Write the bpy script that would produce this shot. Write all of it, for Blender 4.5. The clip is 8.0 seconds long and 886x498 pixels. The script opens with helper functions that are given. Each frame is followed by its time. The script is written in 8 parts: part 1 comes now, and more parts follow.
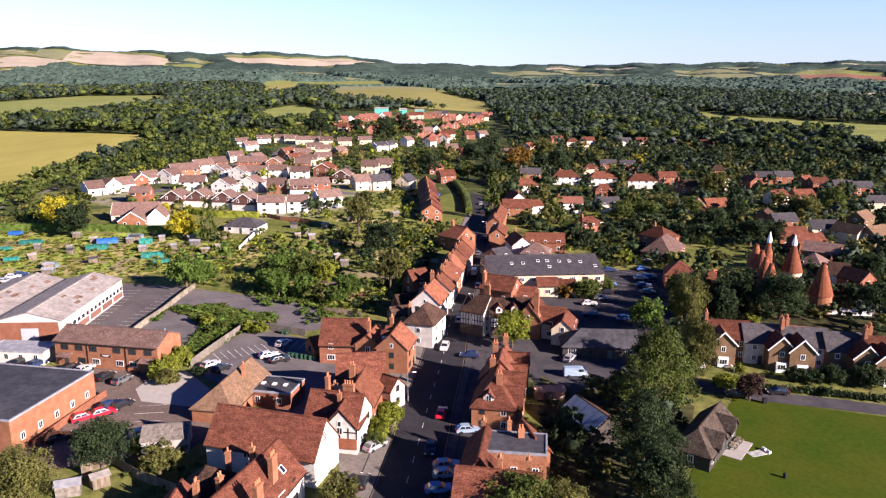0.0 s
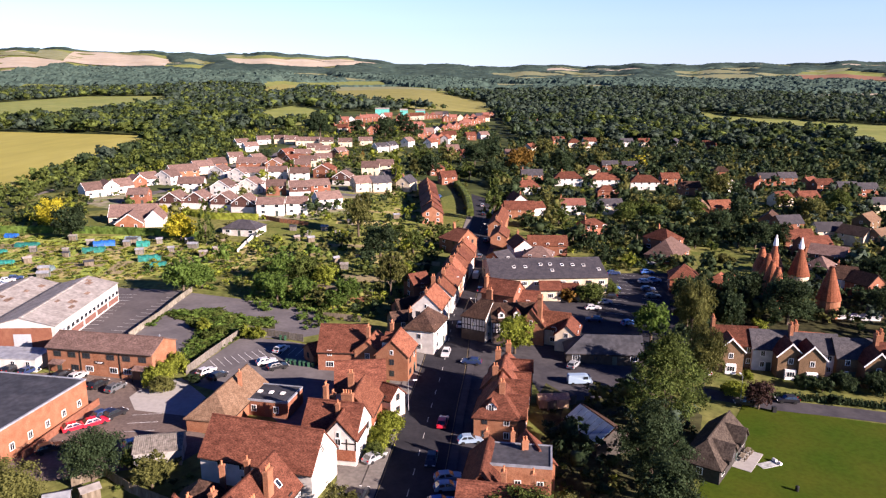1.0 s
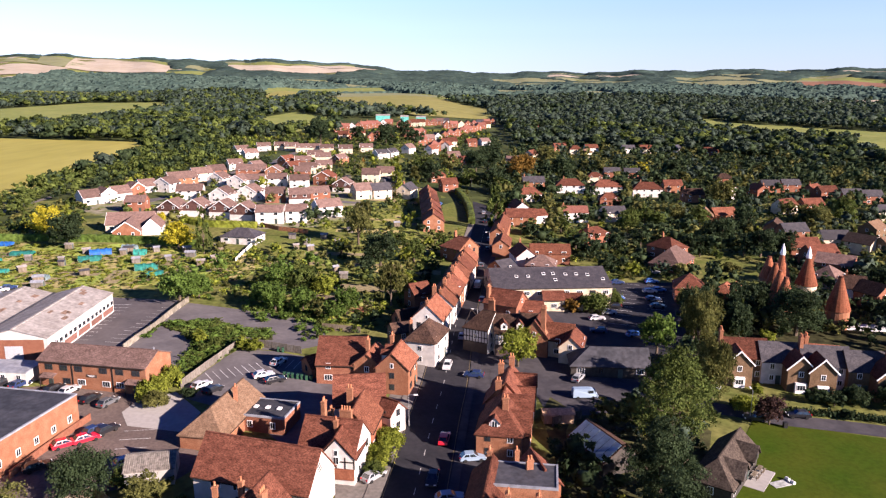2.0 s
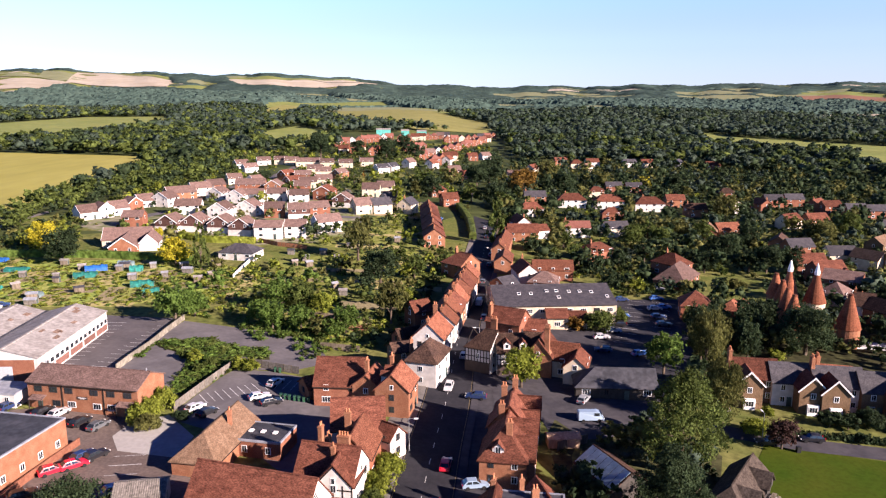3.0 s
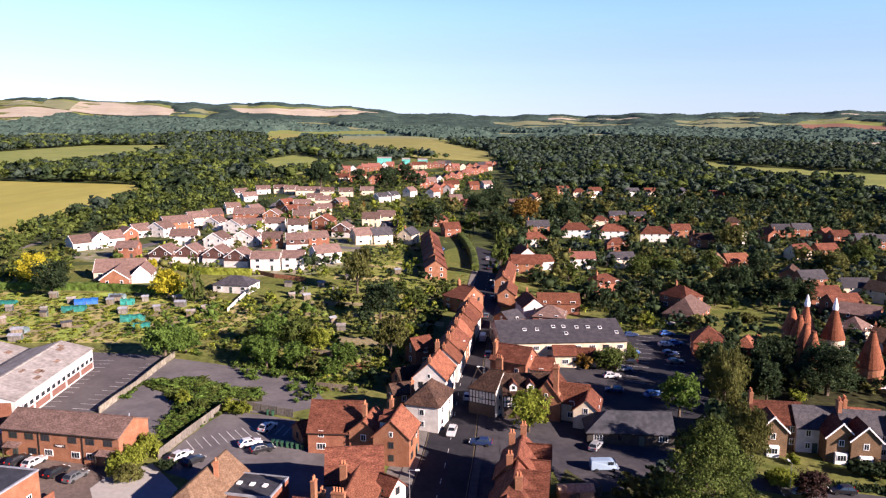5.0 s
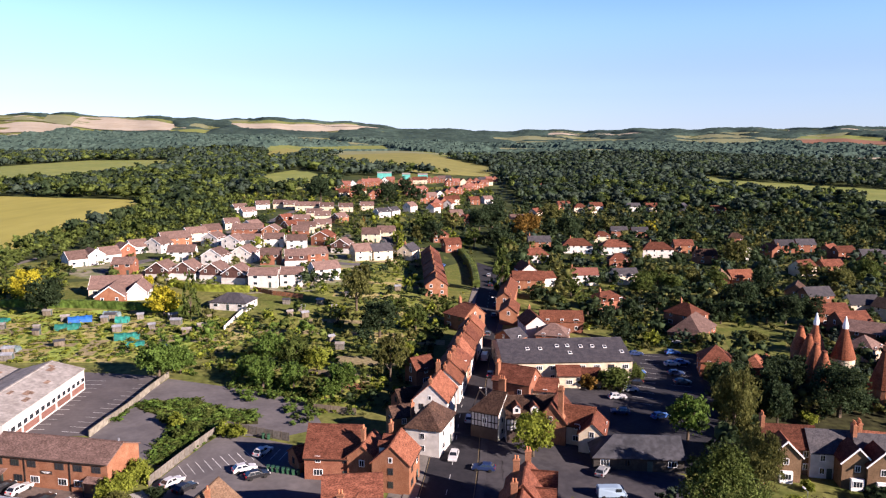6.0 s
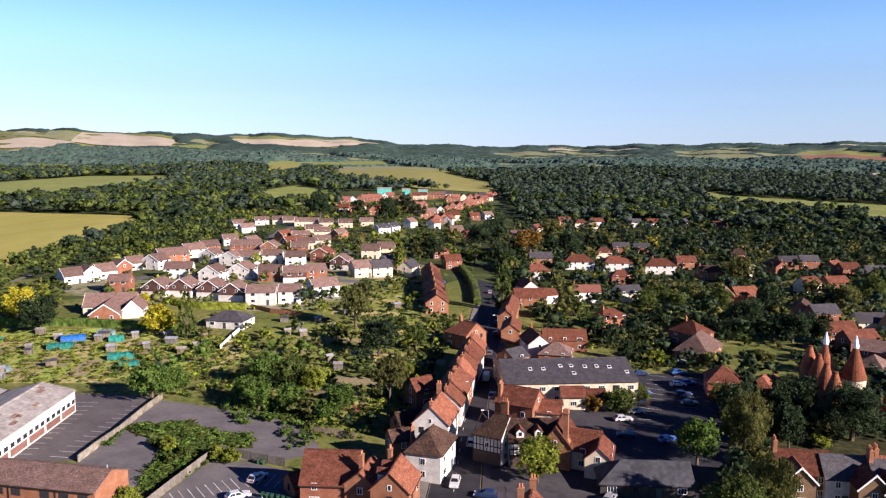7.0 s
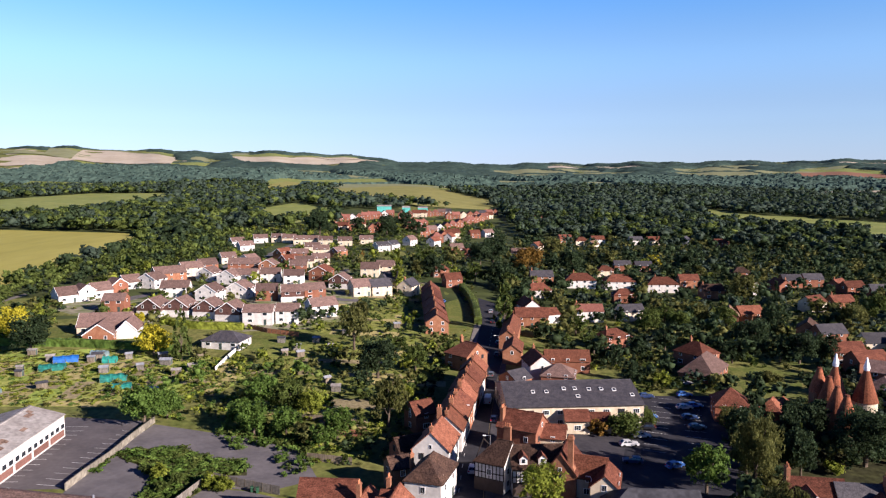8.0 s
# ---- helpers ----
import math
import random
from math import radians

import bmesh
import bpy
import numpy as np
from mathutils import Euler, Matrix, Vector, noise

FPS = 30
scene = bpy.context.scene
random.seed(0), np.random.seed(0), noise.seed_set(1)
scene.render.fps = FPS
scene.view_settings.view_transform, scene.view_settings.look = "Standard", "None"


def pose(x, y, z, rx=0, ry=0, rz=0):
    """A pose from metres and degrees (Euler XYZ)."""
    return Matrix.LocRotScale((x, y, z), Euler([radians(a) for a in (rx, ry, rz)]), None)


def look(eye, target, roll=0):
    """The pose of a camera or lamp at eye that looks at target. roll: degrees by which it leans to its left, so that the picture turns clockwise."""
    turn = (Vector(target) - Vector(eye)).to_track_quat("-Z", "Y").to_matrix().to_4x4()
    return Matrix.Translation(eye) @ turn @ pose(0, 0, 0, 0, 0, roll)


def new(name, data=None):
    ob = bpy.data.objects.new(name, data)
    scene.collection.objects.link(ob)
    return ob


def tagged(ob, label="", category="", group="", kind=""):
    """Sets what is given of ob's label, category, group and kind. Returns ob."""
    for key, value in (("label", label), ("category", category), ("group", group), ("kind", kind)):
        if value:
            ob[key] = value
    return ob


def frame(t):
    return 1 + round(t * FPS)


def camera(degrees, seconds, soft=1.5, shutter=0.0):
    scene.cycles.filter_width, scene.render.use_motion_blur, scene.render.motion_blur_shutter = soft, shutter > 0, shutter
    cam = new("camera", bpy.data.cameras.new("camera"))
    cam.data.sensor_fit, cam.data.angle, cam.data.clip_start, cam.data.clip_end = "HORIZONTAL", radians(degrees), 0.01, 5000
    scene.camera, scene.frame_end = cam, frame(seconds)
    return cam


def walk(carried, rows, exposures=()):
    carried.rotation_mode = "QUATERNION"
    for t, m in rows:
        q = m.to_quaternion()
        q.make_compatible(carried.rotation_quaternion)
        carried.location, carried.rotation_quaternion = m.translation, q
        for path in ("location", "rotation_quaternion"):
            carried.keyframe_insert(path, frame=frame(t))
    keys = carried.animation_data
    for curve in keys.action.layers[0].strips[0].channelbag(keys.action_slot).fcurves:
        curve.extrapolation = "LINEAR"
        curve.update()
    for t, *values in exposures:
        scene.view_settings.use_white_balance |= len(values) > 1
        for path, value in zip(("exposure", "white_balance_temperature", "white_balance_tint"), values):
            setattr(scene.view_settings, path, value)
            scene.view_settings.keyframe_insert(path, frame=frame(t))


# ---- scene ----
cam = camera(62.2, 8.0, soft=1.25)
# seconds, eye x, y, z, yaw, pitch
PATH = [
    (0.0, 0.00, 0.00, 60.00, -0.04, -13.24),
    (0.5, -0.05, 1.75, 60.00, -0.01, -13.23),
    (1.0, -0.11, 3.52, 60.00, 0.02, -13.20),
    (1.5, -0.19, 5.34, 60.00, 0.05, -13.07),
    (3.0, -0.45, 11.16, 60.00, 0.11, -11.66),
    (3.5, -0.56, 13.17, 60.00, 0.13, -11.14),
    (4.0, -0.66, 15.19, 60.00, 0.15, -10.61),
    (4.5, -0.76, 17.21, 60.01, 0.16, -10.06),
    (6.0, -1.12, 23.39, 60.03, 0.17, -8.36),
    (6.5, -1.23, 25.45, 60.05, 0.17, -7.77),
    (7.0, -1.33, 27.49, 60.07, 0.17, -7.17),
    (7.5, -1.41, 29.52, 60.10, 0.16, -6.50),
    (8.0, -1.47, 31.54, 60.14, 0.16, -5.82),
]
walk(cam, [(t, pose(x, y, z, 90 + pitch, 0, yaw)) for t, x, y, z, yaw, pitch in PATH], [(0.0, 2.05, 5350, 28), (4.5, 2.0, 5350, 28), (6.5, 1.82, 5250, 24), (8.0, 1.65, 5080, 21)])

# ---- light ----
SUN_UP, SUN_TURN = 22.0, 122.5
world = bpy.data.worlds.new("sky")
scene.world = world
world.use_nodes = True
wn = world.node_tree
sky = wn.nodes.new("ShaderNodeTexSky")
sky.sky_type = "NISHITA"
sky.sun_disc = False
sky.sun_elevation = radians(SUN_UP)
sky.sun_rotation = radians(SUN_TURN)
sky.air_density, sky.dust_density, sky.ozone_density = 0.75, 0.0, 0.4
# a clear sky: pale at the horizon, clean blue above it, deep towards the zenith
wn.nodes["Background"].inputs["Strength"].default_value = 0.065
up = wn.nodes.new("ShaderNodeSeparateXYZ")
wn.links.new(wn.nodes.new("ShaderNodeTexCoord").outputs["Generated"], up.inputs["Vector"])
deep = wn.nodes.new("ShaderNodeValToRGB")
deep.color_ramp.interpolation = "EASE"
deep.color_ramp.elements[0].position, deep.color_ramp.elements[0].color = 0.0, (0.395, 0.42, 0.425, 1)
deep.color_ramp.elements[1].position, deep.color_ramp.elements[1].color = 0.80, (0.035, 0.075, 0.24, 1)
for at, tone in ((0.08, (0.48, 0.535, 0.54, 1)), (0.16, (0.57, 0.69, 0.70, 1)), (0.25, (0.54, 0.76, 0.83, 1)), (0.34, (0.14, 0.30, 0.50, 1)), (0.45, (0.07, 0.15, 0.40, 1))):
    deep.color_ramp.elements.new(at).color = tone
blend = wn.nodes.new("ShaderNodeMix")
blend.data_type, blend.blend_type = "RGBA", "MULTIPLY"
blend.inputs[0].default_value = 1.0
wn.links.new(up.outputs["Z"], deep.inputs["Fac"])
wash, pale = wn.nodes.new("ShaderNodeHueSaturation"), wn.nodes.new("ShaderNodeMapRange")
pale.inputs["From Max"].default_value, pale.inputs["To Min"].default_value, pale.inputs["To Max"].default_value = 0.24, 0.3, 1.0
wn.links.new(up.outputs["Z"], pale.inputs["Value"])
wn.links.new(pale.outputs["Result"], wash.inputs["Saturation"])
wn.links.new(sky.outputs["Color"], wash.inputs["Color"])
wn.links.new(wash.outputs["Color"], blend.inputs[6])
wn.links.new(deep.outputs["Color"], blend.inputs[7])
wn.links.new(blend.outputs[2], wn.nodes["Background"].inputs["Color"])
sun = new("sun", bpy.data.lights.new("sun", "SUN"))
sun.data.energy, sun.data.angle, sun.data.color = 4.1, radians(0.5), (1.0, 0.775, 0.52)
to_sun = Vector((math.sin(radians(SUN_TURN)), math.cos(radians(SUN_TURN)), math.tan(radians(SUN_UP))))
sun.matrix_world = look(to_sun * 50, (0, 0, 0))

# ---- lie of the land ----


def ease(a, b, x):
    u = min(1.0, max(0.0, (x - a) / (b - a)))
    return u * u * (3 - 2 * u)


def far_rise(x, y):
    """The hills beyond the woods: chalk downs ahead to one side, a low ridge elsewhere."""
    r = math.hypot(x, y)
    if r < 1300:
        return 0.0
    a = math.degrees(math.atan2(x, y))
    down = 54 * ease(-1, -12, a) + 22 * ease(-15, -30, a) + 20 * ease(6, 28, a)
    roll = 5 * math.sin(a * 0.9 + 1) + 3 * math.sin(a * 2.3)
    knoll = 24 * math.exp(-((a + 16) / 5) ** 2 - ((r - 2100) / 350) ** 2) + 14 * math.exp(-((a - 12) / 9) ** 2 - ((r - 1900) / 400) ** 2)
    return (42 + down + roll) * ease(1900, 4300, r) + knoll * ease(1300, 1700, r) - 12 * ease(4300, 4900, r)


def ground(x, y):
    z = -3.6 * math.tanh(x / 120) + 4.0 * ease(230, 340, y) * ease(60, -60, x) - 1.0 * ease(250, 340, y) * ease(0, 60, x)
    return z + 0.004 * max(y - 420, 0.0) + 0.016 * max(y - 700, 0.0) + far_rise(x, y)


# ---- materials ----
MATS = {}


def material(name, base, rough=0.8, spread=0.25, scale=3.0, fine=40.0, other=None, by="object", bump=0.0, bump_scale=None, spec=None, metal=0.0, stretch=(1, 1, 1)):
    """Base colour with a coarse and a fine variation, and a shift from thing to thing or from piece to piece."""
    if name in MATS:
        return MATS[name]
    m = bpy.data.materials.new(name)
    m.use_nodes = True
    nt = m.node_tree
    n, link = nt.nodes, nt.links.new
    p = n["Principled BSDF"]
    p.inputs["Roughness"].default_value = rough
    p.inputs["Metallic"].default_value = metal
    p.inputs["Specular IOR Level"].default_value = spec if spec is not None else (0.08 if rough >= 0.8 else 0.3)
    co = n.new("ShaderNodeTexCoord")
    mp = n.new("ShaderNodeMapping")
    mp.inputs["Scale"].default_value = stretch
    link(co.outputs["Object"], mp.inputs["Vector"])
    a, b = n.new("ShaderNodeTexNoise"), n.new("ShaderNodeTexNoise")
    for t, s in ((a, 1 / scale), (b, fine / 10)):
        t.inputs["Scale"].default_value = s
        t.inputs["Detail"].default_value = 4
        link(mp.outputs["Vector"], t.inputs["Vector"])
    ramp = n.new("ShaderNodeValToRGB")
    ramp.color_ramp.elements[0].position, ramp.color_ramp.elements[1].position = 0.35, 0.65
    ramp.color_ramp.elements[0].color = (*base, 1)
    ramp.color_ramp.elements[1].color = (*(other or [min(1, c * (1 + spread)) for c in base]), 1)
    link(a.outputs["Fac"], ramp.inputs["Fac"])
    rnd = n.new("ShaderNodeObjectInfo").outputs["Random"] if by == "object" else n.new("ShaderNodeNewGeometry").outputs["Random Per Island"]
    whole, grain = n.new("ShaderNodeMapRange"), n.new("ShaderNodeMapRange")
    for t, lo, hi, k in ((whole, 0.0, 1.0, 0.7), (grain, 0.34, 0.66, 1.0)):
        t.inputs["From Min"].default_value, t.inputs["From Max"].default_value = lo, hi
        t.inputs["To Min"].default_value, t.inputs["To Max"].default_value = 1 - spread * k, 1 + spread * k
    link(rnd, whole.inputs["Value"])
    link(b.outputs["Fac"], grain.inputs["Value"])
    rng = n.new("ShaderNodeMath")
    rng.operation = "MULTIPLY"
    link(whole.outputs["Result"], rng.inputs[0])
    link(grain.outputs["Result"], rng.inputs[1])
    hsv = n.new("ShaderNodeHueSaturation")
    link(ramp.outputs["Color"], hsv.inputs["Color"])
    link(rng.outputs[0], hsv.inputs["Value"])
    link(hsv.outputs["Color"], p.inputs["Base Color"])
    if bump:
        t = n.new("ShaderNodeTexNoise")
        t.inputs["Scale"].default_value = bump_scale or fine
        link(mp.outputs["Vector"], t.inputs["Vector"])
        bp = n.new("ShaderNodeBump")
        bp.inputs["Strength"].default_value, bp.inputs["Distance"].default_value = bump, 0.1
        link(t.outputs["Fac"], bp.inputs["Height"])
        link(bp.outputs["Normal"], p.inputs["Normal"])
    MATS[name] = m
    return m


def leaf(name, base, other, spread=0.5, glow=0.36):
    m = material(name, base, 0.6, spread, 6.0, 6.0, other, by="island", spec=0.06)
    n, link = m.node_tree.nodes, m.node_tree.links.new
    p = n["Principled BSDF"]
    out = n["Material Output"]
    tr, mix = n.new("ShaderNodeBsdfTranslucent"), n.new("ShaderNodeMixShader")
    mix.inputs["Fac"].default_value = glow
    link(p.inputs["Base Color"].links[0].from_socket, tr.inputs["Color"])
    link(p.outputs[0], mix.inputs[1])
    link(tr.outputs[0], mix.inputs[2])
    link(mix.outputs[0], out.inputs["Surface"])
    return m


WALLS = {
    "white": material("white_render", (0.50, 0.475, 0.43), 0.85, 0.1, 2.5, 8, (0.58, 0.55, 0.50)),
    "cream": material("cream_render", (0.496, 0.416, 0.288), 0.85, 0.1, 2.5, 8, (0.560, 0.480, 0.344)),
    "brick": material("red_brick", (0.184, 0.075, 0.044), 0.9, 0.2, 1.5, 60, (0.231, 0.105, 0.061), bump=0.3),
    "orange": material("orange_brick", (0.224, 0.099, 0.051), 0.9, 0.2, 1.5, 60, (0.279, 0.136, 0.075), bump=0.3),
    "buff": material("buff_brick", (0.135, 0.088, 0.048), 0.9, 0.2, 1.5, 40, (0.175, 0.115, 0.066), bump=0.3),
    "umber": material("dark_brown_hung_tiles", (0.075, 0.040, 0.032), 0.85, 0.25, 1.0, 50, (0.105, 0.056, 0.044), bump=0.4),
    "hung": material("hung_tiles", (0.197, 0.071, 0.037), 0.85, 0.25, 1.0, 50, (0.258, 0.105, 0.058), bump=0.4),
    "dark": material("dark_weatherboard", (0.04, 0.035, 0.03), 0.7, 0.2, 1.0, 20),
}
ROOFS = {
    "tile": material("brown_clay_tile", (0.088, 0.033, 0.020), 0.85, 0.45, 1.6, 32, (0.142, 0.055, 0.033), bump=0.6, bump_scale=9, stretch=(1, 1, 2.5)),
    "orange": material("orange_clay_tile", (0.140, 0.054, 0.030), 0.85, 0.5, 1.6, 32, (0.195, 0.079, 0.045), bump=0.6, bump_scale=9, stretch=(1, 1, 2.5)),
    "brown": material("concrete_tile", (0.110, 0.072, 0.059), 0.85, 0.4, 1.6, 32, (0.158, 0.104, 0.086), bump=0.5, bump_scale=9, stretch=(1, 1, 2.5)),
    "slate": material("grey_slate", (0.034, 0.032, 0.037), 0.65, 0.35, 1.2, 40, (0.060, 0.055, 0.058), bump=0.3, bump_scale=9),
    "dark": material("dark_brown_tile", (0.041, 0.025, 0.019), 0.85, 0.5, 1.6, 32, (0.069, 0.041, 0.028), bump=0.5, bump_scale=9),
    "tan": material("lichened_tan_tile", (0.118, 0.073, 0.044), 0.9, 0.3, 1.2, 40, (0.160, 0.105, 0.066), bump=0.5, bump_scale=9),
    "felt": material("dark_roofing_felt", (0.035, 0.036, 0.042), 0.75, 0.25, 4, 10, (0.06, 0.06, 0.068)),
    "sheet": material("weathered_sheet_roof", (0.214, 0.195, 0.176), 0.8, 0.2, 3, 12, (0.289, 0.270, 0.246)),
    "kiln": material("kiln_clay_tile", (0.175, 0.062, 0.030), 0.85, 0.35, 1.6, 32, (0.235, 0.088, 0.044), bump=0.5, bump_scale=9),
    "shingle": material("brown_wooden_shingle", (0.055, 0.043, 0.034), 0.9, 0.4, 1.2, 32, (0.088, 0.070, 0.055), bump=0.5, bump_scale=9),
    "lead": material("lead_sheet", (0.22, 0.23, 0.25), 0.5, 0.15, 1, 10),
    "new": material("new_red_tile", (0.175, 0.072, 0.053), 0.85, 0.25, 2, 30, (0.215, 0.095, 0.068)),
}
PAINT = material("white_painted_wood", (0.78, 0.77, 0.74), 0.5, 0.06, 1, 10)
DARKWOOD = material("dark_stained_frame", (0.05, 0.035, 0.028), 0.6, 0.1, 1, 10)
GLASS = material("window_glass", (0.02, 0.025, 0.03), 0.08, 0.2, 1, 3, spec=0.9)
DOORS = material("painted_door", (0.05, 0.07, 0.06), 0.5, 0.5, 3, 5)
POT = material("terracotta_pot", (0.42, 0.17, 0.08), 0.85, 0.2, 1, 20)
OAK = material("black_oak_frame", (0.025, 0.02, 0.017), 0.8, 0.2, 1, 20)
BARK = material("bark", (0.09, 0.07, 0.05), 0.9, 0.3, 0.4, 30, bump=0.6)
WOOD = material("weathered_wood", (0.130, 0.105, 0.072), 0.85, 0.25, 0.6, 30, (0.175, 0.148, 0.108), stretch=(1, 1, 0.2))
CONCRETE = material("concrete", (0.315, 0.300, 0.275), 0.9, 0.07, 3, 12)
LEAVES = {
    "green": leaf("leaves_green", (0.070, 0.096, 0.021), (0.112, 0.140, 0.030)),
    "deep": leaf("leaves_deep_green", (0.030, 0.048, 0.021), (0.052, 0.074, 0.030)),
    "bright": leaf("leaves_bright_green", (0.160, 0.192, 0.020), (0.220, 0.245, 0.030)),
    "fresh": leaf("leaves_fresh_green", (0.078, 0.130, 0.022), (0.120, 0.178, 0.032)),
    "olive": leaf("leaves_olive", (0.098, 0.104, 0.028), (0.142, 0.142, 0.040)),
    "gold": leaf("leaves_gold", (0.40, 0.36, 0.016), (0.52, 0.46, 0.024), 0.3),
    "rust": leaf("leaves_rust", (0.17, 0.105, 0.022), (0.22, 0.13, 0.025)),
    "plum": leaf("leaves_plum", (0.045, 0.027, 0.023), (0.07, 0.04, 0.032)),
    # bluer and greyer than deep: haze is mixed into the leaf colour
    "far": leaf("leaves_haze_tinted_wood", (0.031, 0.047, 0.032), (0.047, 0.064, 0.042), 0.3, 0.1),
    # haze of the distance put into the canopy colour
    "hill": material("hazed_hill_woodland", (0.037, 0.061, 0.050), 0.9, 0.25, 45, 0.9, (0.060, 0.090, 0.070), bump=0.5, bump_scale=0.12, spec=0.05),
}

# ---- building blocks ----
dice = random.Random(4)


def mesh_of(bm, *mats, smooth=False):
    me = bpy.data.meshes.new("part")
    bm.to_mesh(me)
    bm.free()
    for m in mats:
        me.materials.append(m)
    if smooth:
        me.shade_smooth()
    return me


def put(name, me, parent=None, m=None, label="", kind=""):
    ob = new(name, me)
    if parent:
        ob.parent = parent
    if m is not None:
        ob.matrix_basis = m
    return tagged(ob, label, kind=kind)


def part(name, bm, mat, parent, label=""):
    return put(name, mesh_of(bm, *(mat if isinstance(mat, tuple) else (mat,))), parent, None, label)


def box(bm, x0, x1, y0, y1, z0, z1, mat=0):
    v = [bm.verts.new((x, y, z)) for z in (z0, z1) for x, y in ((x0, y0), (x1, y0), (x1, y1), (x0, y1))]
    for f in ((3, 2, 1, 0), (4, 5, 6, 7), (0, 1, 5, 4), (1, 2, 6, 5), (2, 3, 7, 6), (3, 0, 4, 7)):
        bm.faces.new([v[i] for i in f]).material_index = mat
    return v


def loft(bm, levels, x=0.0, y=0.0, mat=0):
    """One solid of rectangular rings: z, half width, half depth."""
    prev = None
    for z, a, b in levels:
        ring = [bm.verts.new((x + sx * a, y + sy * b, z)) for sx, sy in ((-1, -1), (1, -1), (1, 1), (-1, 1))]
        if prev:
            for i in range(4):
                bm.faces.new((prev[i], prev[(i + 1) % 4], ring[(i + 1) % 4], ring[i])).material_index = mat
        else:
            bm.faces.new(ring[::-1]).material_index = mat
        prev = ring
    bm.faces.new(prev).material_index = mat


def lathe(bm, levels, n=20):
    """One solid of round rings: z, radius."""
    prev = None
    for z, r in levels:
        ring = [bm.verts.new((r * math.cos(i * math.tau / n), r * math.sin(i * math.tau / n), z)) for i in range(n)]
        if prev:
            for i in range(n):
                bm.faces.new((prev[i], prev[(i + 1) % n], ring[(i + 1) % n], ring[i]))
        else:
            bm.faces.new(ring[::-1])
        prev = ring
    bm.faces.new(prev)


def rim_box(bm, a, b, t, z0, z1):
    """A rectangular frame a by b (half sizes), t thick."""
    v = [[bm.verts.new((sx * (a - k), sy * (b - k), z)) for sx, sy in ((-1, -1), (1, -1), (1, 1), (-1, 1))] for k, z in ((0, z0), (0, z1), (t, z1), (t, z0))]
    for j in range(4):
        for i in range(4):
            bm.faces.new((v[j][i], v[j][(i + 1) % 4], v[(j + 1) % 4][(i + 1) % 4], v[(j + 1) % 4][i]))


def boxes(*rows):
    bm = bmesh.new()
    for r in rows:
        box(bm, *r)
    return bm


def tube(bm, x, y, z0, z1, r0, r1, n=8, mat=0):
    a = [bm.verts.new((x + r0 * math.cos(i * math.tau / n), y + r0 * math.sin(i * math.tau / n), z0)) for i in range(n)]
    b = [bm.verts.new((x + r1 * math.cos(i * math.tau / n), y + r1 * math.sin(i * math.tau / n), z1)) for i in range(n)]
    for i in range(n):
        bm.faces.new((a[i], a[(i + 1) % n], b[(i + 1) % n], b[i])).material_index = mat
    bm.faces.new(b).material_index = mat
    bm.faces.new(a[::-1]).material_index = mat


def thing(name, x, y, turn=0.0, label="", category="", group="", up=0.0):
    ob = new(name)
    ob.empty_display_size = 0.3
    ob.matrix_basis = pose(x, y, ground(x, y) + up, 0, 0, turn)
    return tagged(ob, label, category, group)


# ---- ground, roads and fields ----
SOIL = material("grass_and_earth", (0.088, 0.106, 0.024), 0.95, 0.3, 9, 6, (0.150, 0.148, 0.044), bump=0.5, bump_scale=3, spec=0.05)
TURF = material("mown_turf", (0.036, 0.066, 0.0025), 0.95, 0.12, 11, 14, (0.058, 0.072, 0.005), bump=0.4, bump_scale=10, spec=0.05)
LAWN = material("garden_lawn", (0.089, 0.111, 0.022), 0.95, 0.2, 4, 10, (0.126, 0.133, 0.033), bump=0.3)
STUBBLE = material("stubble_field", (0.272, 0.250, 0.054), 0.95, 0.07, 60, 1, (0.312, 0.284, 0.066), stretch=(1, 0.25, 1))
PASTURE = material("pasture", (0.170, 0.200, 0.050), 0.95, 0.1, 40, 1, (0.215, 0.230, 0.062))
MEADOW = material("dry_meadow", (0.205, 0.200, 0.055), 0.95, 0.1, 50, 1, (0.250, 0.235, 0.070))
CHALK = material("chalk_stubble", (0.38, 0.325, 0.23), 0.95, 0.08, 90, 0.5, (0.44, 0.385, 0.29))
PALE = material("pale_grass_slope", (0.190, 0.200, 0.095), 0.95, 0.08, 90, 0.5, (0.225, 0.230, 0.115))
PLOUGH = material("ploughed_red_earth", (0.207, 0.111, 0.067), 0.95, 0.1, 60, 1)
TARMAC = material("asphalt", (0.029, 0.029, 0.034), 0.85, 0.12, 5, 12, (0.040, 0.039, 0.045), bump=0.2)
TARMAC_OLD = material("worn_asphalt", (0.105, 0.098, 0.100), 0.9, 0.09, 6, 9, (0.140, 0.130, 0.130), bump=0.2)
TARMAC_MID = material("grey_asphalt", (0.050, 0.048, 0.054), 0.9, 0.12, 4, 9, (0.070, 0.066, 0.070), bump=0.2)
# earth kept dark so that tree and wall shade is in its colour
SHADE_EARTH = material("shade_dark_earth", (0.040, 0.040, 0.018), 0.95, 0.4, 3, 6, (0.062, 0.064, 0.024), bump=0.5, bump_scale=3)
ROUGH_GRASS = material("rough_dry_grass", (0.175, 0.205, 0.040), 0.95, 0.3, 3, 8, (0.245, 0.250, 0.062), bump=0.5, bump_scale=4, spec=0.05)
PAVING = material("block_paving", (0.115, 0.090, 0.078), 0.9, 0.15, 4, 20, (0.144, 0.112, 0.095), bump=0.2)
FLAGS = material("paving_flags", (0.139, 0.127, 0.112), 0.9, 0.15, 2, 16)
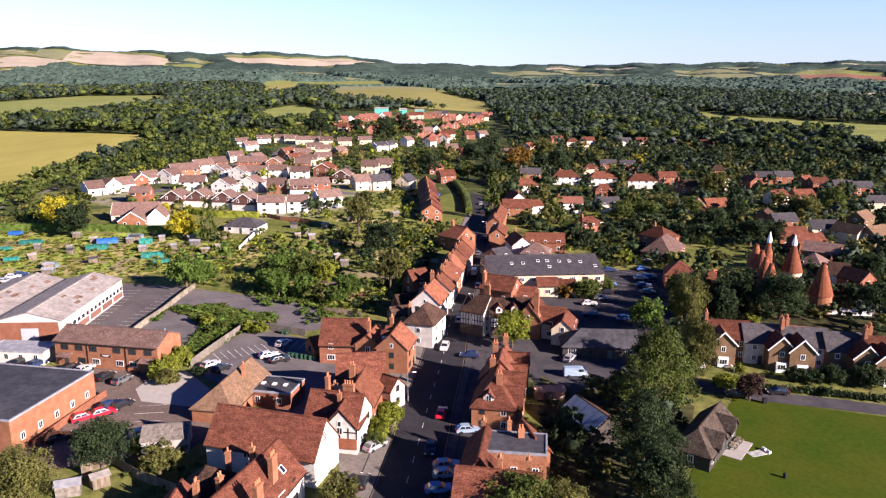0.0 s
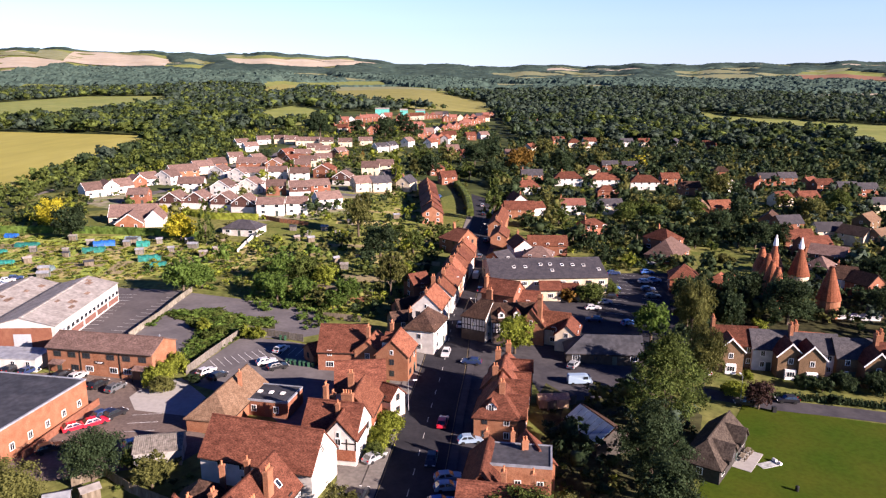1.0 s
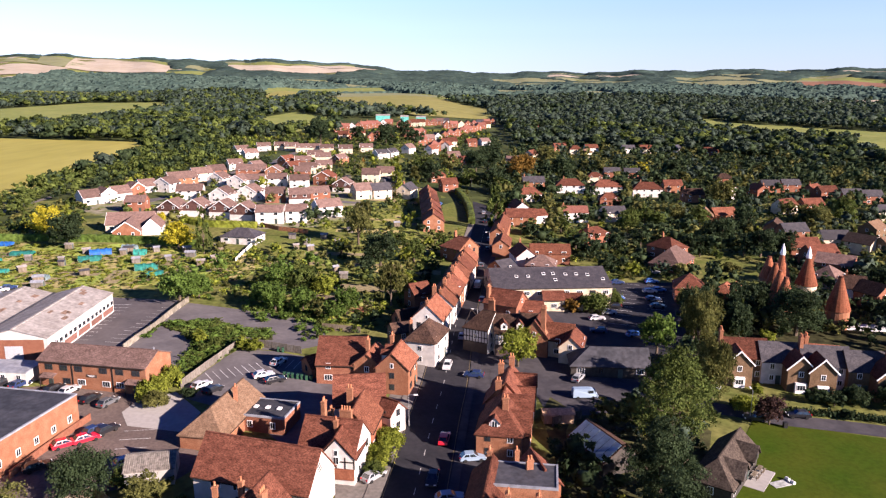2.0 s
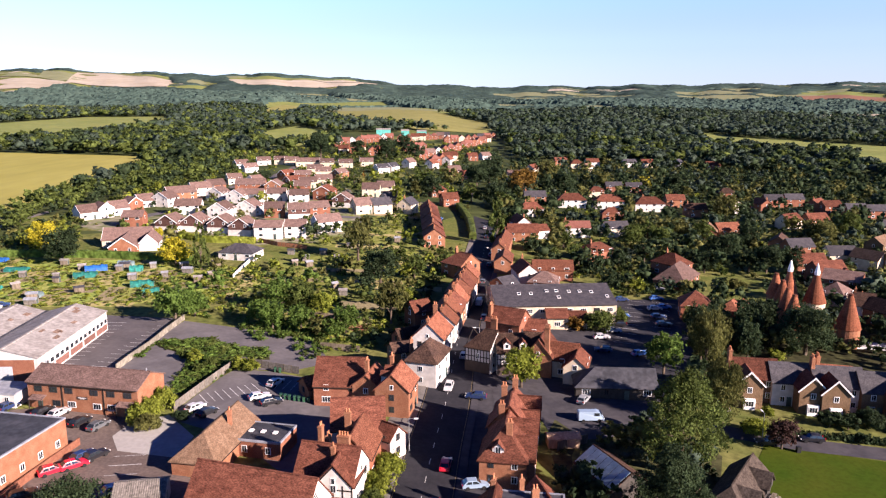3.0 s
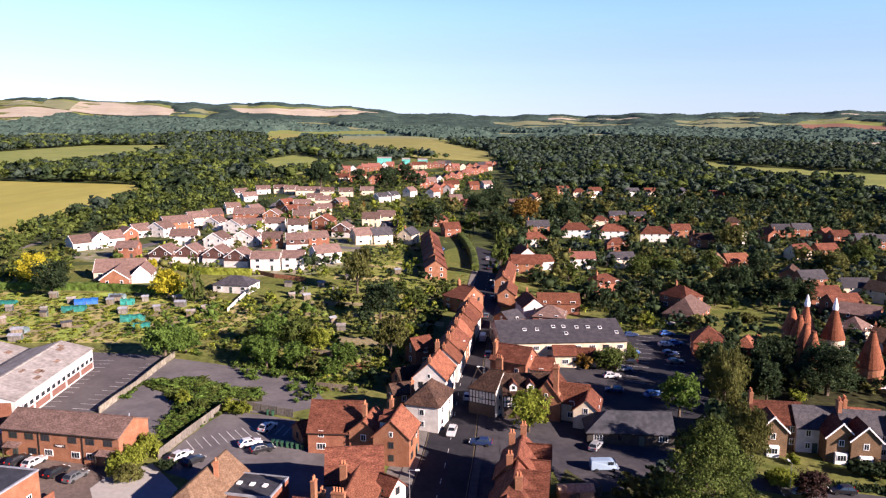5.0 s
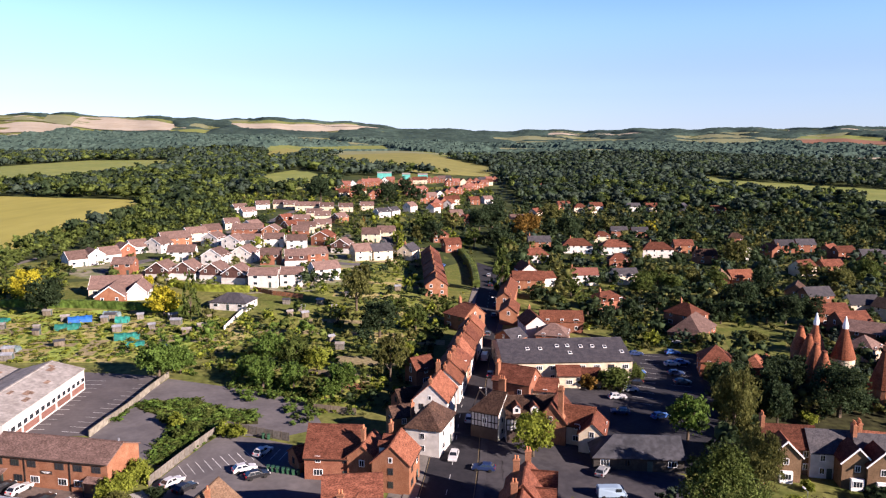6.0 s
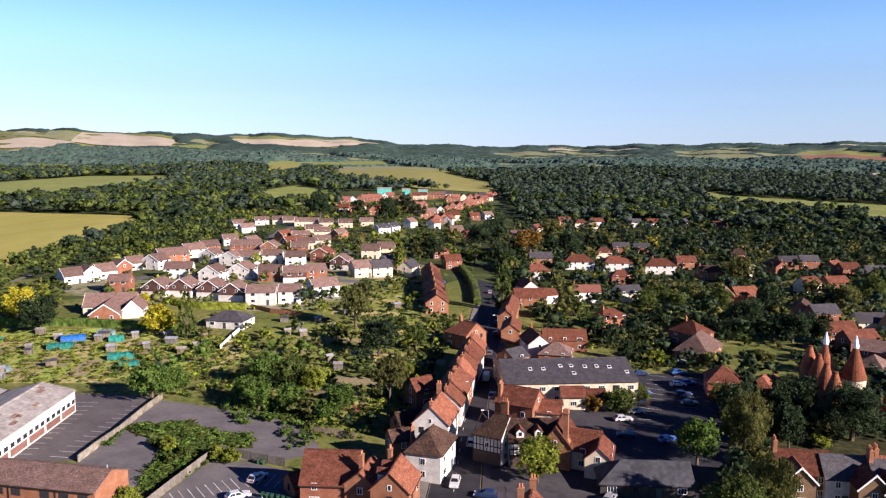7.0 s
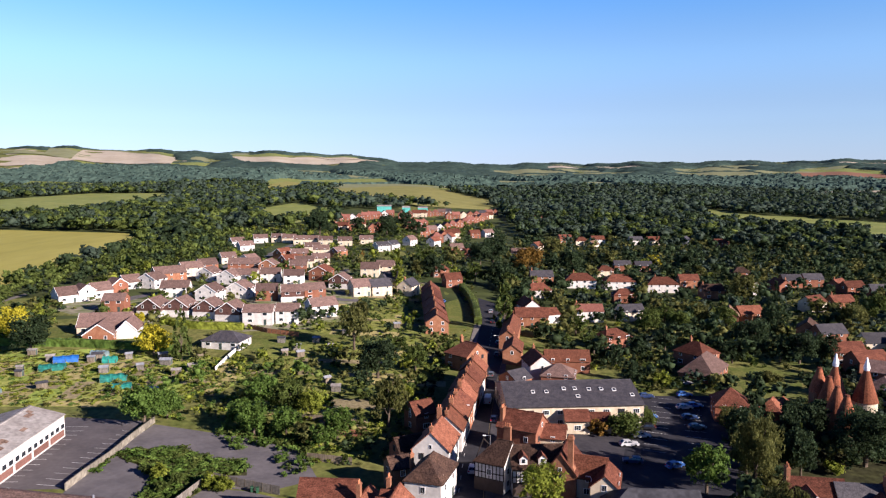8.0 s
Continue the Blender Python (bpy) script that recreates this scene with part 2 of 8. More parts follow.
LINE = material("worn_white_road_paint", (0.42, 0.42, 0.41), 0.8, 0.3, 1, 20)
YELLOW = material("yellow_road_paint", (0.13, 0.105, 0.06), 0.8, 0.3, 1, 20)
WOODLAND = material("woodland_floor", (0.030, 0.042, 0.013), 0.95, 0.35, 25, 0.6, (0.05, 0.06, 0.018), bump=0.6, bump_scale=0.4)


def grid_sheet(xs, ys, name, mat, label):
    nx, ny = len(xs), len(ys)
    verts = [(x, y, ground(x, y)) for y in ys for x in xs]
    faces = [(j * nx + i, j * nx + i + 1, (j + 1) * nx + i + 1, (j + 1) * nx + i) for j in range(ny - 1) for i in range(nx - 1)]
    me = bpy.data.meshes.new(name)
    me.from_pydata(verts, [], faces)
    me.materials.append(mat)
    me.shade_smooth()
    return tagged(new(name, me), label, name, kind="structure")


def steps(rows):
    out = []
    for a, b, s in rows:
        n = round((b - a) / s)
        out += [a + (b - a) * i / n for i in range(n)]
    return out + [rows[-1][1]]


SIDE = steps([(-4800, -1500, 150), (-1500, -400, 50), (-400, 400, 10), (400, 1500, 50), (1500, 4800, 150)])
AHEAD = steps([(-900, -100, 100), (-100, 520, 10), (520, 1500, 35), (1500, 4800, 75)])
grid_sheet(SIDE, AHEAD, "ground", SOIL, "green and brown grassy ground between the houses and fields")


def drape(name, corners, mat, label, category, lift=0.03, cell=12.0, kind="structure"):
    """A patch of ground cover with the given corners, laid on the land."""
    bm = bmesh.new()
    f = bm.faces.new([bm.verts.new((x, y, 0)) for x, y in corners])
    if f.normal.z < 0 or sum(x0 * y1 - x1 * y0 for (x0, y0), (x1, y1) in zip(corners, corners[1:] + corners[:1])) < 0:
        f.normal_flip()
    bmesh.ops.triangulate(bm, faces=bm.faces[:])
    for _ in range(7):
        long = [e for e in bm.edges if e.calc_length() > cell]
        if not long or len(bm.faces) > 6000:
            break
        bmesh.ops.subdivide_edges(bm, edges=long, cuts=1)
        bmesh.ops.triangulate(bm, faces=[g for g in bm.faces if len(g.verts) > 3])
    for v in bm.verts:
        v.co.z = ground(v.co.x, v.co.y) + lift
    ob = new(name, mesh_of(bm, mat))
    return tagged(ob, label, category, kind=kind)


def along(line, step=4.0):
    """Points and sideways directions at even steps along a line."""
    pts = [Vector(p) for p in line]
    for _ in range(2):
        pts = [pts[0]] + [q for a, b in zip(pts, pts[1:]) for q in (a.lerp(b, 0.25), a.lerp(b, 0.75))] + [pts[-1]]
    out, left = [], 0.0
    for a, b in zip(pts, pts[1:]):
        d = (b - a).length
        while left <= d and d > 0:
            w = (b - a) / d
            out.append((a + w * left, Vector((w.y, -w.x))))
            left += step
        left -= d
    return out


def ribbon(name, line, left, right, mat, label, category, lift=0.05, kerb=0.0, step=4.0, kind="structure", dash=None):
    """A strip along a line, from left to right of it; with a kerb it stands up with real edges."""
    bm = bmesh.new()
    prev = None
    for k, (p, s) in enumerate(along(line, step)):
        row = []
        for o in (left, right):
            q = p + s * o
            g = ground(q.x, q.y)
            row.append((bm.verts.new((q.x, q.y, g + lift + kerb)), bm.verts.new((q.x, q.y, g - 0.05)) if kerb else None))
        if prev and not (dash and k % dash):
            (a, a0), (b, b0), (c, c0), (d, d0) = prev[0], prev[1], row[1], row[0]
            bm.faces.new((a, b, c, d))
            if kerb:
                bm.faces.new((a0, a, d, d0))
                bm.faces.new((b, b0, c0, c))
        prev = row
    bmesh.ops.recalc_face_normals(bm, faces=bm.faces[:])
    if not kerb:
        for f in bm.faces:
            if f.normal.z < 0:
                f.normal_flip()
    return tagged(new(name, mesh_of(bm, mat)), label, category, kind=kind)


# ---- houses ----
FOOT = []  # x, y, reach of what stands on the ground


def roof_shell(L, W, ze, zr, hip, over=0.35, thick=0.2):
    """A pitched roof with real thickness: ridge along x, gable or hipped at each end."""
    k = (zr - ze) / (W / 2)
    y, z0 = W / 2 + over, ze - over * k
    ends = []
    for sgn, hipped in ((-1, hip in ("hip", "half")), (1, hip == "hip")):
        if hipped:
            run = min(W / 2, L / 2 - 0.05)
            ends.append((sgn * (L / 2 + over), sgn * (L / 2 - run)))
        else:
            ends.append((sgn * (L / 2 + 0.22), sgn * (L / 2 + 0.22)))
    (a, ra), (b, rb) = ends
    bm = bmesh.new()
    top = [bm.verts.new(c) for c in ((a, -y, z0), (b, -y, z0), (b, y, z0), (a, y, z0), (ra, 0, zr), (rb, 0, zr))]
    low = [bm.verts.new((v.co.x, v.co.y, v.co.z - thick)) for v in top]
    faces = [(0, 1, 5, 4), (2, 3, 4, 5)]
    faces += [(3, 0, 4)] if ra != a else []
    faces += [(1, 2, 5)] if rb != b else []
    for f in faces:
        bm.faces.new([top[i] for i in f])
        bm.faces.new([low[i] for i in f[::-1]])
    rim = [(0, 1), (1, 2), (2, 3), (3, 0)] if (ra != a and rb != b) else None
    if rim is None:
        rim = [(0, 1), (2, 3)]
        rim += [(3, 0)] if ra != a else [(3, 4), (4, 0)]
        rim += [(1, 2)] if rb != b else [(1, 5), (5, 2)]
    for i, j in rim:
        bm.faces.new((top[j], top[i], low[i], low[j]))
    return bm, (ra, rb)


def wall_shell(L, W, ze, zr, hip, deep=1.5):
    bm = bmesh.new()
    ends = []
    for x, hipped in ((-L / 2, hip in ("hip", "half")), (L / 2, hip == "hip")):
        peak = [] if hipped else [(x, 0, zr - 0.16)]
        ends.append([bm.verts.new(c) for c in [(x, -W / 2, -deep), (x, -W / 2, ze - 0.12)] + peak + [(x, W / 2, ze - 0.12), (x, W / 2, -deep)]])
    a, b = ends
    bm.faces.new(a[::-1])
    bm.faces.new(b)
    bm.faces.new((a[0], b[0], b[1], a[1]))
    bm.faces.new((a[-2], b[-2], b[-1], a[-1]))
    bmesh.ops.recalc_face_normals(bm, faces=bm.faces[:])
    return bm


def window_mesh(w, h, mat):
    bm = bmesh.new()
    box(bm, -w / 2, w / 2, -0.05, 0.05, 0, h)
    return mesh_of(bm, mat)


def pane_mesh(w, h):
    return mesh_of(boxes((-w / 2, w / 2, -0.065, 0.02, 0, h)), GLASS)


WINDOW = {}
for w, h, lights in ((1.0, 1.25, 2), (1.7, 1.2, 3), (0.7, 1.0, 1)):
    each = (w - 0.16) / lights
    WINDOW[w, h, lights - 1] = (window_mesh(w, h, PAINT), pane_mesh(each - 0.07, h - 0.2), [(i + 0.5) * each - (w - 0.16) / 2 for i in range(lights)], pane_mesh(w - 0.24, h - 0.22), window_mesh(w, h, DARKWOOD))
DOOR = mesh_of(boxes((-0.48, 0.48, -0.06, 0.05, 0, 2.05)), DOORS)


def fit_window(ob, m, key, near=True, dark=False):
    mesh, light, places, whole, stained = WINDOW[key]
    w = put("window", stained if dark else mesh, ob, m)
    if near:
        for x in places:
            put("pane", light, w, pose(x, 0, 0.1))
    else:
        put("pane", whole, w, pose(0, 0, 0.11))
    return w


def stack_mesh(w, d, h):
    bm = bmesh.new()
    w, d = w / 2, d / 2
    loft(bm, [(-2.2, w, d), (h - 0.34, w, d), (h - 0.3, w + 0.08, d + 0.08), (h - 0.12, w + 0.08, d + 0.08), (h - 0.1, w, d), (h, w - 0.04, d - 0.04)])
    return mesh_of(bm, WALLS["orange"])


def pot_mesh():
    bm = bmesh.new()
    lathe(bm, [(0, 0.16), (0.48, 0.11), (0.5, 0.15), (0.58, 0.14)], 8)
    return mesh_of(bm, POT)


STACKS = {1: stack_mesh(0.7, 0.6, 1.5), 2: stack_mesh(1.0, 0.65, 1.7), 3: stack_mesh(1.5, 0.7, 1.8), 4: stack_mesh(1.9, 0.8, 2.1)}
POTS = pot_mesh()


def chimney(parent, x, y, z, pots=2, turn=0.0, tall=0.0):
    c = put("chimney", STACKS[pots], parent, pose(x, y, z + tall, 0, 0, turn))
    h, w = {1: (1.5, 0.7), 2: (1.7, 1.0), 3: (1.8, 1.5), 4: (2.1, 1.9)}[pots]
    for i in range(pots):
        put("chimney_pot", POTS, c, pose((i - (pots - 1) / 2) * w / max(pots, 1) * 0.9, 0, h))
    return c


def openings(ob, L, W, ze, zr, hip, near, turn, x, y, style):
    """Windows and a door on the walls of a house."""
    sides = [(0.0, L, W / 2, False), (180.0, L, W / 2, False), (90.0, W, L / 2, True), (-90.0, W, L / 2, True)]
    floors = [0.95] if ze < 3.7 else ([0.95, 3.35] if ze < 7 else [0.95, 3.5, 6.1])
    for rot, length, off, end in sides:
        out = Matrix.Rotation(radians(rot + turn), 2) @ Vector((0, -1))
        if out.dot(Vector((0 - x, 15 - y)).normalized()) < (-0.25 if near else 0.1):
            continue
        n = max(1, int(length / (3.5 if near else 4.0)))
        for fl, z in enumerate(floors):
            for i in range(n):
                u = (i + 0.5) / n * length - length / 2
                if end and n == 1 and not near and fl == 0:
                    continue
                m = pose(0, 0, 0, 0, 0, rot) @ pose(u, -off - 0.01, 0)
                if fl == 0 and not end and i == n // 2 and n > 1:
                    put("door", DOOR, ob, m @ pose(0, 0, -0.1))
                    continue
                key = (1.7, 1.2, 2) if (not end and (style == "wide" or (i + fl) % 3 == 0)) else (1.0, 1.25, 1)
                key = (0.7, 1.0, 0) if length / n < 2.2 else key
                fit_window(ob, m @ pose(0, 0, z), key, near, "dark" in style or (near and (i * 7 + fl * 3 + int(abs(x))) % 3 == 0))
        if near and end and not (hip == "hip" or (hip == "half" and rot < 0)) and zr - ze > 2.4:
            fit_window(ob, pose(0, 0, 0, 0, 0, rot) @ pose(0, -off - 0.01, ze - 0.1), (0.7, 1.0, 0))


COLOURS = {"white": "white-rendered", "cream": "cream-rendered", "brick": "red-brick", "orange": "orange-brick", "buff": "buff-brick", "hung": "tile-hung", "umber": "dark-brown tile-hung", "dark": "black weatherboarded"}
TILES = {"tile": "brown clay-tiled", "orange": "orange clay-tiled", "brown": "grey-brown tiled", "slate": "grey slate", "dark": "dark brown tiled", "tan": "tan lichened tile", "felt": "dark felted", "shingle": "brown shingled", "sheet": "pale sheeted", "lead": "lead-sheeted", "new": "new red-tiled"}
FORM = {"gable": "gabled", "hip": "hipped", "half": "half-hipped"}


def house(x, y, turn, L, W, ze, zr, style, near=False, category="house", group="", name="house", where="", fittings=True):
    """style: wall, roof, form, number of chimneys, and wide for wide windows."""
    wall, roof, form, stacks, *more = style.split()
    label = f"{COLOURS[wall]} {name.replace('_', ' ')} with {FORM[form]} {TILES[roof]} roof" + (f" {where}" if where else "")
    ob = thing(name, x, y, turn, label, category, group)
    FOOT.append((x, y, max(L, W) * 0.5))
    part("wall", wall_shell(L, W, ze, zr, form), WALLS[wall], ob)
    bm, (ra, rb) = roof_shell(L, W, ze, zr, form)
    part("roof", bm, ROOFS[roof], ob)
    if near:
        part("ridge", boxes((ra, rb, -0.13, 0.13, zr - 0.08, zr + 0.09)), ROOFS[roof], ob)
        k = (zr - ze) / (W / 2)
        for s in (-1, 1):
            yy = s * (W / 2 + 0.4)
            part("gutter", boxes((-L / 2, L / 2, yy - 0.06, yy + 0.06, ze - 0.4 * k - 0.2, ze - 0.4 * k - 0.08)), OAK, ob)
    for i in range(int(stacks)):
        u = (-0.42, 0.42, 0.0)[i % 3] * L if form == "gable" else (-0.2, 0.2, 0)[i % 3] * L
        chimney(ob, u, 0, zr - 0.55, dice.choice((1, 2, 2)) if near else 1, 90)
    if fittings:
        openings(ob, L, W, ze, zr, form, near, turn, x, y, more[0] if more else "")
    return ob


# ---- trees ----


def leaf_cloud(blobs, count, size, rnd, droop=0.0, mat=None):
    """Leaf sprays on the outside of some lobes: many small folded blades, turned every way."""
    weight = [r * r for *_, r, _ in blobs]
    twigs = []
    for _ in range(max(14, count // 26)):
        x, y, z, r, flat = rnd.choices(blobs, weight)[0]
        d = Vector((rnd.gauss(0, 1), rnd.gauss(0, 1), rnd.gauss(0.2, 1))).normalized()
        q = r * (0.55 + 0.62 * rnd.random())
        twigs.append((Vector((x + d.x * q, y + d.y * q, z + d.z * q * flat)), d, r))
    verts, faces = [], []
    for _ in range(count):
        c, d, r = rnd.choice(twigs)
        c = c + Vector((rnd.gauss(0, 1), rnd.gauss(0, 1), rnd.gauss(0, 0.8))) * r * 0.2
        s = size * (0.6 + 0.8 * rnd.random())
        n = (d + Vector((rnd.gauss(0, 0.6), rnd.gauss(0, 0.6), rnd.gauss(0.3, 0.6)))).normalized()
        a = n.orthogonal().normalized()
        a.rotate(Matrix.Rotation(rnd.random() * 6.3, 3, n))
        b = n.cross(a)
        if droop:
            b = (b * 0.3 + Vector((0, 0, -1)) * droop).normalized()
        i = len(verts)
        verts += [c - a * s * 0.5 - b * s * 0.3, c + a * s * 0.5 - b * s * 0.35, c + b * s * 0.65 - n * s * 0.15, c - a * s * 0.3 + b * s * 0.45]
        faces += [(i, i + 1, i + 2), (i, i + 2, i + 3)]
    me = bpy.data.meshes.new("crown")
    me.from_pydata(verts, [], faces)
    me.materials.append(mat)
    return me


def trunk_mesh(h, r, blobs, rnd):
    bm = bmesh.new()
    tube(bm, 0, 0, -0.6, h * 0.45, r * 1.3, r * 0.7, 7)
    tube(bm, 0, 0, h * 0.45, h * 0.8, r * 0.7, r * 0.2, 6)
    for x, y, z, q, _ in blobs[:7]:
        b = bmesh.new()
        tube(b, 0, 0, 0, 1, r * 0.4, r * 0.12, 5)
        base = Vector((0, 0, h * (0.25 + 0.25 * rnd.random())))
        d = Vector((x, y, z)) - base
        m = Matrix.Translation(base) @ d.to_track_quat("Z", "Y").to_matrix().to_4x4() @ Matrix.Diagonal((1, 1, d.length, 1))
        b.transform(m)
        tmp = bpy.data.meshes.new("limb")
        b.to_mesh(tmp)
        b.free()
        bm.from_mesh(tmp)
        bpy.data.meshes.remove(tmp)
    return mesh_of(bm, BARK)


def tree_kind(shape, hue, count, size, seed):
    """Meshes of a trunk and crown, 1 m wide at the crown's half width and of height about 2."""
    rnd = random.Random(seed)
    blobs = []
    if shape == "round" and count > 12000:
        for i in range(34):
            a, z = i * 2.4 + rnd.random(), 0.62 + 1.3 * (i + 0.5) / 34
            wide = 0.78 * math.sin(math.pi * min(1.0, 0.22 + 0.80 * (i + 0.5) / 34)) ** 0.7 * rnd.uniform(0.55, 1.15)
            blobs.append((wide * math.cos(a), wide * math.sin(a), z + rnd.uniform(-0.12, 0.12), rnd.uniform(0.15, 0.30), 0.8))
        blobs += [(0, 0, 1.0, 0.4, 1.0), (0.1, 0.1, 1.4, 0.34, 1.0)]
        rnd.shuffle(blobs)
    elif shape == "round":
        for i in range(13):
            a = i * 2.4 + rnd.random()
            q = 0.66 * math.sqrt((i + 0.4) / 13) * (0.8 + 0.35 * rnd.random())
            blobs.append((q * math.cos(a) * 1.05, q * math.sin(a) * 1.05, 1.15 + 0.5 * (1 - q * q * 2.2) * (0.5 + 0.6 * rnd.random()) - 0.25 * (i % 3 == 0), 0.2 + 0.26 * rnd.random(), 0.9))
        blobs += [(0.1, 0, 1.0, 0.55, 0.8)]
        blobs += [(0.56 * math.cos(i * 1.05 + 0.3), 0.56 * math.sin(i * 1.05 + 0.3), 0.66 + 0.12 * rnd.random(), 0.30 + 0.08 * rnd.random(), 0.85) for i in range(6)]
    elif shape == "tall":
        for i in range(12):
            a, z = i * 2.4, 0.5 + 2.0 * i / 12
            q = 0.4 * (1 - (i / 12) ** 2) + 0.05
            blobs.append((q * math.cos(a), q * math.sin(a), z, 0.38 - 0.018 * i, 1.1))
    elif shape == "cone":
        for i in range(16):
            a, u = i * 2.4, i / 15
            q = 0.55 * (1 - u)
            blobs.append((q * math.cos(a), q * math.sin(a), 0.35 + 2.4 * u, 0.42 * (1 - u) + 0.1, 0.8))
    elif shape == "bush":
        for i in range(9):
            a, q = i * 2.4, 0.6 * math.sqrt(i / 9)
            blobs.append((q * math.cos(a), q * math.sin(a), 0.45 + 0.35 * rnd.random() * (1 - q), 0.33 + 0.12 * rnd.random(), 0.9))
    else:
        for i in range(14):
            a, q = i * 2.4, 0.65 * math.sqrt(i / 14)
            blobs.append((q * math.cos(a), q * math.sin(a), 0.8 + 1.4 * (1 - q) * (i % 4 + 1) / 4, 0.24 + 0.1 * rnd.random(), 1.7))
    crown = leaf_cloud(blobs, count, size, rnd, 0.9 if shape == "weep" else 0.0, LEAVES[hue])
    return trunk_mesh(1.6 if shape != "bush" else 0.5, 0.07, blobs, rnd), crown


KINDS = {}
NAMES = {"round": "broadleaf_tree", "tall": "poplar_tree", "cone": "conifer_tree", "bush": "bush", "weep": "birch_tree"}
HUES = {"fresh": "fresh green", "far": "grey-green", "green": "green", "deep": "dark green", "bright": "bright yellow-green", "olive": "olive-green", "gold": "golden yellow", "rust": "brown-gold", "plum": "purple-leaved"}


def tree(x, y, r, h, shape="round", hue="green", fine=1, group="", where="standing on the grass"):
    """A tree with its crown r wide to each side and h high."""
    k = (shape, hue, fine, dice.randrange(3))
    if k not in KINDS:
        KINDS[k] = tree_kind(shape, hue, {0: 420, 1: 1400, 2: 4300, 3: 12000, 4: 19000}[fine], {0: 0.26, 1: 0.145, 2: 0.085, 3: 0.050, 4: 0.035}[fine], hash_of(k))
    trunk, crown = KINDS[k]
    word = {"round": "spreading broadleaf tree", "tall": "tall narrow tree", "cone": "pointed conifer", "bush": "rounded bush", "weep": "feathery drooping birch"}[shape]
    top = {"round": 2.0, "tall": 2.6, "cone": 2.85, "bush": 1.15, "weep": 2.3}[shape]
    ob = thing(NAMES[shape], x, y, dice.random() * 360, f"{HUES[hue]} {word} {where}", "bush" if shape == "bush" else "tree", group)
    ob.matrix_basis = ob.matrix_basis @ Matrix.Diagonal((r, r, h / top, 1))
    put("trunk", trunk, ob)
    put("crown", crown, ob)
    return ob


def hash_of(k):
    return sum(ord(c) * (i + 3) for i, c in enumerate(str(k)))


def clear(x, y, gap):
    return all((x - a) ** 2 + (y - b) ** 2 > (c * 0.85 + gap) ** 2 for a, b, c in FOOT)


# ---- cars ----


def car_meshes(L, W, H, van):
    """Body, glass, wheel, lamp meshes; the car points along +x."""
    if van:
        side = ((-L / 2, 0.35), (-L / 2, H * 0.95), (-L / 2 + 0.15, H), (L * 0.2, H), (L * 0.32, H * 0.93), (L * 0.42, H * 0.55), (L / 2 - 0.05, H * 0.45), (L / 2, 0.35))
    else:
        side = ((-L / 2, 0.30), (-L / 2 - 0.02, 0.62), (-L / 2 + 0.10, 0.93), (L * 0.23, 0.96), (L * 0.45, 0.80), (L / 2, 0.62), (L / 2, 0.30))
    bm = bmesh.new()
    rows = []
    for s in (-1, 1):
        rows.append([bm.verts.new((x, s * W / 2 * (0.80 if z > 1.02 else (0.95 if abs(x) > L * 0.47 else 1)), z)) for x, z in side])
    n = len(side)
    for i in range(n):
        bm.faces.new((rows[0][i], rows[1][i], rows[1][(i + 1) % n], rows[0][(i + 1) % n]))
    bm.faces.new(rows[0])
    bm.faces.new(rows[1][::-1])
    bmesh.ops.recalc_face_normals(bm, faces=bm.faces[:])
    bmesh.ops.bevel(bm, geom=bm.edges[:], offset=0.07, segments=2, affect="EDGES")
    belt, top = (0.90, -L * 0.455, L * 0.225, W * 0.455), (H, -L * 0.30, L * 0.03, W * 0.345)
    if not van:
        rings = []
        for z, x0, x1, y in (belt, (H - 0.08, -L * 0.325, L * 0.05, W * 0.365), top):
            rings.append([bm.verts.new(c) for c in ((x0, -y, z), (x1, -y, z), (x1, y, z), (x0, y, z))])
        for lo, hi in zip(rings, rings[1:]):
            for i in range(4):
                bm.faces.new((lo[i], lo[(i + 1) % 4], hi[(i + 1) % 4], hi[i]))
        bm.faces.new(rings[-1])
    glass = []

    def sheet(corners, inward):
        g = bmesh.new()
        v = [g.verts.new(c) for c in corners]
        w = [g.verts.new(Vector(c) + Vector(inward)) for c in corners]
        g.faces.new(v)
        g.faces.new(w[::-1])
        for i in range(4):
            g.faces.new((v[i], w[i], w[(i + 1) % 4], v[(i + 1) % 4]))
        bmesh.ops.recalc_face_normals(g, faces=g.faces[:])
        return g

    if van:
        glass.append(("windscreen", boxes((L * 0.335, L * 0.40, -W * 0.36, W * 0.36, H * 0.62, H * 0.88))))
        for s in (-1, 1):
            glass.append(("side_window", boxes((L * 0.12, L * 0.31, s * W * 0.40 - 0.06, s * W * 0.40 + 0.06, H * 0.6, H * 0.88))))
    else:
        def on_cabin(u, v, k):
            """A place on the cabin: u along the car, v across, k from the waist to the roof."""
            x0, x1, y = (belt[i] + (top[i] - belt[i]) * k for i in (1, 2, 3))
            return (x0 + (x1 - x0) * u, y * v, belt[0] + (top[0] - belt[0]) * k)

        for name, u, e in (("windscreen", 1.0, 0.025), ("rear_window", 0.0, -0.025)):
            glass.append((name, sheet([Vector(on_cabin(u, v, k)) + Vector((e, 0, 0.01)) for v, k in ((-0.88, 0.12), (0.88, 0.12), (0.86, 0.84), (-0.86, 0.84))], (-e * 2, 0, 0))))
        for s in (-1, 1):
            for u0, u1 in ((0.10, 0.47), (0.52, 0.93)):
                glass.append(("side_window", sheet([Vector(on_cabin(u, s, k)) + Vector((0, s * 0.025, 0.0)) for u, k in ((u0, 0.14), (u1, 0.14), (u1 - 0.03, 0.82), (u0 + 0.02, 0.82))], (0, -s * 0.05, 0))))
    wheel = bmesh.new()
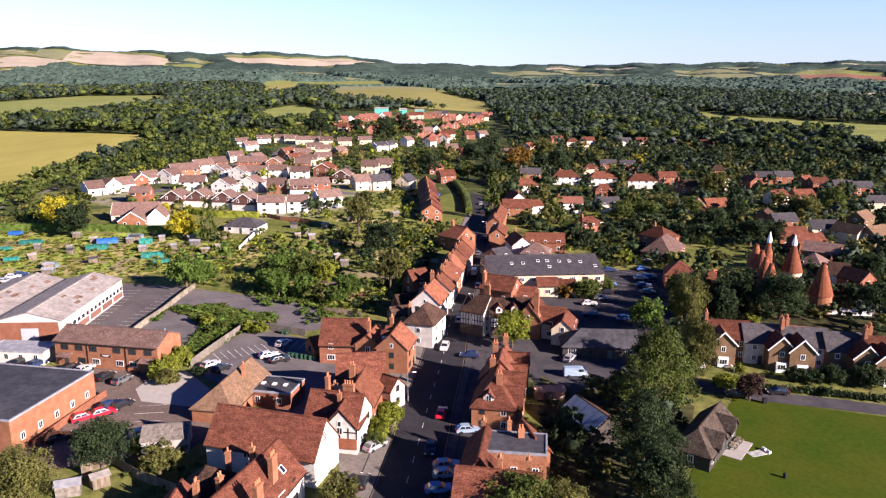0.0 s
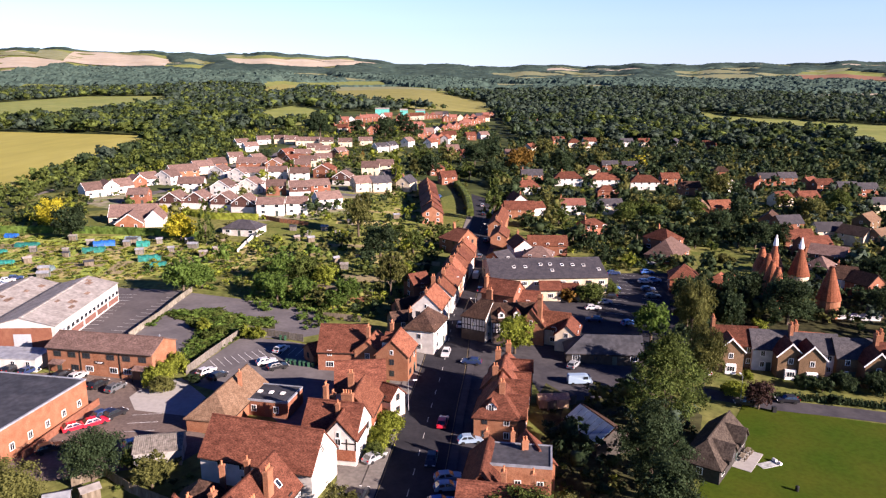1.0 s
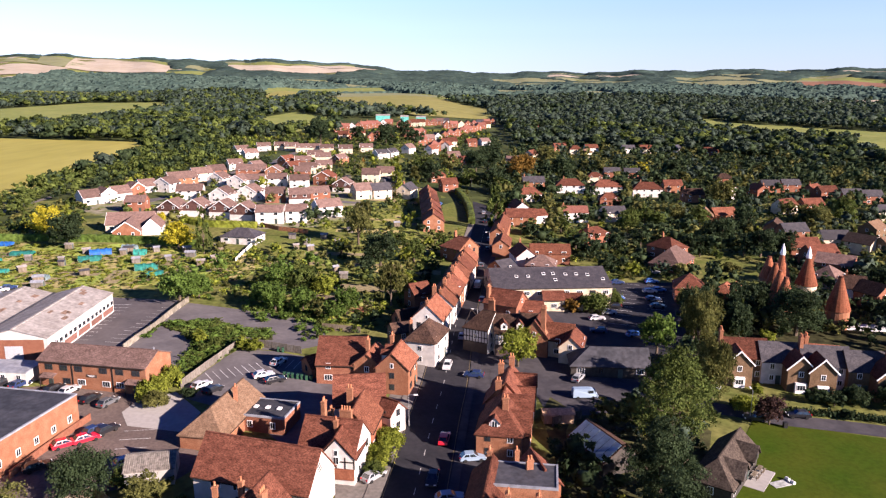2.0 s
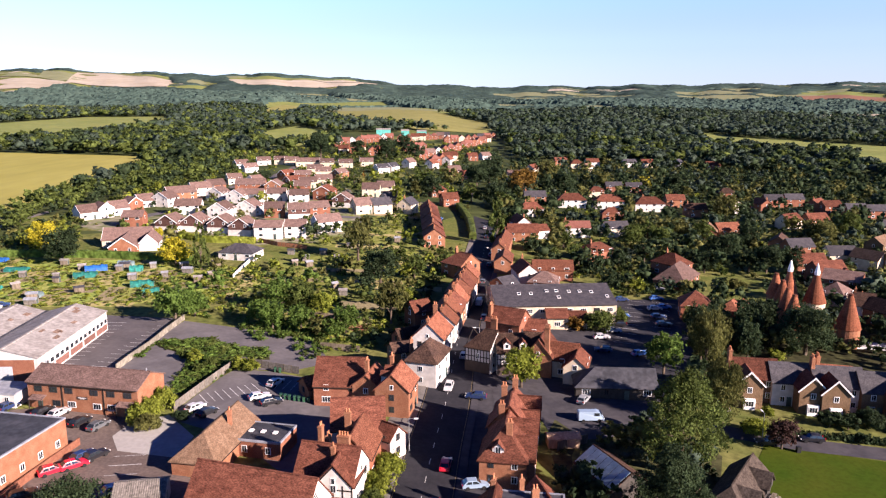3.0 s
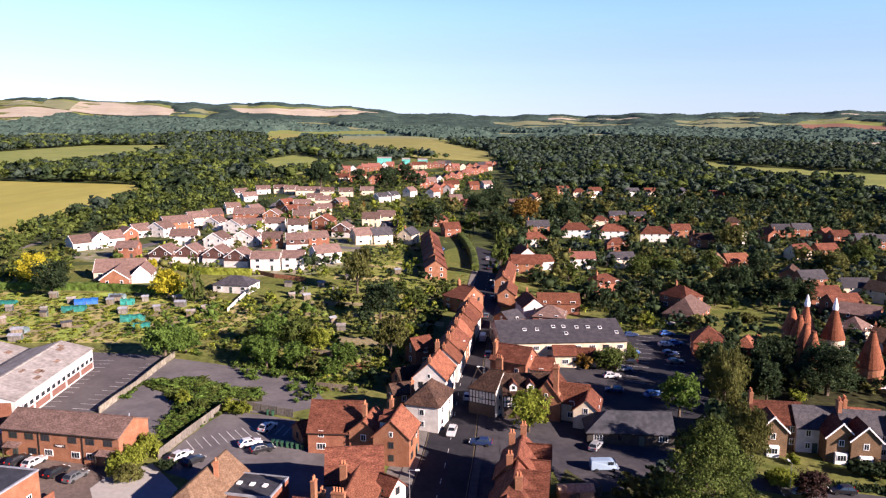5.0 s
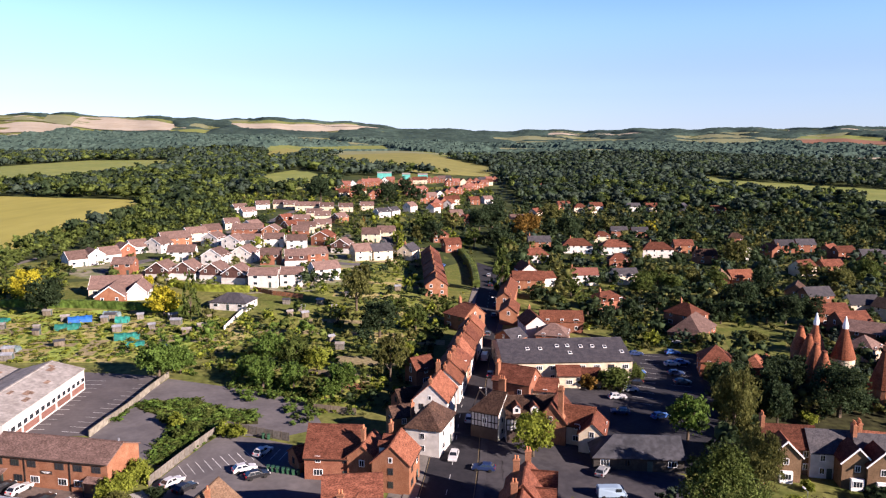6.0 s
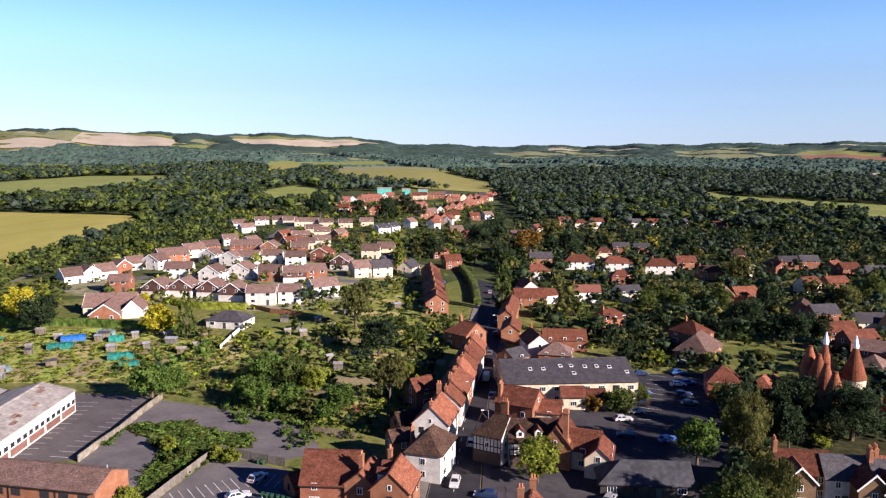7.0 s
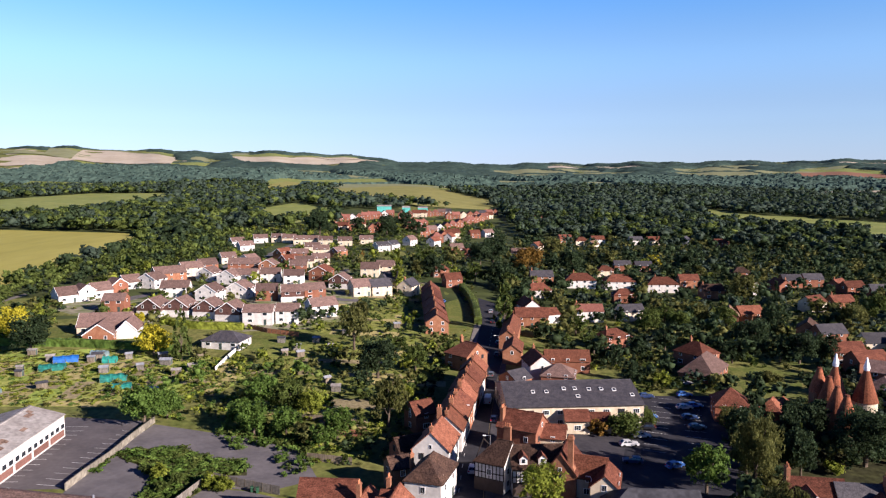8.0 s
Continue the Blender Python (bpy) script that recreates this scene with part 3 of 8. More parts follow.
    tube(wheel, 0, 0, -0.1, 0.1, 0.32, 0.32, 12)
    return bm, glass, wheel


RUBBER = material("tyre_rubber", (0.02, 0.02, 0.02), 0.9, 0.1)
LAMP = material("lamp_lens", (0.75, 0.75, 0.72), 0.15, 0.05, spec=0.8)
REDLAMP = material("tail_lamp", (0.4, 0.01, 0.01), 0.2, 0.05, spec=0.8)
COATS = {"white": (0.50, 0.50, 0.50), "black": (0.015, 0.015, 0.018), "navy": (0.02, 0.035, 0.10), "blue": (0.05, 0.13, 0.38), "red": (0.50, 0.015, 0.03), "silver": (0.28, 0.29, 0.30), "grey": (0.10, 0.105, 0.11), "pale": (0.25, 0.33, 0.42)}
CARS = {}


def car(x, y, turn, coat="white", van=False, where="parked on the asphalt"):
    L, W, H = (5.0, 1.95, 2.05) if van else (4.3, 1.78, 1.46)
    if (coat, van) not in CARS:
        body, glass, wheel = car_meshes(L, W, H, van)
        paint = material(f"car_paint_{coat}", COATS[coat], 0.28, 0.04, 2, 5, spec=0.6)
        CARS[coat, van] = [mesh_of(body, paint), [(n, mesh_of(g, GLASS)) for n, g in glass], mesh_of(wheel, RUBBER),
                           mesh_of(boxes((-0.05, 0.05, -0.2, 0.2, -0.07, 0.07)), LAMP), mesh_of(boxes((-0.05, 0.05, -0.13, 0.13, -0.12, 0.12)), REDLAMP)]
    body, glass, wheel, lamp, tail = CARS[coat, van]
    ob = thing("van" if van else "car", x, y, turn, f"{coat} {'panel van' if van else 'hatchback car'} {where}", "van" if van else "car", "parked cars", up=0.06)
    put("body", body, ob)
    for n, g in glass:
        put(n, g, ob)
    for sx in (-1, 1):
        for sy in (-1, 1):
            put("wheel", wheel, ob, pose(sx * L * 0.3, sy * (W / 2 - 0.08), 0.32, 90 * sy))
        for sy in (-1, 1):
            put("headlight" if sx > 0 else "tail_light", lamp if sx > 0 else tail, ob, pose(sx * (L / 2 - 0.01), sy * W * 0.34, 0.68 if sx > 0 else 0.82))
    FOOT.append((x, y, 2.0))
    return ob

# ---- plan: x, y, turn, length, width, eaves, ridge, look ----
WEST_SIDE_A = [
    (-26.4, 104.3, -17.0, 18.4, 8.2, 4.6, 9.1, "white tile gable 0"),
    (-26.7, 86.3, -108, 11.8, 8.0, 4.4, 8.7, "white tile gable 0"),
    (-24.4, 93.3, -104, 6.2, 7.6, 4.4, 8.7, "white tile gable 0"),
    (-32.2, 90.6, -87, 7.0, 6.5, 4.2, 7.4, "white dark hip 0"),
    (-34.5, 85.3, -89, 4.9, 5.5, 4.2, 7.0, "white tile gable 0"),
    (-17.4, 113.2, -13, 9.2, 7.5, 4.8, 8.6, "white tile gable 0"),
    (-16.1, 111.1, 81.0, 5.7, 5.6, 4.8, 7.9, "white tile gable 0"),
    (-15.4, 130.1, 6, 9.0, 7.5, 5.0, 8.9, "white tile gable 0"),
    (-14.5, 120.9, 83.0, 8.7, 6.0, 4.8, 8.2, "hung orange gable 0"),
    (-9.5, 126.3, -36, 3.1, 4.0, 4.2, 6.0, "white tile gable 0"),
    (-20.8, 150.0, -4, 9.8, 8.5, 4.6, 8.8, "brick tile gable 0"),
    (-9.7, 145.5, 79.0, 7.7, 6.6, 5.6, 8.7, "orange orange gable 0"),
    (-14.9, 148.1, 78.0, 7.2, 5.4, 5.2, 7.3, "orange orange gable 0"),
]
WEST_SIDE_B = [
    (-27.3, 151.4, 34, 3.6, 5, 2.6, 4.2, "orange orange gable 0"),
    (-4.0, 162.1, 73, 10.0, 6.8, 5.8, 8.8, "white dark hip 0"),
    (-3.3, 178.0, 78, 10.3, 7.5, 5.6, 9.1, "white orange gable 1"),
    (5.1, 256.2, -47, 9.8, 9, 5, 8.4, "orange orange half 1"),
    (-0.7, 189.9, 81, 6.9, 7.0, 5.0, 8.1, "white orange gable 1"),
    (0.4, 196.7, 81, 6.9, 7.0, 5.4, 8.6, "cream orange gable 1"),
    (1.5, 203.5, 81, 6.9, 7.0, 5.4, 8.1, "orange tile gable 1"),
    (2.6, 210.3, 81, 6.9, 7.0, 5.0, 8.6, "white orange gable 1"),
    (3.6, 217.1, 81, 6.9, 7.0, 5.4, 8.1, "brick orange gable 1"),
    (4.7, 223.8, 81, 6.9, 7.0, 5.4, 8.6, "cream tile gable 1"),
    (5.8, 230.6, 81, 6.9, 7.0, 5.0, 8.1, "white orange gable 1"),
    (6.8, 237.4, 81, 6.9, 7.0, 5.4, 8.6, "orange orange gable 1"),
    (-7.3, 200.1, 33, 5.6, 5.5, 4.6, 7.0, "brick tile gable 0"),
]
WEST_SIDE_C = [
    (-9.2, 178.6, 29, 6.1, 5, 4.2, 6.2, "brick dark gable 0"),
    (-10.3, 166.8, 22, 4.5, 5, 5.2, 6.6, "buff dark gable 0"),
]
WEST_SIDE = WEST_SIDE_A + WEST_SIDE_B + WEST_SIDE_C
YARD = [
    (-67.5, 144.5, -11.0, 23.2, 8.7, 5.6, 7.5, "orange brown gable 0 dark"),
    (-38.6, 125.5, 80, 16.3, 7.5, 2.9, 6.0, "orange tan half 0"),
]
FACTORY = [
    (-92.4, 172.0, 92.0, 34.2, 14.4, 5.0, 6.9),
]
DEPOT = [
    (-63.7, 125.3),
    (-67.6, 105.3),
    (-82.9, 129.3),
]
EAST_SIDE_A = [
    (7.7, 91.4, -10, 11.7, 6.5, 5.0, 7.6, "orange tile gable 0"),
    (5.9, 99.2, -100, 11.1, 5.5, 5.0, 7.6, "orange tile gable 0"),
    (13.4, 104.7, -78, 6.3, 5, 4.8, 7.2, "orange tile gable 0"),
    (8.8, 169.9, -28, 6.0, 8, 6.0, 9.2, "white dark half 0"),
    (16.2, 169.2, 3, 10.3, 8, 5.6, 8.6, "white dark gable 0"),
    (21.7, 169.3, 71, 9.5, 6, 5.0, 8.6, "orange tile gable 0"),
    (26.6, 167.6, -20, 6.1, 7, 4.4, 7.2, "cream orange gable 0"),
    (28.7, 164.3, 74, 8.1, 5, 4.2, 6.4, "cream tile gable 0"),
    (15.6, 188.3, -28, 9.0, 7.5, 6.2, 9.0, "brick tile gable 0"),
    (29.4, 214.8, 4.0, 33.3, 22.0, 5.6, 8.6, "cream slate gable 0 wide"),
    (29.8, 202.5, 0, 5.7, 6, 3.4, 5.0, "cream tile gable 0"),
    (22.4, 187.7, -13, 5.3, 6, 4.4, 6.4, "cream tile gable 0"),
    (35.3, 202.8, -1, 5.3, 5, 3.0, 4.4, "cream tile gable 0"),
]
EAST_SIDE_B = [
    # dark roof here holds the shade that lies on a greyer roof
    (35.3, 157.4, -4.0, 16.6, 8.3, 2.8, 5.4, "dark felt half 0"),
    (9.3, 120.4, 80.0, 7.4, 7.4, 5.0, 9.0, "orange tile half 0"),
    (10.2, 125.7, 80.0, 5.4, 6.4, 5.0, 8.3, "orange tile gable 0"),
    (11.1, 130.9, 80.0, 5.4, 7.4, 5.0, 9.2, "orange tile gable 0"),
    (12.1, 136.2, 80.0, 5.4, 6.4, 5.0, 8.2, "orange tile gable 0"),
    (11.9, 120.2, 170.0, 4.6, 4.4, 4.6, 7.4, "orange tile gable 0"),
    (12.8, 125.5, 170.0, 4.6, 3.9000000000000004, 4.6, 7.9, "orange tile gable 0"),
    (13.7, 130.8, 170.0, 4.6, 4.4, 4.6, 7.2, "orange tile gable 0"),
    (14.7, 136.0, 170.0, 4.6, 3.9000000000000004, 4.6, 7.6, "orange tile gable 0"),
]
EAST_SIDE = EAST_SIDE_A + EAST_SIDE_B
PAVILION = [
    (44.3, 113.2, 54.0, 15.4, 6.1, 2.9, 5.6),
]
VILLAS = [
    (61.1, 150.4),
    (72.7, 147.9),
    (76.5, 146.4),
    (88.5, 143.3),
    (92.0, 141.2),
]
OAST_A = (98.5, 215.7)
OAST_B = (104.3, 212.0)
OAST_C = (102.6, 191.2)
OAST_ROW = [(96.7, 220.1), (94.8, 211.6), (92.3, 203.0), (90.6, 195.7)]
ESTATE_A = [
    (-159.9, 334.1, 48, 8.4, 8, 3.6, 6.6, "white brown gable 0 wide"),
    (-154.9, 339.3, 138, 8.4, 7, 4.4, 6.9, "white brown gable 0 wide"),
    (-151.7, 347.1, 48, 8.4, 8, 3.6, 6.6, "white brown gable 0 wide"),
    (-149.6, 358.9, 138, 8.4, 7, 4.4, 6.9, "brick brown gable 0 wide"),
    (-149.0, 371.7, 48, 8.4, 8, 3.6, 6.6, "white brown gable 0 wide"),
    (-139.5, 374.6, 72, 9, 9.5, 4.6, 7.4, "white brown gable 0 wide"),
    (-131.8, 318.5, 6, 8.5, 7.5, 4.8, 7.0, "brick brown gable 0 wide"),
    (-113.7, 311.4, 82, 9, 9.5, 4.0, 7.2, "umber brown gable 0 wide"),
    (-103.9, 313.0, 82, 9, 9.5, 4.0, 7.2, "umber brown gable 0 wide"),
    (-92.2, 311.0, 82, 9, 9.5, 4.0, 7.2, "umber brown gable 0 wide"),
    (-82.5, 307.2, 82, 9, 9.5, 4.0, 7.2, "umber brown gable 0 wide"),
    (-70.8, 301.9, 2, 11, 7, 5.0, 7.2, "white brown gable 0 wide"),
    (-60.5, 304.6, 2, 8.5, 7, 5.0, 7.2, "white brown gable 0 wide"),
    (-50.0, 316.2, 32, 11, 7.5, 4.8, 7.4, "white brown gable 0 wide"),
]
ESTATE_B = [
    (-119.8, 351.1, 8, 12, 8, 4.6, 7.2, "white brown gable 0 wide"),
    (-102.0, 342.6, 80, 9, 9.5, 4.4, 7.4, "white brown gable 0 wide"),
    (-91.6, 351.3, 80, 9.5, 10, 4.4, 7.4, "white brown gable 0 wide"),
    (-78.6, 346.0, 10, 9, 7.5, 4.8, 7.2, "brick brown gable 0 wide"),
    (-67.3, 344.4, 14, 9.5, 7.5, 4.8, 7.2, "umber brown gable 0 wide"),
    (-59.6, 351.3, 26, 9.5, 7.5, 4.8, 7.2, "brick brown gable 0 wide"),
    (-120.5, 398.7, 75, 9, 9.5, 4.4, 7.2, "white brown gable 0 wide"),
    (-107.5, 390.2, 78, 9, 9.5, 4.4, 7.2, "white brown gable 0 wide"),
    (-100.4, 394.3, 5, 11, 7.5, 4.6, 7.0, "white brown gable 0 wide"),
    (-89.4, 399.6, 5, 10, 7.5, 4.6, 7.0, "white brown gable 0 wide"),
    (-76.9, 395.3, 8, 10, 7.5, 4.6, 7.0, "white brown gable 0 wide"),
    (-65.4, 408.6, 80, 11, 10, 5.0, 7.8, "brick tile gable 0"),
]
ESTATE_C = [
    (-52.1, 384.9, 80, 9, 9, 4.4, 7.2, "umber brown gable 0 wide"),
    (-112.8, 436.5, 5, 17, 8, 4.6, 7.4, "brick brown gable 0"),
    (-98.6, 433.9, 84, 9, 9, 4.6, 7.4, "orange brown gable 0"),
    (-82.4, 433.4, 8, 9, 8, 4.6, 7.2, "brick brown gable 0"),
    (-139.3, 394.5, 38, 15, 8.5, 4.8, 7.8, "orange brown gable 0"),
    (-135.8, 415.7, 38, 11, 8.5, 4.8, 7.6, "cream brown gable 0"),
    (-131.8, 429.6, 38, 10, 8.5, 4.8, 7.6, "brick brown gable 0"),
    (-131.4, 467.5, 30, 9, 8, 4.4, 7.0, "cream brown gable 0"),
    (-116.0, 458.2, 60, 9, 8, 4.4, 7.0, "white brown gable 0"),
]
ESTATE_D = [
    (-74.1, 271.4, -10, 13.2, 9.0, 2.8, 5.2, "white slate hip 0 wide"),
    (-121.0, 287.0, 10, 17.5, 9.5, 3.0, 6.8, "cream brown gable 0"),
    (-118.4, 277.8, 102, 13.0, 9.5, 2.8, 6.2, "orange brown gable 0"),
    (-111.4, 283.4, 102, 12.0, 6.5, 2.8, 6.0, "white brown gable 0"),
]
ESTATE = ESTATE_A + ESTATE_B + ESTATE_C + ESTATE_D
UPPER_A = [
    (-153.5, 565.6, 40, 10.5, 7, 4.2, 6.8, "white brown gable 0"),
    (-139.9, 537.6, 40, 10.5, 7, 4.2, 6.8, "white brown gable 0"),
    (-143.1, 592.7, 20, 10.5, 7, 4.2, 6.8, "white brown gable 0"),
    (-130.7, 600.2, 5, 10.5, 7, 4.2, 6.8, "cream brown gable 0"),
    (-121.7, 596.3, 5, 10.5, 7, 4.2, 6.8, "cream brown gable 0"),
    (-110.9, 586.9, 5, 10.5, 7, 4.2, 6.8, "cream brown gable 0"),
    (-101.8, 588.5, 5, 10.5, 7, 4.2, 6.8, "cream brown gable 0"),
    (-91.7, 584.5, 5, 10.5, 7, 4.2, 6.8, "cream brown gable 0"),
    (-76.9, 583.2, 5, 10.5, 7, 4.2, 6.8, "cream brown gable 0"),
    (-62.3, 597.4, 5, 10.5, 7, 4.2, 6.8, "cream brown gable 0"),
    (-92.7, 535.1, 5, 10.5, 7, 4.2, 6.8, "cream brown gable 0"),
    (-93.3, 493.6, 5, 10.5, 7, 4.2, 6.8, "orange brown gable 0"),
    (-84.1, 519.3, 5, 10.5, 7, 4.2, 6.8, "cream brown gable 0"),
]
UPPER_B = [
    (-71.3, 509.8, 60, 10.5, 7, 4.2, 6.8, "orange brown gable 0"),
    (-104.7, 496.0, 60, 10.5, 7, 4.2, 6.8, "orange tile gable 0"),
    (-93.2, 460.9, 50, 10.5, 7, 4.2, 6.8, "orange tile gable 0"),
    (-83.2, 456.0, 10, 10.5, 7, 4.2, 6.8, "cream brown gable 0"),
    (-76.1, 470.7, 10, 10.5, 7, 4.2, 6.8, "cream brown gable 0"),
    (-46.8, 552.3, 40, 10.5, 7, 4.2, 6.8, "white slate gable 0"),
    (-40.1, 565.2, 60, 10.5, 7, 4.2, 6.8, "white slate gable 0"),
]
UPPER = UPPER_A + UPPER_B
MIDDLE_A = [
    (-34.7, 439.7, 0, 10, 7.5, 4.8, 7.8, "cream brown gable 0 wide"),
    (-42.0, 427.3, 0, 10, 7.5, 4.8, 7.8, "cream brown gable 0"),
    (-28.4, 396.3, 30, 10, 7.5, 4.8, 7.8, "cream slate gable 0"),
    (-40.2, 364.8, 30, 10, 7.5, 4.8, 7.8, "cream brown gable 0"),
    (-18.8, 375.4, 70, 10, 7.5, 4.8, 7.8, "cream slate gable 1"),
    (-32.1, 368.5, 30, 10, 7.5, 4.8, 7.8, "cream slate gable 0"),
    (-28.9, 602.1, 60, 10, 7.5, 4.8, 7.8, "white brown gable 0"),
    (-10.6, 607.1, 60, 10, 7.5, 4.8, 7.8, "white tile gable 0"),
    (6.6, 567.5, 20, 10, 7.5, 4.8, 7.8, "orange brown gable 0"),
    (15.4, 541.3, 20, 10, 7.5, 4.8, 7.8, "orange tile gable 0"),
    (25.6, 712.6, 20, 10, 7.5, 4.8, 7.8, "brick tile gable 0"),
    (39.1, 732.3, 30, 10, 7.5, 4.8, 7.8, "white brown gable 0"),
    (2.6, 655.7, 70, 10, 7.5, 4.8, 7.8, "white tile gable 0"),
]
MIDDLE_B = [
    (-5.1, 443.4, 20, 10, 7.5, 4.8, 7.8, "brick tile hip 1"),
]
MIDDLE = MIDDLE_A + MIDDLE_B
PINK_ROW = [
    (-4.7, 303.0, 93.0, 12.7, 8.4, 4.4, 7.4, "orange tile gable 1"),
    (-5.4, 316.0, 93.0, 12.7, 8.4, 4.4, 7.65, "orange tile gable 1"),
    (-6.1, 329.0, 93.0, 12.7, 8.4, 4.4, 7.4, "orange tile gable 1"),
    (-6.8, 342.0, 93.0, 12.7, 8.4, 4.4, 7.65, "orange tile gable 1"),
    (-7.5, 355.0, 93.0, 12.7, 8.4, 4.4, 7.4, "orange tile gable 1"),
    (-8.2, 368.0, 93.0, 12.7, 8.4, 4.4, 7.65, "orange tile gable 1"),
    (2.2, 409.1, 20, 9, 7, 4.8, 7.6, "brick tile gable 0"),
]
EAST_GARDENS_A = [
    (73.5, 437.5, 0, 17, 9, 5, 8.4, "white tile hip 1"),
    (95.0, 435.3, 0, 17, 9, 5, 8.4, "white tile hip 1"),
    (116.1, 427.5, 0, 17, 9, 5, 8.4, "white tile hip 1"),
    (53.6, 449.0, 3, 13, 7.5, 4.8, 7.8, "orange slate gable 1"),
    (45.2, 398.0, 3, 13, 7.5, 4.8, 7.8, "white tile hip 1"),
    (34.9, 348.4, 100, 13, 7.5, 4.8, 7.8, "white tile gable 1"),
    (33.3, 324.1, 0, 13, 7.5, 4.8, 7.8, "orange tile gable 0"),
    (60.0, 343.6, 2, 12.1, 7.5, 5, 7.4, "white new gable 1"),
    (33.5, 332.9, 23, 25.7, 7, 3.2, 5.4, "white tile gable 0"),
    (58.6, 292.8, 32, 12.8, 8, 4, 6.8, "brick tile hip 1"),
    (22.5, 295.8, 81, 30.9, 6, 4.6, 6.8, "orange orange gable 1"),
    (20.8, 267.6, -98, 13.7, 6, 4.4, 6.6, "orange orange gable 1"),
    (36.6, 257.2, -3, 13.7, 7.5, 4, 6.6, "brick orange gable 0"),
]
EAST_GARDENS_B = [
    (31.4, 239.0, -14, 9.4, 8, 4.2, 6.8, "brick brown hip 0"),
    (26.5, 249.4, -82, 10.9, 7, 4.8, 7.5, "white tile gable 1"),
    (18.4, 234.3, 38, 6.2, 7, 4, 6.0, "orange slate gable 0"),
    (97.5, 483.7, 5, 11, 7.5, 4.4, 7, "cream tile hip 0"),
    (115.0, 512.4, 0, 11, 7.5, 4.4, 7, "brick slate gable 0"),
    (128.3, 510.4, 0, 11, 7.5, 4.4, 7, "brick slate gable 0"),
    (87.2, 392.6, 0, 11, 7.5, 4.4, 7, "brick tile hip 0"),
    (79.0, 347.8, 10, 11, 7.5, 4.4, 7, "cream slate gable 0"),
    (80.9, 267.8, -54, 11.1, 9, 4.8, 8, "brick tile hip 1"),
    (78.5, 254.0, 56, 17.0, 10.5, 2.8, 7.4, "brick brown hip 0"),
    (71.4, 214.5, -13, 8.3, 9, 4.6, 8.0, "hung tile hip 0"),
    (82.9, 216.3, 54, 8.5, 6, 2.8, 5, "brick orange hip 0"),
    (86.8, 218.8, 49, 4.9, 4, 2.6, 4.6, "brick orange hip 0"),
]
EAST_GARDENS = EAST_GARDENS_A + EAST_GARDENS_B
FAR_EAST_A = [
    (136.5, 408.6, 5, 11, 7.5, 4.8, 7.6, "orange dark gable 1"),
    (162.9, 424.2, 100, 11, 7.5, 4.8, 7.6, "white tile gable 0"),
    (181.6, 429.8, 100, 11, 7.5, 4.8, 7.6, "brick tile gable 1"),
    (171.9, 374.3, 30, 11, 7.5, 4.8, 7.6, "cream tile gable 0"),
    (186.1, 376.7, 10, 11, 7.5, 4.8, 7.6, "orange tile gable 1"),
    (213.5, 430.6, 40, 11, 7.5, 4.8, 7.6, "brick tile gable 1"),
    (217.6, 423.4, 10, 11, 7.5, 4.8, 7.6, "brick tile gable 0"),
    (143.7, 305.5, 10, 11, 7.5, 4.8, 7.6, "brick slate gable 0"),
    (140.3, 314.2, 60, 11, 7.5, 4.8, 7.6, "orange dark gable 0"),
    (132.5, 273.6, 0, 11, 7.5, 4.8, 7.6, "brick tile gable 0"),
    (152.3, 289.3, 0, 11, 7.5, 4.8, 7.6, "cream slate gable 0"),
    (158.9, 280.7, 120, 11, 7.5, 4.8, 7.6, "cream tan gable 0"),
    (181.2, 312.8, 40, 11, 7.5, 4.8, 7.6, "buff tan gable 0"),
]
FAR_EAST_B = [
    (166.9, 277.4, 30, 11, 7.5, 4.8, 7.6, "buff tan gable 0"),
    (132.6, 260.6, 10, 11, 7.5, 4.8, 7.6, "brick tile gable 0"),
    (179.6, 479.0, 0, 11, 7.5, 4.8, 7.6, "brick dark hip 0"),
    (196.0, 448.2, 0, 11, 7.5, 4.8, 7.6, "brick slate gable 0"),
    (209.7, 451.6, 0, 11, 7.5, 4.8, 7.6, "brick slate gable 0"),
    (225.1, 411.7, 0, 11, 7.5, 4.8, 7.6, "brick slate gable 0"),
    (233.8, 407.2, 0, 11, 7.5, 4.8, 7.6, "brick slate gable 0"),
    (120.0, 341.3, 70, 11, 7.5, 4.8, 7.6, "orange tan gable 0"),
    (129.5, 345.3, 10, 11, 7.5, 4.8, 7.6, "orange orange gable 0"),
    (136.4, 445.4, 0, 11, 7.5, 4.8, 7.6, "orange tile gable 0"),
    (212.7, 356.8, 0, 11, 7.5, 4.8, 7.6, "cream slate gable 0"),
    (131.5, 247.3, -36, 11.5, 9, 4.6, 7.2, "brick brown gable 0"),
    (121.0, 231.7, 41, 8.6, 8, 4, 7, "cream brown hip 0"),
]
FAR_EAST_C = [
    (120.1, 215.1, -27, 5.6, 7.5, 5, 8, "white dark gable 1"),
    (122.9, 209.8, -64, 7.2, 7.5, 4.8, 7.5, "brick dark gable 0"),
    (82.3, 159.8, -16, 7.4, 8, 4.2, 6.4, "brick orange gable 0"),
]
FAR_EAST = FAR_EAST_A + FAR_EAST_B + FAR_EAST_C
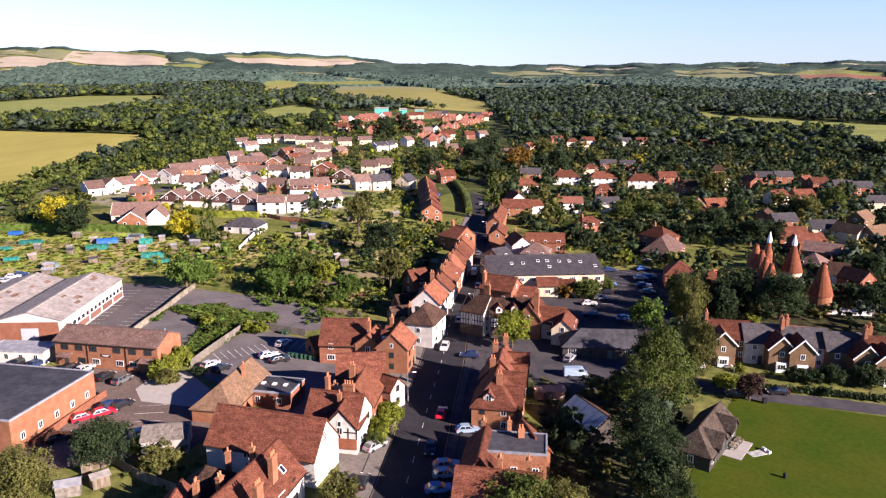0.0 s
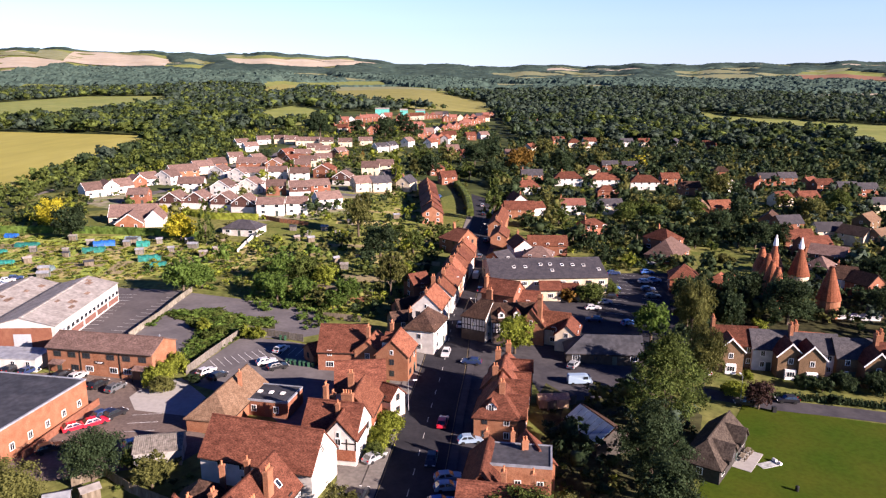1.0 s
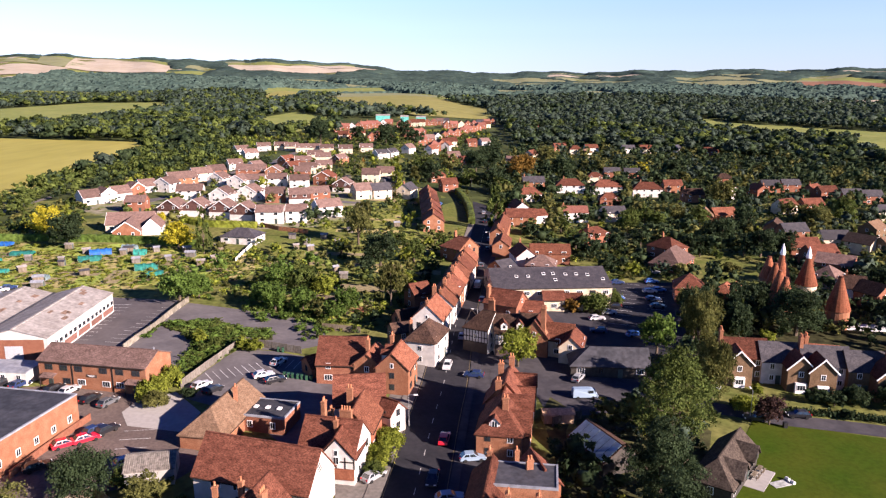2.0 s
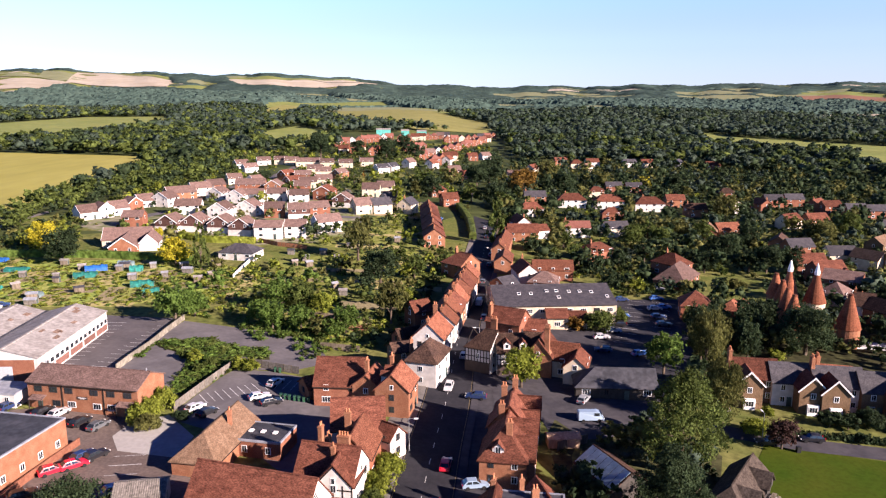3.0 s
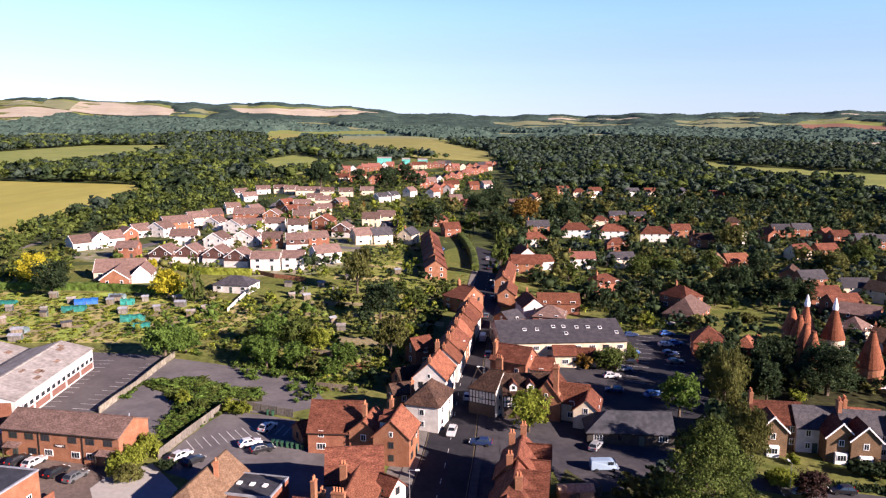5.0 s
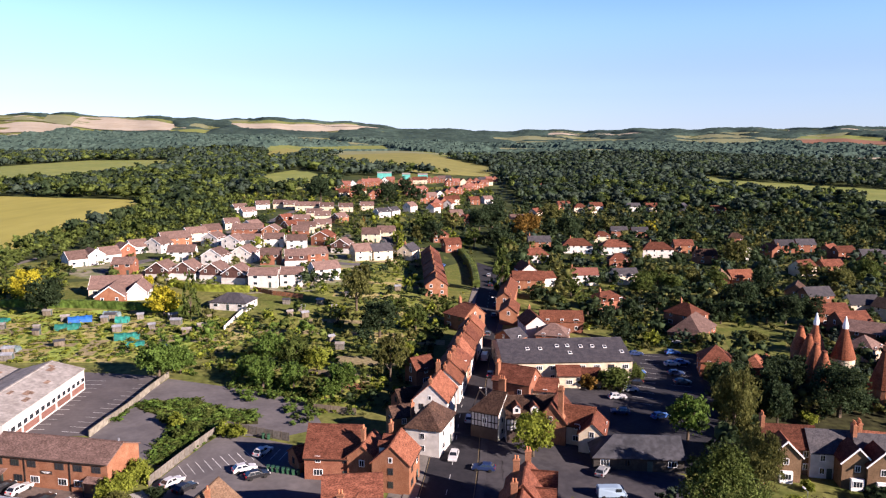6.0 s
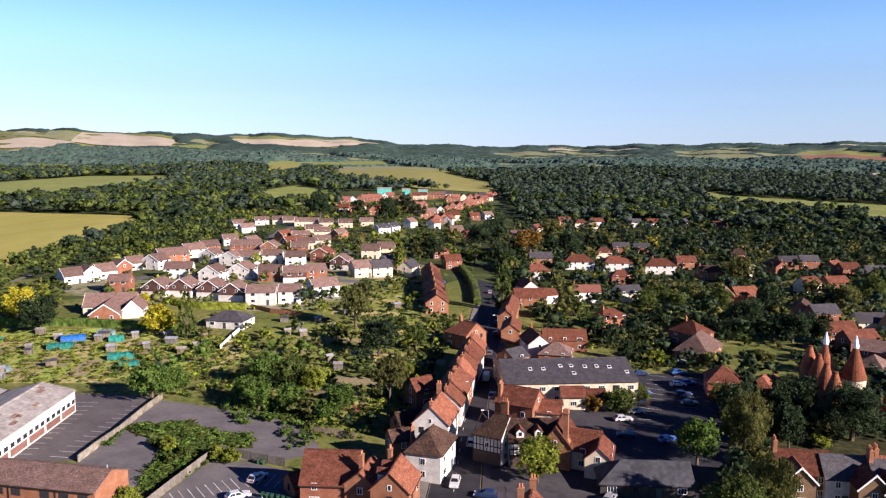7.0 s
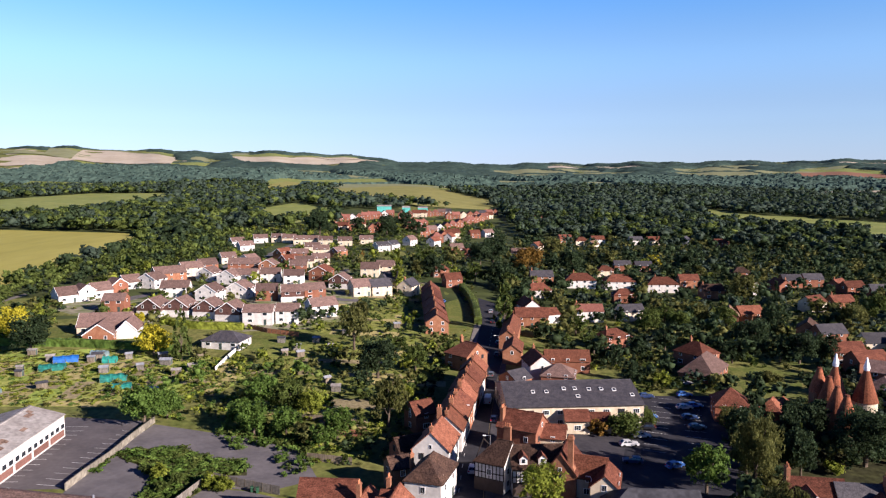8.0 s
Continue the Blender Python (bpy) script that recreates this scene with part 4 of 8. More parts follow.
DISTANT = [
    (108.1, 701.2, 10, 12, 8, 4.8, 7.8, "orange tile gable 0"),
    (118.5, 677.7, 10, 12, 8, 4.8, 7.8, "cream tile hip 0"),
    (135.9, 692.8, 10, 12, 8, 4.8, 7.8, "white tile gable 0"),
    (169.3, 688.9, 10, 12, 8, 4.8, 7.8, "white slate gable 0"),
    (185.5, 690.5, 10, 12, 8, 4.8, 7.8, "cream tile gable 0"),
    (214.8, 691.5, 60, 12, 8, 4.8, 7.8, "white slate gable 0"),
    (111.0, 930.9, 0, 12, 8, 4.8, 7.8, "brick new gable 0"),
    (285.3, 709.5, 40, 12, 8, 4.8, 7.8, "white slate gable 0"),
    (72.7, 625.1, 60, 12, 8, 4.8, 7.8, "cream tile gable 0"),
    (238.3, 668.1, 0, 12, 8, 4.8, 7.8, "brick tile gable 0"),
    (121.6, 643.9, 60, 12, 8, 4.8, 7.8, "cream tan gable 0"),
    (53.4, 571.5, 0, 12, 8, 4.8, 7.8, "cream brown gable 0"),
]
STREET = [(-6.5, 89.9), (-5.6, 95.9), (-3.7, 113.3), (-2.0, 131.6), (0.2, 149.1), (2.4, 179.9), (7.0, 225.4), (12.5, 265.2), (18.0, 320.4), (20.0, 396.5), (20.5, 482.0), (24.1, 592.2), (31.7, 726.5)]
GREEN_LANE = [(40.6, 141.9), (52.7, 139.7), (61.3, 135.2), (73.5, 132.7), (84.8, 129.6), (96.7, 126.2)]
INN_YARD = [(8.0, 159.1), (24.2, 168.8), (29.9, 161.5), (43.2, 151.9), (41.5, 143.1), (31.2, 136.2), (19.5, 132.8), (18.0, 144.0), (8.0, 146.3)]
INN_CAR_PARK = [(51.3, 231.3), (74.6, 233.2), (58.1, 167.3), (44.5, 152.0), (29.7, 160.7), (36.4, 182.7)]
FACTORY_CAR_PARK = [(-91.9, 201.9), (-72.6, 200.2), (-72.3, 162.5), (-88.6, 160.9)]
EMPTY_LOT = [(-69.5, 198.2), (-44.8, 190.4), (-32.3, 183.9), (-26.3, 169.7), (-34.9, 163.5), (-47.2, 164.9), (-50.3, 159.3), (-52.9, 149.4), (-71.0, 156.2), (-71.6, 161.8), (-70.5, 177.3), (-70.4, 188.5)]
REAR_CAR_PARK = [(-51.7, 141.2), (-50.0, 150.9), (-48.1, 159.4), (-46.5, 164.2), (-38.9, 163.5), (-31.1, 160.6), (-24.6, 144.1), (-24.5, 132.7), (-33.7, 129.6), (-50.9, 138.0)]
YARD_PAVING = [(-82.5, 140.8), (-63.3, 144.8), (-45.2, 124.0), (-42.9, 118.5), (-37.2, 115.7), (-41.2, 107.7), (-58.2, 101.7), (-67.5, 101.4), (-70.4, 106.4), (-64.0, 128.0)]
CONCRETE_DRIVE = [(-58.8, 130.8), (-58.1, 135.1), (-52.3, 140.2), (-44.7, 131.5), (-45.1, 123.6), (-55.6, 125.5)]
SIDE_FORECOURT = [(-99.8, 156.6), (-86.7, 157.3), (-80.6, 144.0), (-91.2, 142.0)]
VILLAGE_GREEN = [(57.7, 134.5), (83.1, 126.7), (93.9, 122.0), (73.4, 92.3), (32.0, 90.9), (41.0, 108.1)]
STUBBLE_FIELD = [(-508.1, 715.7), (-422.8, 709.5), (-260.0, 665.2), (-223.5, 553.3), (-217.8, 426.6), (-204.3, 350.1), (-200.5, 274.1)]
LEFT_PASTURE = [(-819.3, 1163.7), (-714.6, 1210.0), (-677.2, 1421.1), (-523.8, 1431.9), (-425.0, 1158.6), (-487.8, 890.5), (-562.8, 794.5)]
MIDDLE_PASTURE = [(-244.4, 1000.7), (-224.1, 1128.7), (-147.0, 1018.4), (-152.6, 903.4), (-179.7, 780.7)]
UPPER_PASTURE = [(-273.4, 1631.5), (-113.4, 1823.0), (-30.1, 1757.5), (91.6, 1360.3), (66.0, 1208.3), (-37.9, 1172.6), (-159.4, 1298.7)]
SMALL_PASTURE = [(-405.8, 1683.8), (-396.2, 1867.2), (-352.3, 1856.4), (-318.6, 1611.8), (-356.4, 1513.8)]
RIGHT_MEADOW = [(398.3, 1190.2), (418.7, 1067.6), (546.3, 914.8), (616.3, 882.9), (568.5, 813.0), (502.4, 839.8), (381.1, 916.1), (349.0, 1005.6)]
FAR_RIGHT_MEADOW = [(413.5, 788.8), (491.0, 820.3), (568.5, 813.0), (499.1, 711.5), (433.3, 721.9)]
ALLOTMENTS = [(-175.1, 264.4), (-120.8, 263.6), (-81.8, 257.8), (-67.9, 258.9), (-57.5, 248.2), (-61.4, 225.5), (-78.8, 218.6), (-94.1, 209.7), (-139.5, 207.7)]
GARDENS_WEST = [(-62.8, 263.3), (-49.0, 345.1), (-15.2, 458.3), (-5.9, 224.0), (-14.8, 198.4), (-20.6, 177.9), (-39.3, 185.9), (-52.7, 226.2)]
ESTATE_GROUND = [(-155.8, 316.9), (-127.3, 299.0), (-104.7, 295.9), (-73.2, 289.2), (-53.5, 294.2), (-38.3, 307.2), (-41.1, 371.5), (-56.6, 450.5), (-94.3, 553.7), (-155.1, 566.6), (-148.3, 439.1), (-170.0, 414.5)]
STREET_LAWN = [(0.7, 298.8), (9.6, 311.3), (9.7, 340.5), (6.2, 375.9), (-2.0, 392.6), (-0.7, 342.4)]
HEDGE_LAWN = [(-135.5, 273.4), (-124.5, 271.0), (-102.6, 269.3), (-83.5, 265.1), (-88.8, 281.1), (-104.3, 283.9), (-135.9, 290.2), (-144.0, 289.9)]
BUNGALOW_LAWN = [(-65.0, 265.1), (-49.6, 273.4), (-39.6, 285.8), (-48.9, 292.4), (-66.4, 286.6)]
GARDEN_LAWN = [(90.7, 265.7), (111.4, 259.6), (100.0, 234.9), (85.2, 239.9)]
TRACK = [(-185.2, 287.8), (-187.2, 306.9), (-186.3, 341.8), (-187.6, 393.1), (-189.8, 454.7)]
OUTFIELD = [(-198.1, 270.7), (-201.3, 344.9), (-202.1, 414.2), (-191.5, 692.7), (-105.8, 761.0), (-140.7, 973.8), (87.3, 1187.7), (68.0, 729.5), (229.2, 669.4), (343.5, 568.9), (397.1, 532.9)]
CHALK_A = [(-1734.4, 2902.5), (-1580.5, 2938.0), (-1370.0, 2773.4), (-1360.1, 2520.5), (-1483.5, 2474.9)]
CHALK_B = [(-1695.4, 3496.1), (-1660.9, 3708.3), (-1135.0, 3156.3), (-1029.7, 2799.9), (-1214.9, 2746.9), (-1402.8, 2798.5)]
CHALK_C = [(-999.3, 3461.3), (-785.0, 3370.7), (-584.8, 3523.1), (-351.6, 3299.9), (-539.2, 2975.3), (-833.6, 3081.6)]
CHALK_D = [(-644.5, 3640.5), (-511.4, 3757.0), (-397.9, 3739.3), (-468.9, 3441.8)]
PALE_A = [(-2047.7, 3433.9), (-1660.8, 3090.0), (-1607.4, 2997.5), (-1828.3, 3062.3)]
PALE_B = [(-1890.5, 3572.3), (-1661.2, 3323.7), (-1450.4, 3079.1), (-1429.9, 2811.3), (-1626.6, 3025.4)]
PALE_C = [(-1743.4, 3709.9), (-1628.9, 3761.7), (-1298.7, 3339.7), (-1232.5, 3361.2), (-1393.7, 3389.0)]
PLOUGH_A = [(1273.9, 2733.9), (1401.9, 2725.0), (1478.1, 2512.3), (1385.6, 2352.6), (1180.5, 2470.6)]
STACKS_AT_A = [
    (-31.6, 84.6, 9.2, 2),
    (-28.9, 85.8, 9.4, 2),
    (-29.9, 93.0, 9.0, 1),
    (-26.8, 94.1, 9.2, 1),
    (-22.9, 89.7, 10.4, 3),
    (-23.2, 82.8, 10.2, 3),
    (-16.0, 121.6, 10.6, 2),
    (-19.8, 118.1, 9.8, 2),
    (-18.2, 115.3, 9.6, 2),
    (-15.6, 113.7, 10.4, 4),
    (-36.8, 127.1, 7.8, 1),
    (-15.5, 146.7, 10.2, 2),
    (-10.8, 149.1, 10.4, 2),
    (12.6, 138.4, 10.6, 2),
    (10.4, 135.8, 10.2, 2),
    (9.3, 127.6, 10.2, 2),
    (9.9, 119.5, 10.6, 2),
    (8.0, 92.3, 9.6, 2),
    (11.9, 91.9, 9.6, 2),
    (6.4, 104.7, 9.0, 2),
    (11.9, 102.2, 9.0, 2),
    (10.4, 105.6, 8.6, 1),
    (11.2, 188.1, 10.4, 3),
    (11.1, 174.6, 10.8, 3),
]
STACKS_AT_B = [
    (-2.7, 185.9, 10.6, 2),
    (-7.7, 164.5, 8.6, 1),
    (-16.9, 111.7, 9.6, 1),
]
STACKS_AT = STACKS_AT_A + STACKS_AT_B
TALL_STACK = (22.2, 165.2, 12.0)
CARS_AT_A = [
    (-0.2, 122.9, 82, "red", "car"),
    (-2.0, 109.7, -96, "black", "car"),
    (0.5, 156.4, -98, "white", "car"),
    (6.0, 151.7, 170, "navy", "car"),
    (4.4, 116.7, 8, "pale", "car"),
    (0.6, 104.6, 10, "pale", "car"),
    (0.6, 101.9, 10, "pale", "car"),
    (-0.5, 97.7, 10, "blue", "car"),
    (9.9, 221.7, 82, "white", "van"),
    (12.3, 247.2, 82, "grey", "car"),
    (15.8, 271.1, 84, "black", "car"),
    (17.4, 287.4, 84, "navy", "car"),
    (18.3, 345.7, 86, "silver", "car"),
    (17.7, 323.3, 86, "black", "car"),
    (4.2, 175.8, 82, "white", "car"),
    (10.6, 207.1, 82, "grey", "car"),
    (27.9, 151.5, 60, "silver", "car"),
    (27.6, 142.7, 2, "pale", "van"),
    (40.2, 192.6, 5, "white", "car"),
    (44.5, 198.3, 5, "white", "car"),
    (38.6, 182.7, 170, "navy", "car"),
    (50.1, 212.6, 5, "blue", "car"),
    (47.2, 204.0, 175, "black", "car"),
    (54.1, 229.7, 5, "navy", "car"),
    (65.5, 232.0, 3, "blue", "car"),
    (61.8, 220.6, 3, "white", "car"),
    (65.0, 222.3, 3, "blue", "car"),
    (60.4, 212.3, 3, "navy", "car"),
    (59.8, 205.1, 3, "grey", "car"),
    (47.0, 180.6, 20, "blue", "car"),
    (69.4, 243.7, 3, "silver", "car"),
    (-35.8, 155.9, 65, "white", "car"),
]
CARS_AT_B = [
    (-48.1, 142.5, 60, "white", "car"),
    (-37.3, 148.5, 30, "white", "car"),
    (-34.4, 146.1, 30, "black", "car"),
    (-45.2, 140.5, 60, "black", "car"),
    (-86.7, 142.0, 70, "black", "car"),
    (-83.0, 141.2, 70, "navy", "car"),
    (-72.2, 138.7, 70, "white", "car"),
    (-75.5, 139.4, 70, "black", "car"),
    (-66.6, 135.3, 70, "black", "car"),
    (-62.6, 133.8, 70, "grey", "car"),
    (-62.4, 117.7, 40, "red", "car"),
    (-59.9, 119.6, 40, "red", "car"),
    (-59.9, 122.6, 60, "navy", "car"),
    (-58.0, 122.9, 60, "black", "car"),
    (-50.1, 112.4, 40, "pale", "car"),
    (-63.0, 110.3, 40, "black", "car"),
    (-124.7, 205.7, 25, "white", "car"),
    (-123.8, 208.2, 25, "navy", "car"),
    (-124.2, 201.4, 25, "silver", "car"),
    (58.1, 134.4, 175, "black", "car"),
    (66.9, 136.1, 175, "black", "car"),
    (56.0, 150.0, 80, "white", "car"),
    (-11.1, 110.1, 50, "silver", "car"),
    (-12.1, 99.0, 80, "black", "car"),
    (-14.9, 94.7, 80, "navy", "car"),
    (133.0, 330.0, 80, "silver", "car"),
    (141.8, 362.1, 80, "navy", "car"),
    (133.0, 346.0, 80, "blue", "car"),
    (-2.2, 360.1, 80, "blue", "car"),
]
CARS_AT = CARS_AT_A + CARS_AT_B
BOARD_FENCE = [(-51.9, 141.8), (-50.1, 151.5), (-48.3, 160.1), (-47.1, 165.3), (-45.9, 167.4), (-39.2, 164.7), (-32.0, 162.1)]
LOT_WALL = [(-71.6, 161.8), (-71.3, 169.0), (-70.5, 177.3), (-70.4, 188.5), (-69.9, 199.4)]
BACK_FENCE = [(-30.1, 179.0), (-20.5, 177.0)]
GARDEN_FENCE = [(19.3, 129.8), (25.3, 133.2)]
WHITE_FENCE = [(-69.6, 244.4), (-69.7, 256.0), (-68.9, 276.0)]
RED_FENCE = [(-72.6, 293.3), (-64.7, 288.3), (-52.6, 284.1)]
LAWN_FENCE = [(-41.9, 204.6), (-35.0, 203.7), (-28.8, 202.7)]
YARD_WALL = [(-62.9, 127.5), (-64.0, 121.3), (-65.0, 114.4), (-65.7, 107.6)]
SHED_FENCE = [(-54.3, 99.9), (-51.1, 103.3), (-45.5, 99.0), (-36.8, 94.5)]
VILLA_HEDGE = [(56.1, 141.0), (62.4, 137.9), (70.1, 137.2), (77.4, 136.0), (86.9, 133.2)]
STREET_HEDGE = [(11.7, 318.5), (11.9, 348.5), (10.4, 378.2), (7.1, 405.1)]
ALLOT_HEDGE = [(-176.0, 266.5), (-164.5, 267.4), (-144.2, 268.6), (-123.1, 268.4), (-101.0, 265.9), (-86.0, 261.5)]
ESTATE_HEDGE = [(-106.0, 299.3), (-95.0, 292.4), (-82.5, 292.5), (-73.8, 291.5)]
EAST_GREEN = [(20.0, 276.0), (31.1, 414.0), (61.8, 690.3), (250.3, 732.7), (365.4, 516.8), (139.3, 188.1), (104.0, 184.5), (82.1, 185.8), (75.6, 206.3), (82.5, 255.9), (64.0, 273.4), (44.8, 261.3)]
MID_GREEN = [(-97.4, 245.2), (-61.9, 259.4), (-43.9, 249.4), (-19.1, 178.0), (-31.9, 176.9), (-44.4, 195.7), (-70.0, 202.2), (-93.4, 216.2)]
ESTATE_GREEN = [(-164.2, 334.2), (-176.0, 455.2), (-193.3, 699.3), (-109.5, 787.9), (51.0, 869.1), (43.7, 655.5), (16.3, 404.6), (-14.3, 432.6), (-40.6, 282.6), (-68.9, 262.8), (-126.7, 267.5)]
NEAR_EAST = [(27.0, 144.6), (40.3, 145.4), (48.1, 129.5), (39.6, 108.1), (33.3, 95.0), (17.6, 94.3), (17.0, 114.5), (22.7, 125.7)]
WOOD_STRIP = [(-197.5, 300.3), (-200.0, 328.8), (-200.4, 343.1), (-210.4, 411.6), (-215.7, 528.4), (-245.5, 624.8), (-228.3, 619.3), (-184.7, 667.7), (-148.4, 505.3), (-168.1, 452.6), (-177.4, 367.9), (-175.4, 311.6), (-182.4, 276.1)]
FORECOURT = [(-17.1, 110.7), (-12.8, 113.9), (-8.9, 113.1), (-11.4, 100.5), (-11.8, 95.6), (-17.5, 95.4), (-16.2, 103.6)]
INN_BACK = [(11.2, 209.6), (26.7, 220.7), (49.3, 221.5), (41.5, 183.1), (30.5, 161.6), (18.1, 150.3), (8.5, 156.3)]
BACK_YARDS = [(-30.5, 132.3), (-26.9, 147.1), (-17.0, 144.6), (-15.8, 133.3), (-19.0, 124.4), (-23.7, 116.3), (-31.5, 124.8)]
OAST_WOOD = [(68.7, 202.9), (80.0, 209.4), (96.0, 219.6), (114.8, 258.0), (130.8, 268.1), (167.1, 269.3), (165.8, 243.3), (114.8, 164.2), (97.1, 171.3), (85.6, 173.7), (67.4, 178.2)]
NEAR_WEST = [(-49.8, 111.0), (-43.1, 113.3), (-35.9, 99.4), (-39.2, 94.5), (-47.9, 95.8)]
BRAMBLE = [(-71.0, 180.4), (-66.0, 182.9), (-57.4, 183.7), (-49.1, 178.3), (-42.3, 177.1), (-40.4, 170.5), (-46.4, 169.8), (-46.3, 165.2), (-48.4, 159.3), (-50.6, 153.8), (-53.2, 149.9), (-56.1, 150.8), (-57.5, 158.1), (-57.2, 163.1), (-58.3, 168.7), (-62.4, 173.8), (-68.0, 177.1)]
WALL_WEEDS = [(-72.0, 181.0), (-69.4, 180.0), (-69.3, 170.0), (-71.2, 170.0)]
LOT_BANK = [(-54.0, 193.0), (-46.5, 184.0), (-37.5, 183.5), (-34.5, 171.0), (-31.0, 169.2), (-27.9, 174.7), (-29.3, 189.6), (-40.7, 199.2), (-52.0, 198.0)]
BEHIND_SHOPS = [(18.1, 135.5), (20.8, 142.7), (24.4, 135.9), (21.5, 128.0), (17.0, 110.6), (18.1, 97.3), (21.6, 118.9)]
TOWN_EDGE = [(-179.7, 278.7), (-170.7, 302.8), (-161.7, 334.3), (-132.7, 271.4), (-172.0, 266.1)]
ESTATE_ROAD_A = [(-140.3, 317.4), (-134.7, 360.2), (-92.9, 360.1), (-49.7, 350.1), (-33.4, 350.2)]
ESTATE_ROAD_B = [(-126.6, 360.8), (-139.2, 417.0), (-115.6, 497.5), (-117.0, 605.8), (-89.0, 637.9), (-36.8, 579.5)]
STREET_GARDENS = [(0.4, 272.1), (3.6, 386.5), (6.8, 519.2), (20.0, 530.1), (17.6, 385.0), (12.5, 289.3), (10.0, 269.3)]
STREET_TREES = [(3.7, 396.9), (25.0, 778.8), (56.3, 801.9), (39.6, 418.8), (23.9, 298.2), (18.4, 296.3), (25.1, 485.4)]
TERRACE_BACK = [(-6.4, 210.9), (2.5, 267.9), (3.9, 292.0), (-9.7, 288.6), (-16.5, 222.8), (-25.9, 175.2), (-13.4, 178.5)]
HALL_BACK = [(19.4, 253.5), (47.3, 276.4), (68.8, 284.6), (86.6, 256.2), (77.0, 234.9), (51.9, 234.2), (55.5, 257.1)]
CAR_PARK_SIDE = [(74.1, 231.7), (79.8, 218.6), (65.8, 167.7), (51.1, 149.2), (44.7, 150.4), (58.1, 167.3)]
TRACK_SIDE = [(-181.3, 274.3), (-174.2, 309.3), (-175.6, 364.1), (-180.7, 449.2), (-167.1, 449.8), (-157.8, 334.4), (-167.5, 296.8)]
CORRUGATED = (-44.8, 109.3, 12.0)
BARN = (26.1, 118.3, -66.5)
TERRACE = (49.7, 113.1, 53.0)
PATIO = (-22.5, 196.0)
ROLLER = (52.9, 111.8)
BIN = (53.8, 104.1)
LANE_BIN = (62.4, 131.7)
PITCHED_SHEET = (109.2, 189.4)
FLATS = [
    ("shop_block", 10.9, 100.6, -8, 9.5, 6.5, 7.0, "orange", "brick block with a flat dark roof by the street"),
    ("annex", -31.1, 127.7, -12, 8.5, 7.0, 3.2, "brick", "low brick annex with a flat dark roof", "felt", 3),
    ("garage_block", -88.0, 145.2, -6, 13.0, 6.0, 2.8, "white", "row of white garages with flat roofs", "lead", 0),
]
SHEDS_AT_A = [
    (-53.8, 95.0, 20.0, 4.0, 3.0, 2.0),
    (-50.4, 97.3, 40.0, 3.0, 2.5, 2.0),
    (-122.8, 235.9, 0.0, 2.4, 2.0, 1.9),
    (-116.9, 210.7, 5.0, 4.0, 2.6, 2.0),
    (-108.9, 254.0, 10.0, 4.0, 2.6, 2.2),
    (-101.0, 240.9, 10.0, 3.0, 2.4, 2.0),
    (-131.3, 257.9, 0.0, 3.0, 2.2, 2.0),
    (-122.4, 251.8, 20.0, 3.0, 2.2, 2.0),
    (-38.9, 270.5, 10.0, 3.0, 2.4, 2.0),
    (-50.3, 269.1, 10.0, 3.0, 2.4, 2.0),
    (-36.6, 328.9, 10.0, 4.0, 3.0, 2.2),
    (-31.3, 227.9, 0.0, 3.0, 2.4, 2.0),
    (-36.8, 289.0, 10.0, 3.0, 2.4, 2.0),
    (-19.6, 303.2, 10.0, 3.0, 2.4, 2.0),
    (-45.4, 278.4, 0.0, 3.0, 2.4, 2.0),
    (-57.1, 277.0, 0.0, 3.0, 2.4, 2.0),
]
SHEDS_AT_B = [
    (80.2, 394.5, 0.0, 3.0, 2.4, 2.0),
    (-86.2, 249.8, 0.0, 4.0, 2.6, 2.0),
]
SHEDS_AT_C = [
    (-109.5, 251.3, 0.0, 2.6, 2.2, 2.0),
    (-89.6, 256.0, 37.0, 3.4, 2.4, 2.0),
    (-91.8, 244.1, 24.0, 2.4, 2.0, 2.0),
    (-125.1, 240.2, 11.0, 2.2, 1.8, 2.0),
    (-131.3, 227.9, 48.0, 3.0, 2.2, 2.0),
    (-110.2, 224.4, 35.0, 3.4, 2.2, 2.0),
    (-120.0, 216.7, 22.0, 3.6, 2.4, 2.0),
    (-79.4, 239.6, 9.0, 3.0, 2.2, 2.0),
    (-79.5, 260.2, 46.0, 4.0, 2.6, 2.0),
    (-76.7, 245.1, 33.0, 3.0, 2.2, 2.0),
    (-99.8, 255.3, 20.0, 2.4, 2.0, 2.0),
    (-136.7, 241.7, 7.0, 2.4, 2.0, 2.0),
    (-35.2, 235.6, 44.0, 2.6, 2.2, 2.0),
    (-47.8, 261.6, 31.0, 3.0, 2.2, 2.0),
    (-52.9, 262.5, 18.0, 2.4, 2.0, 2.0),
]
SHEDS_AT = SHEDS_AT_A + SHEDS_AT_B + SHEDS_AT_C
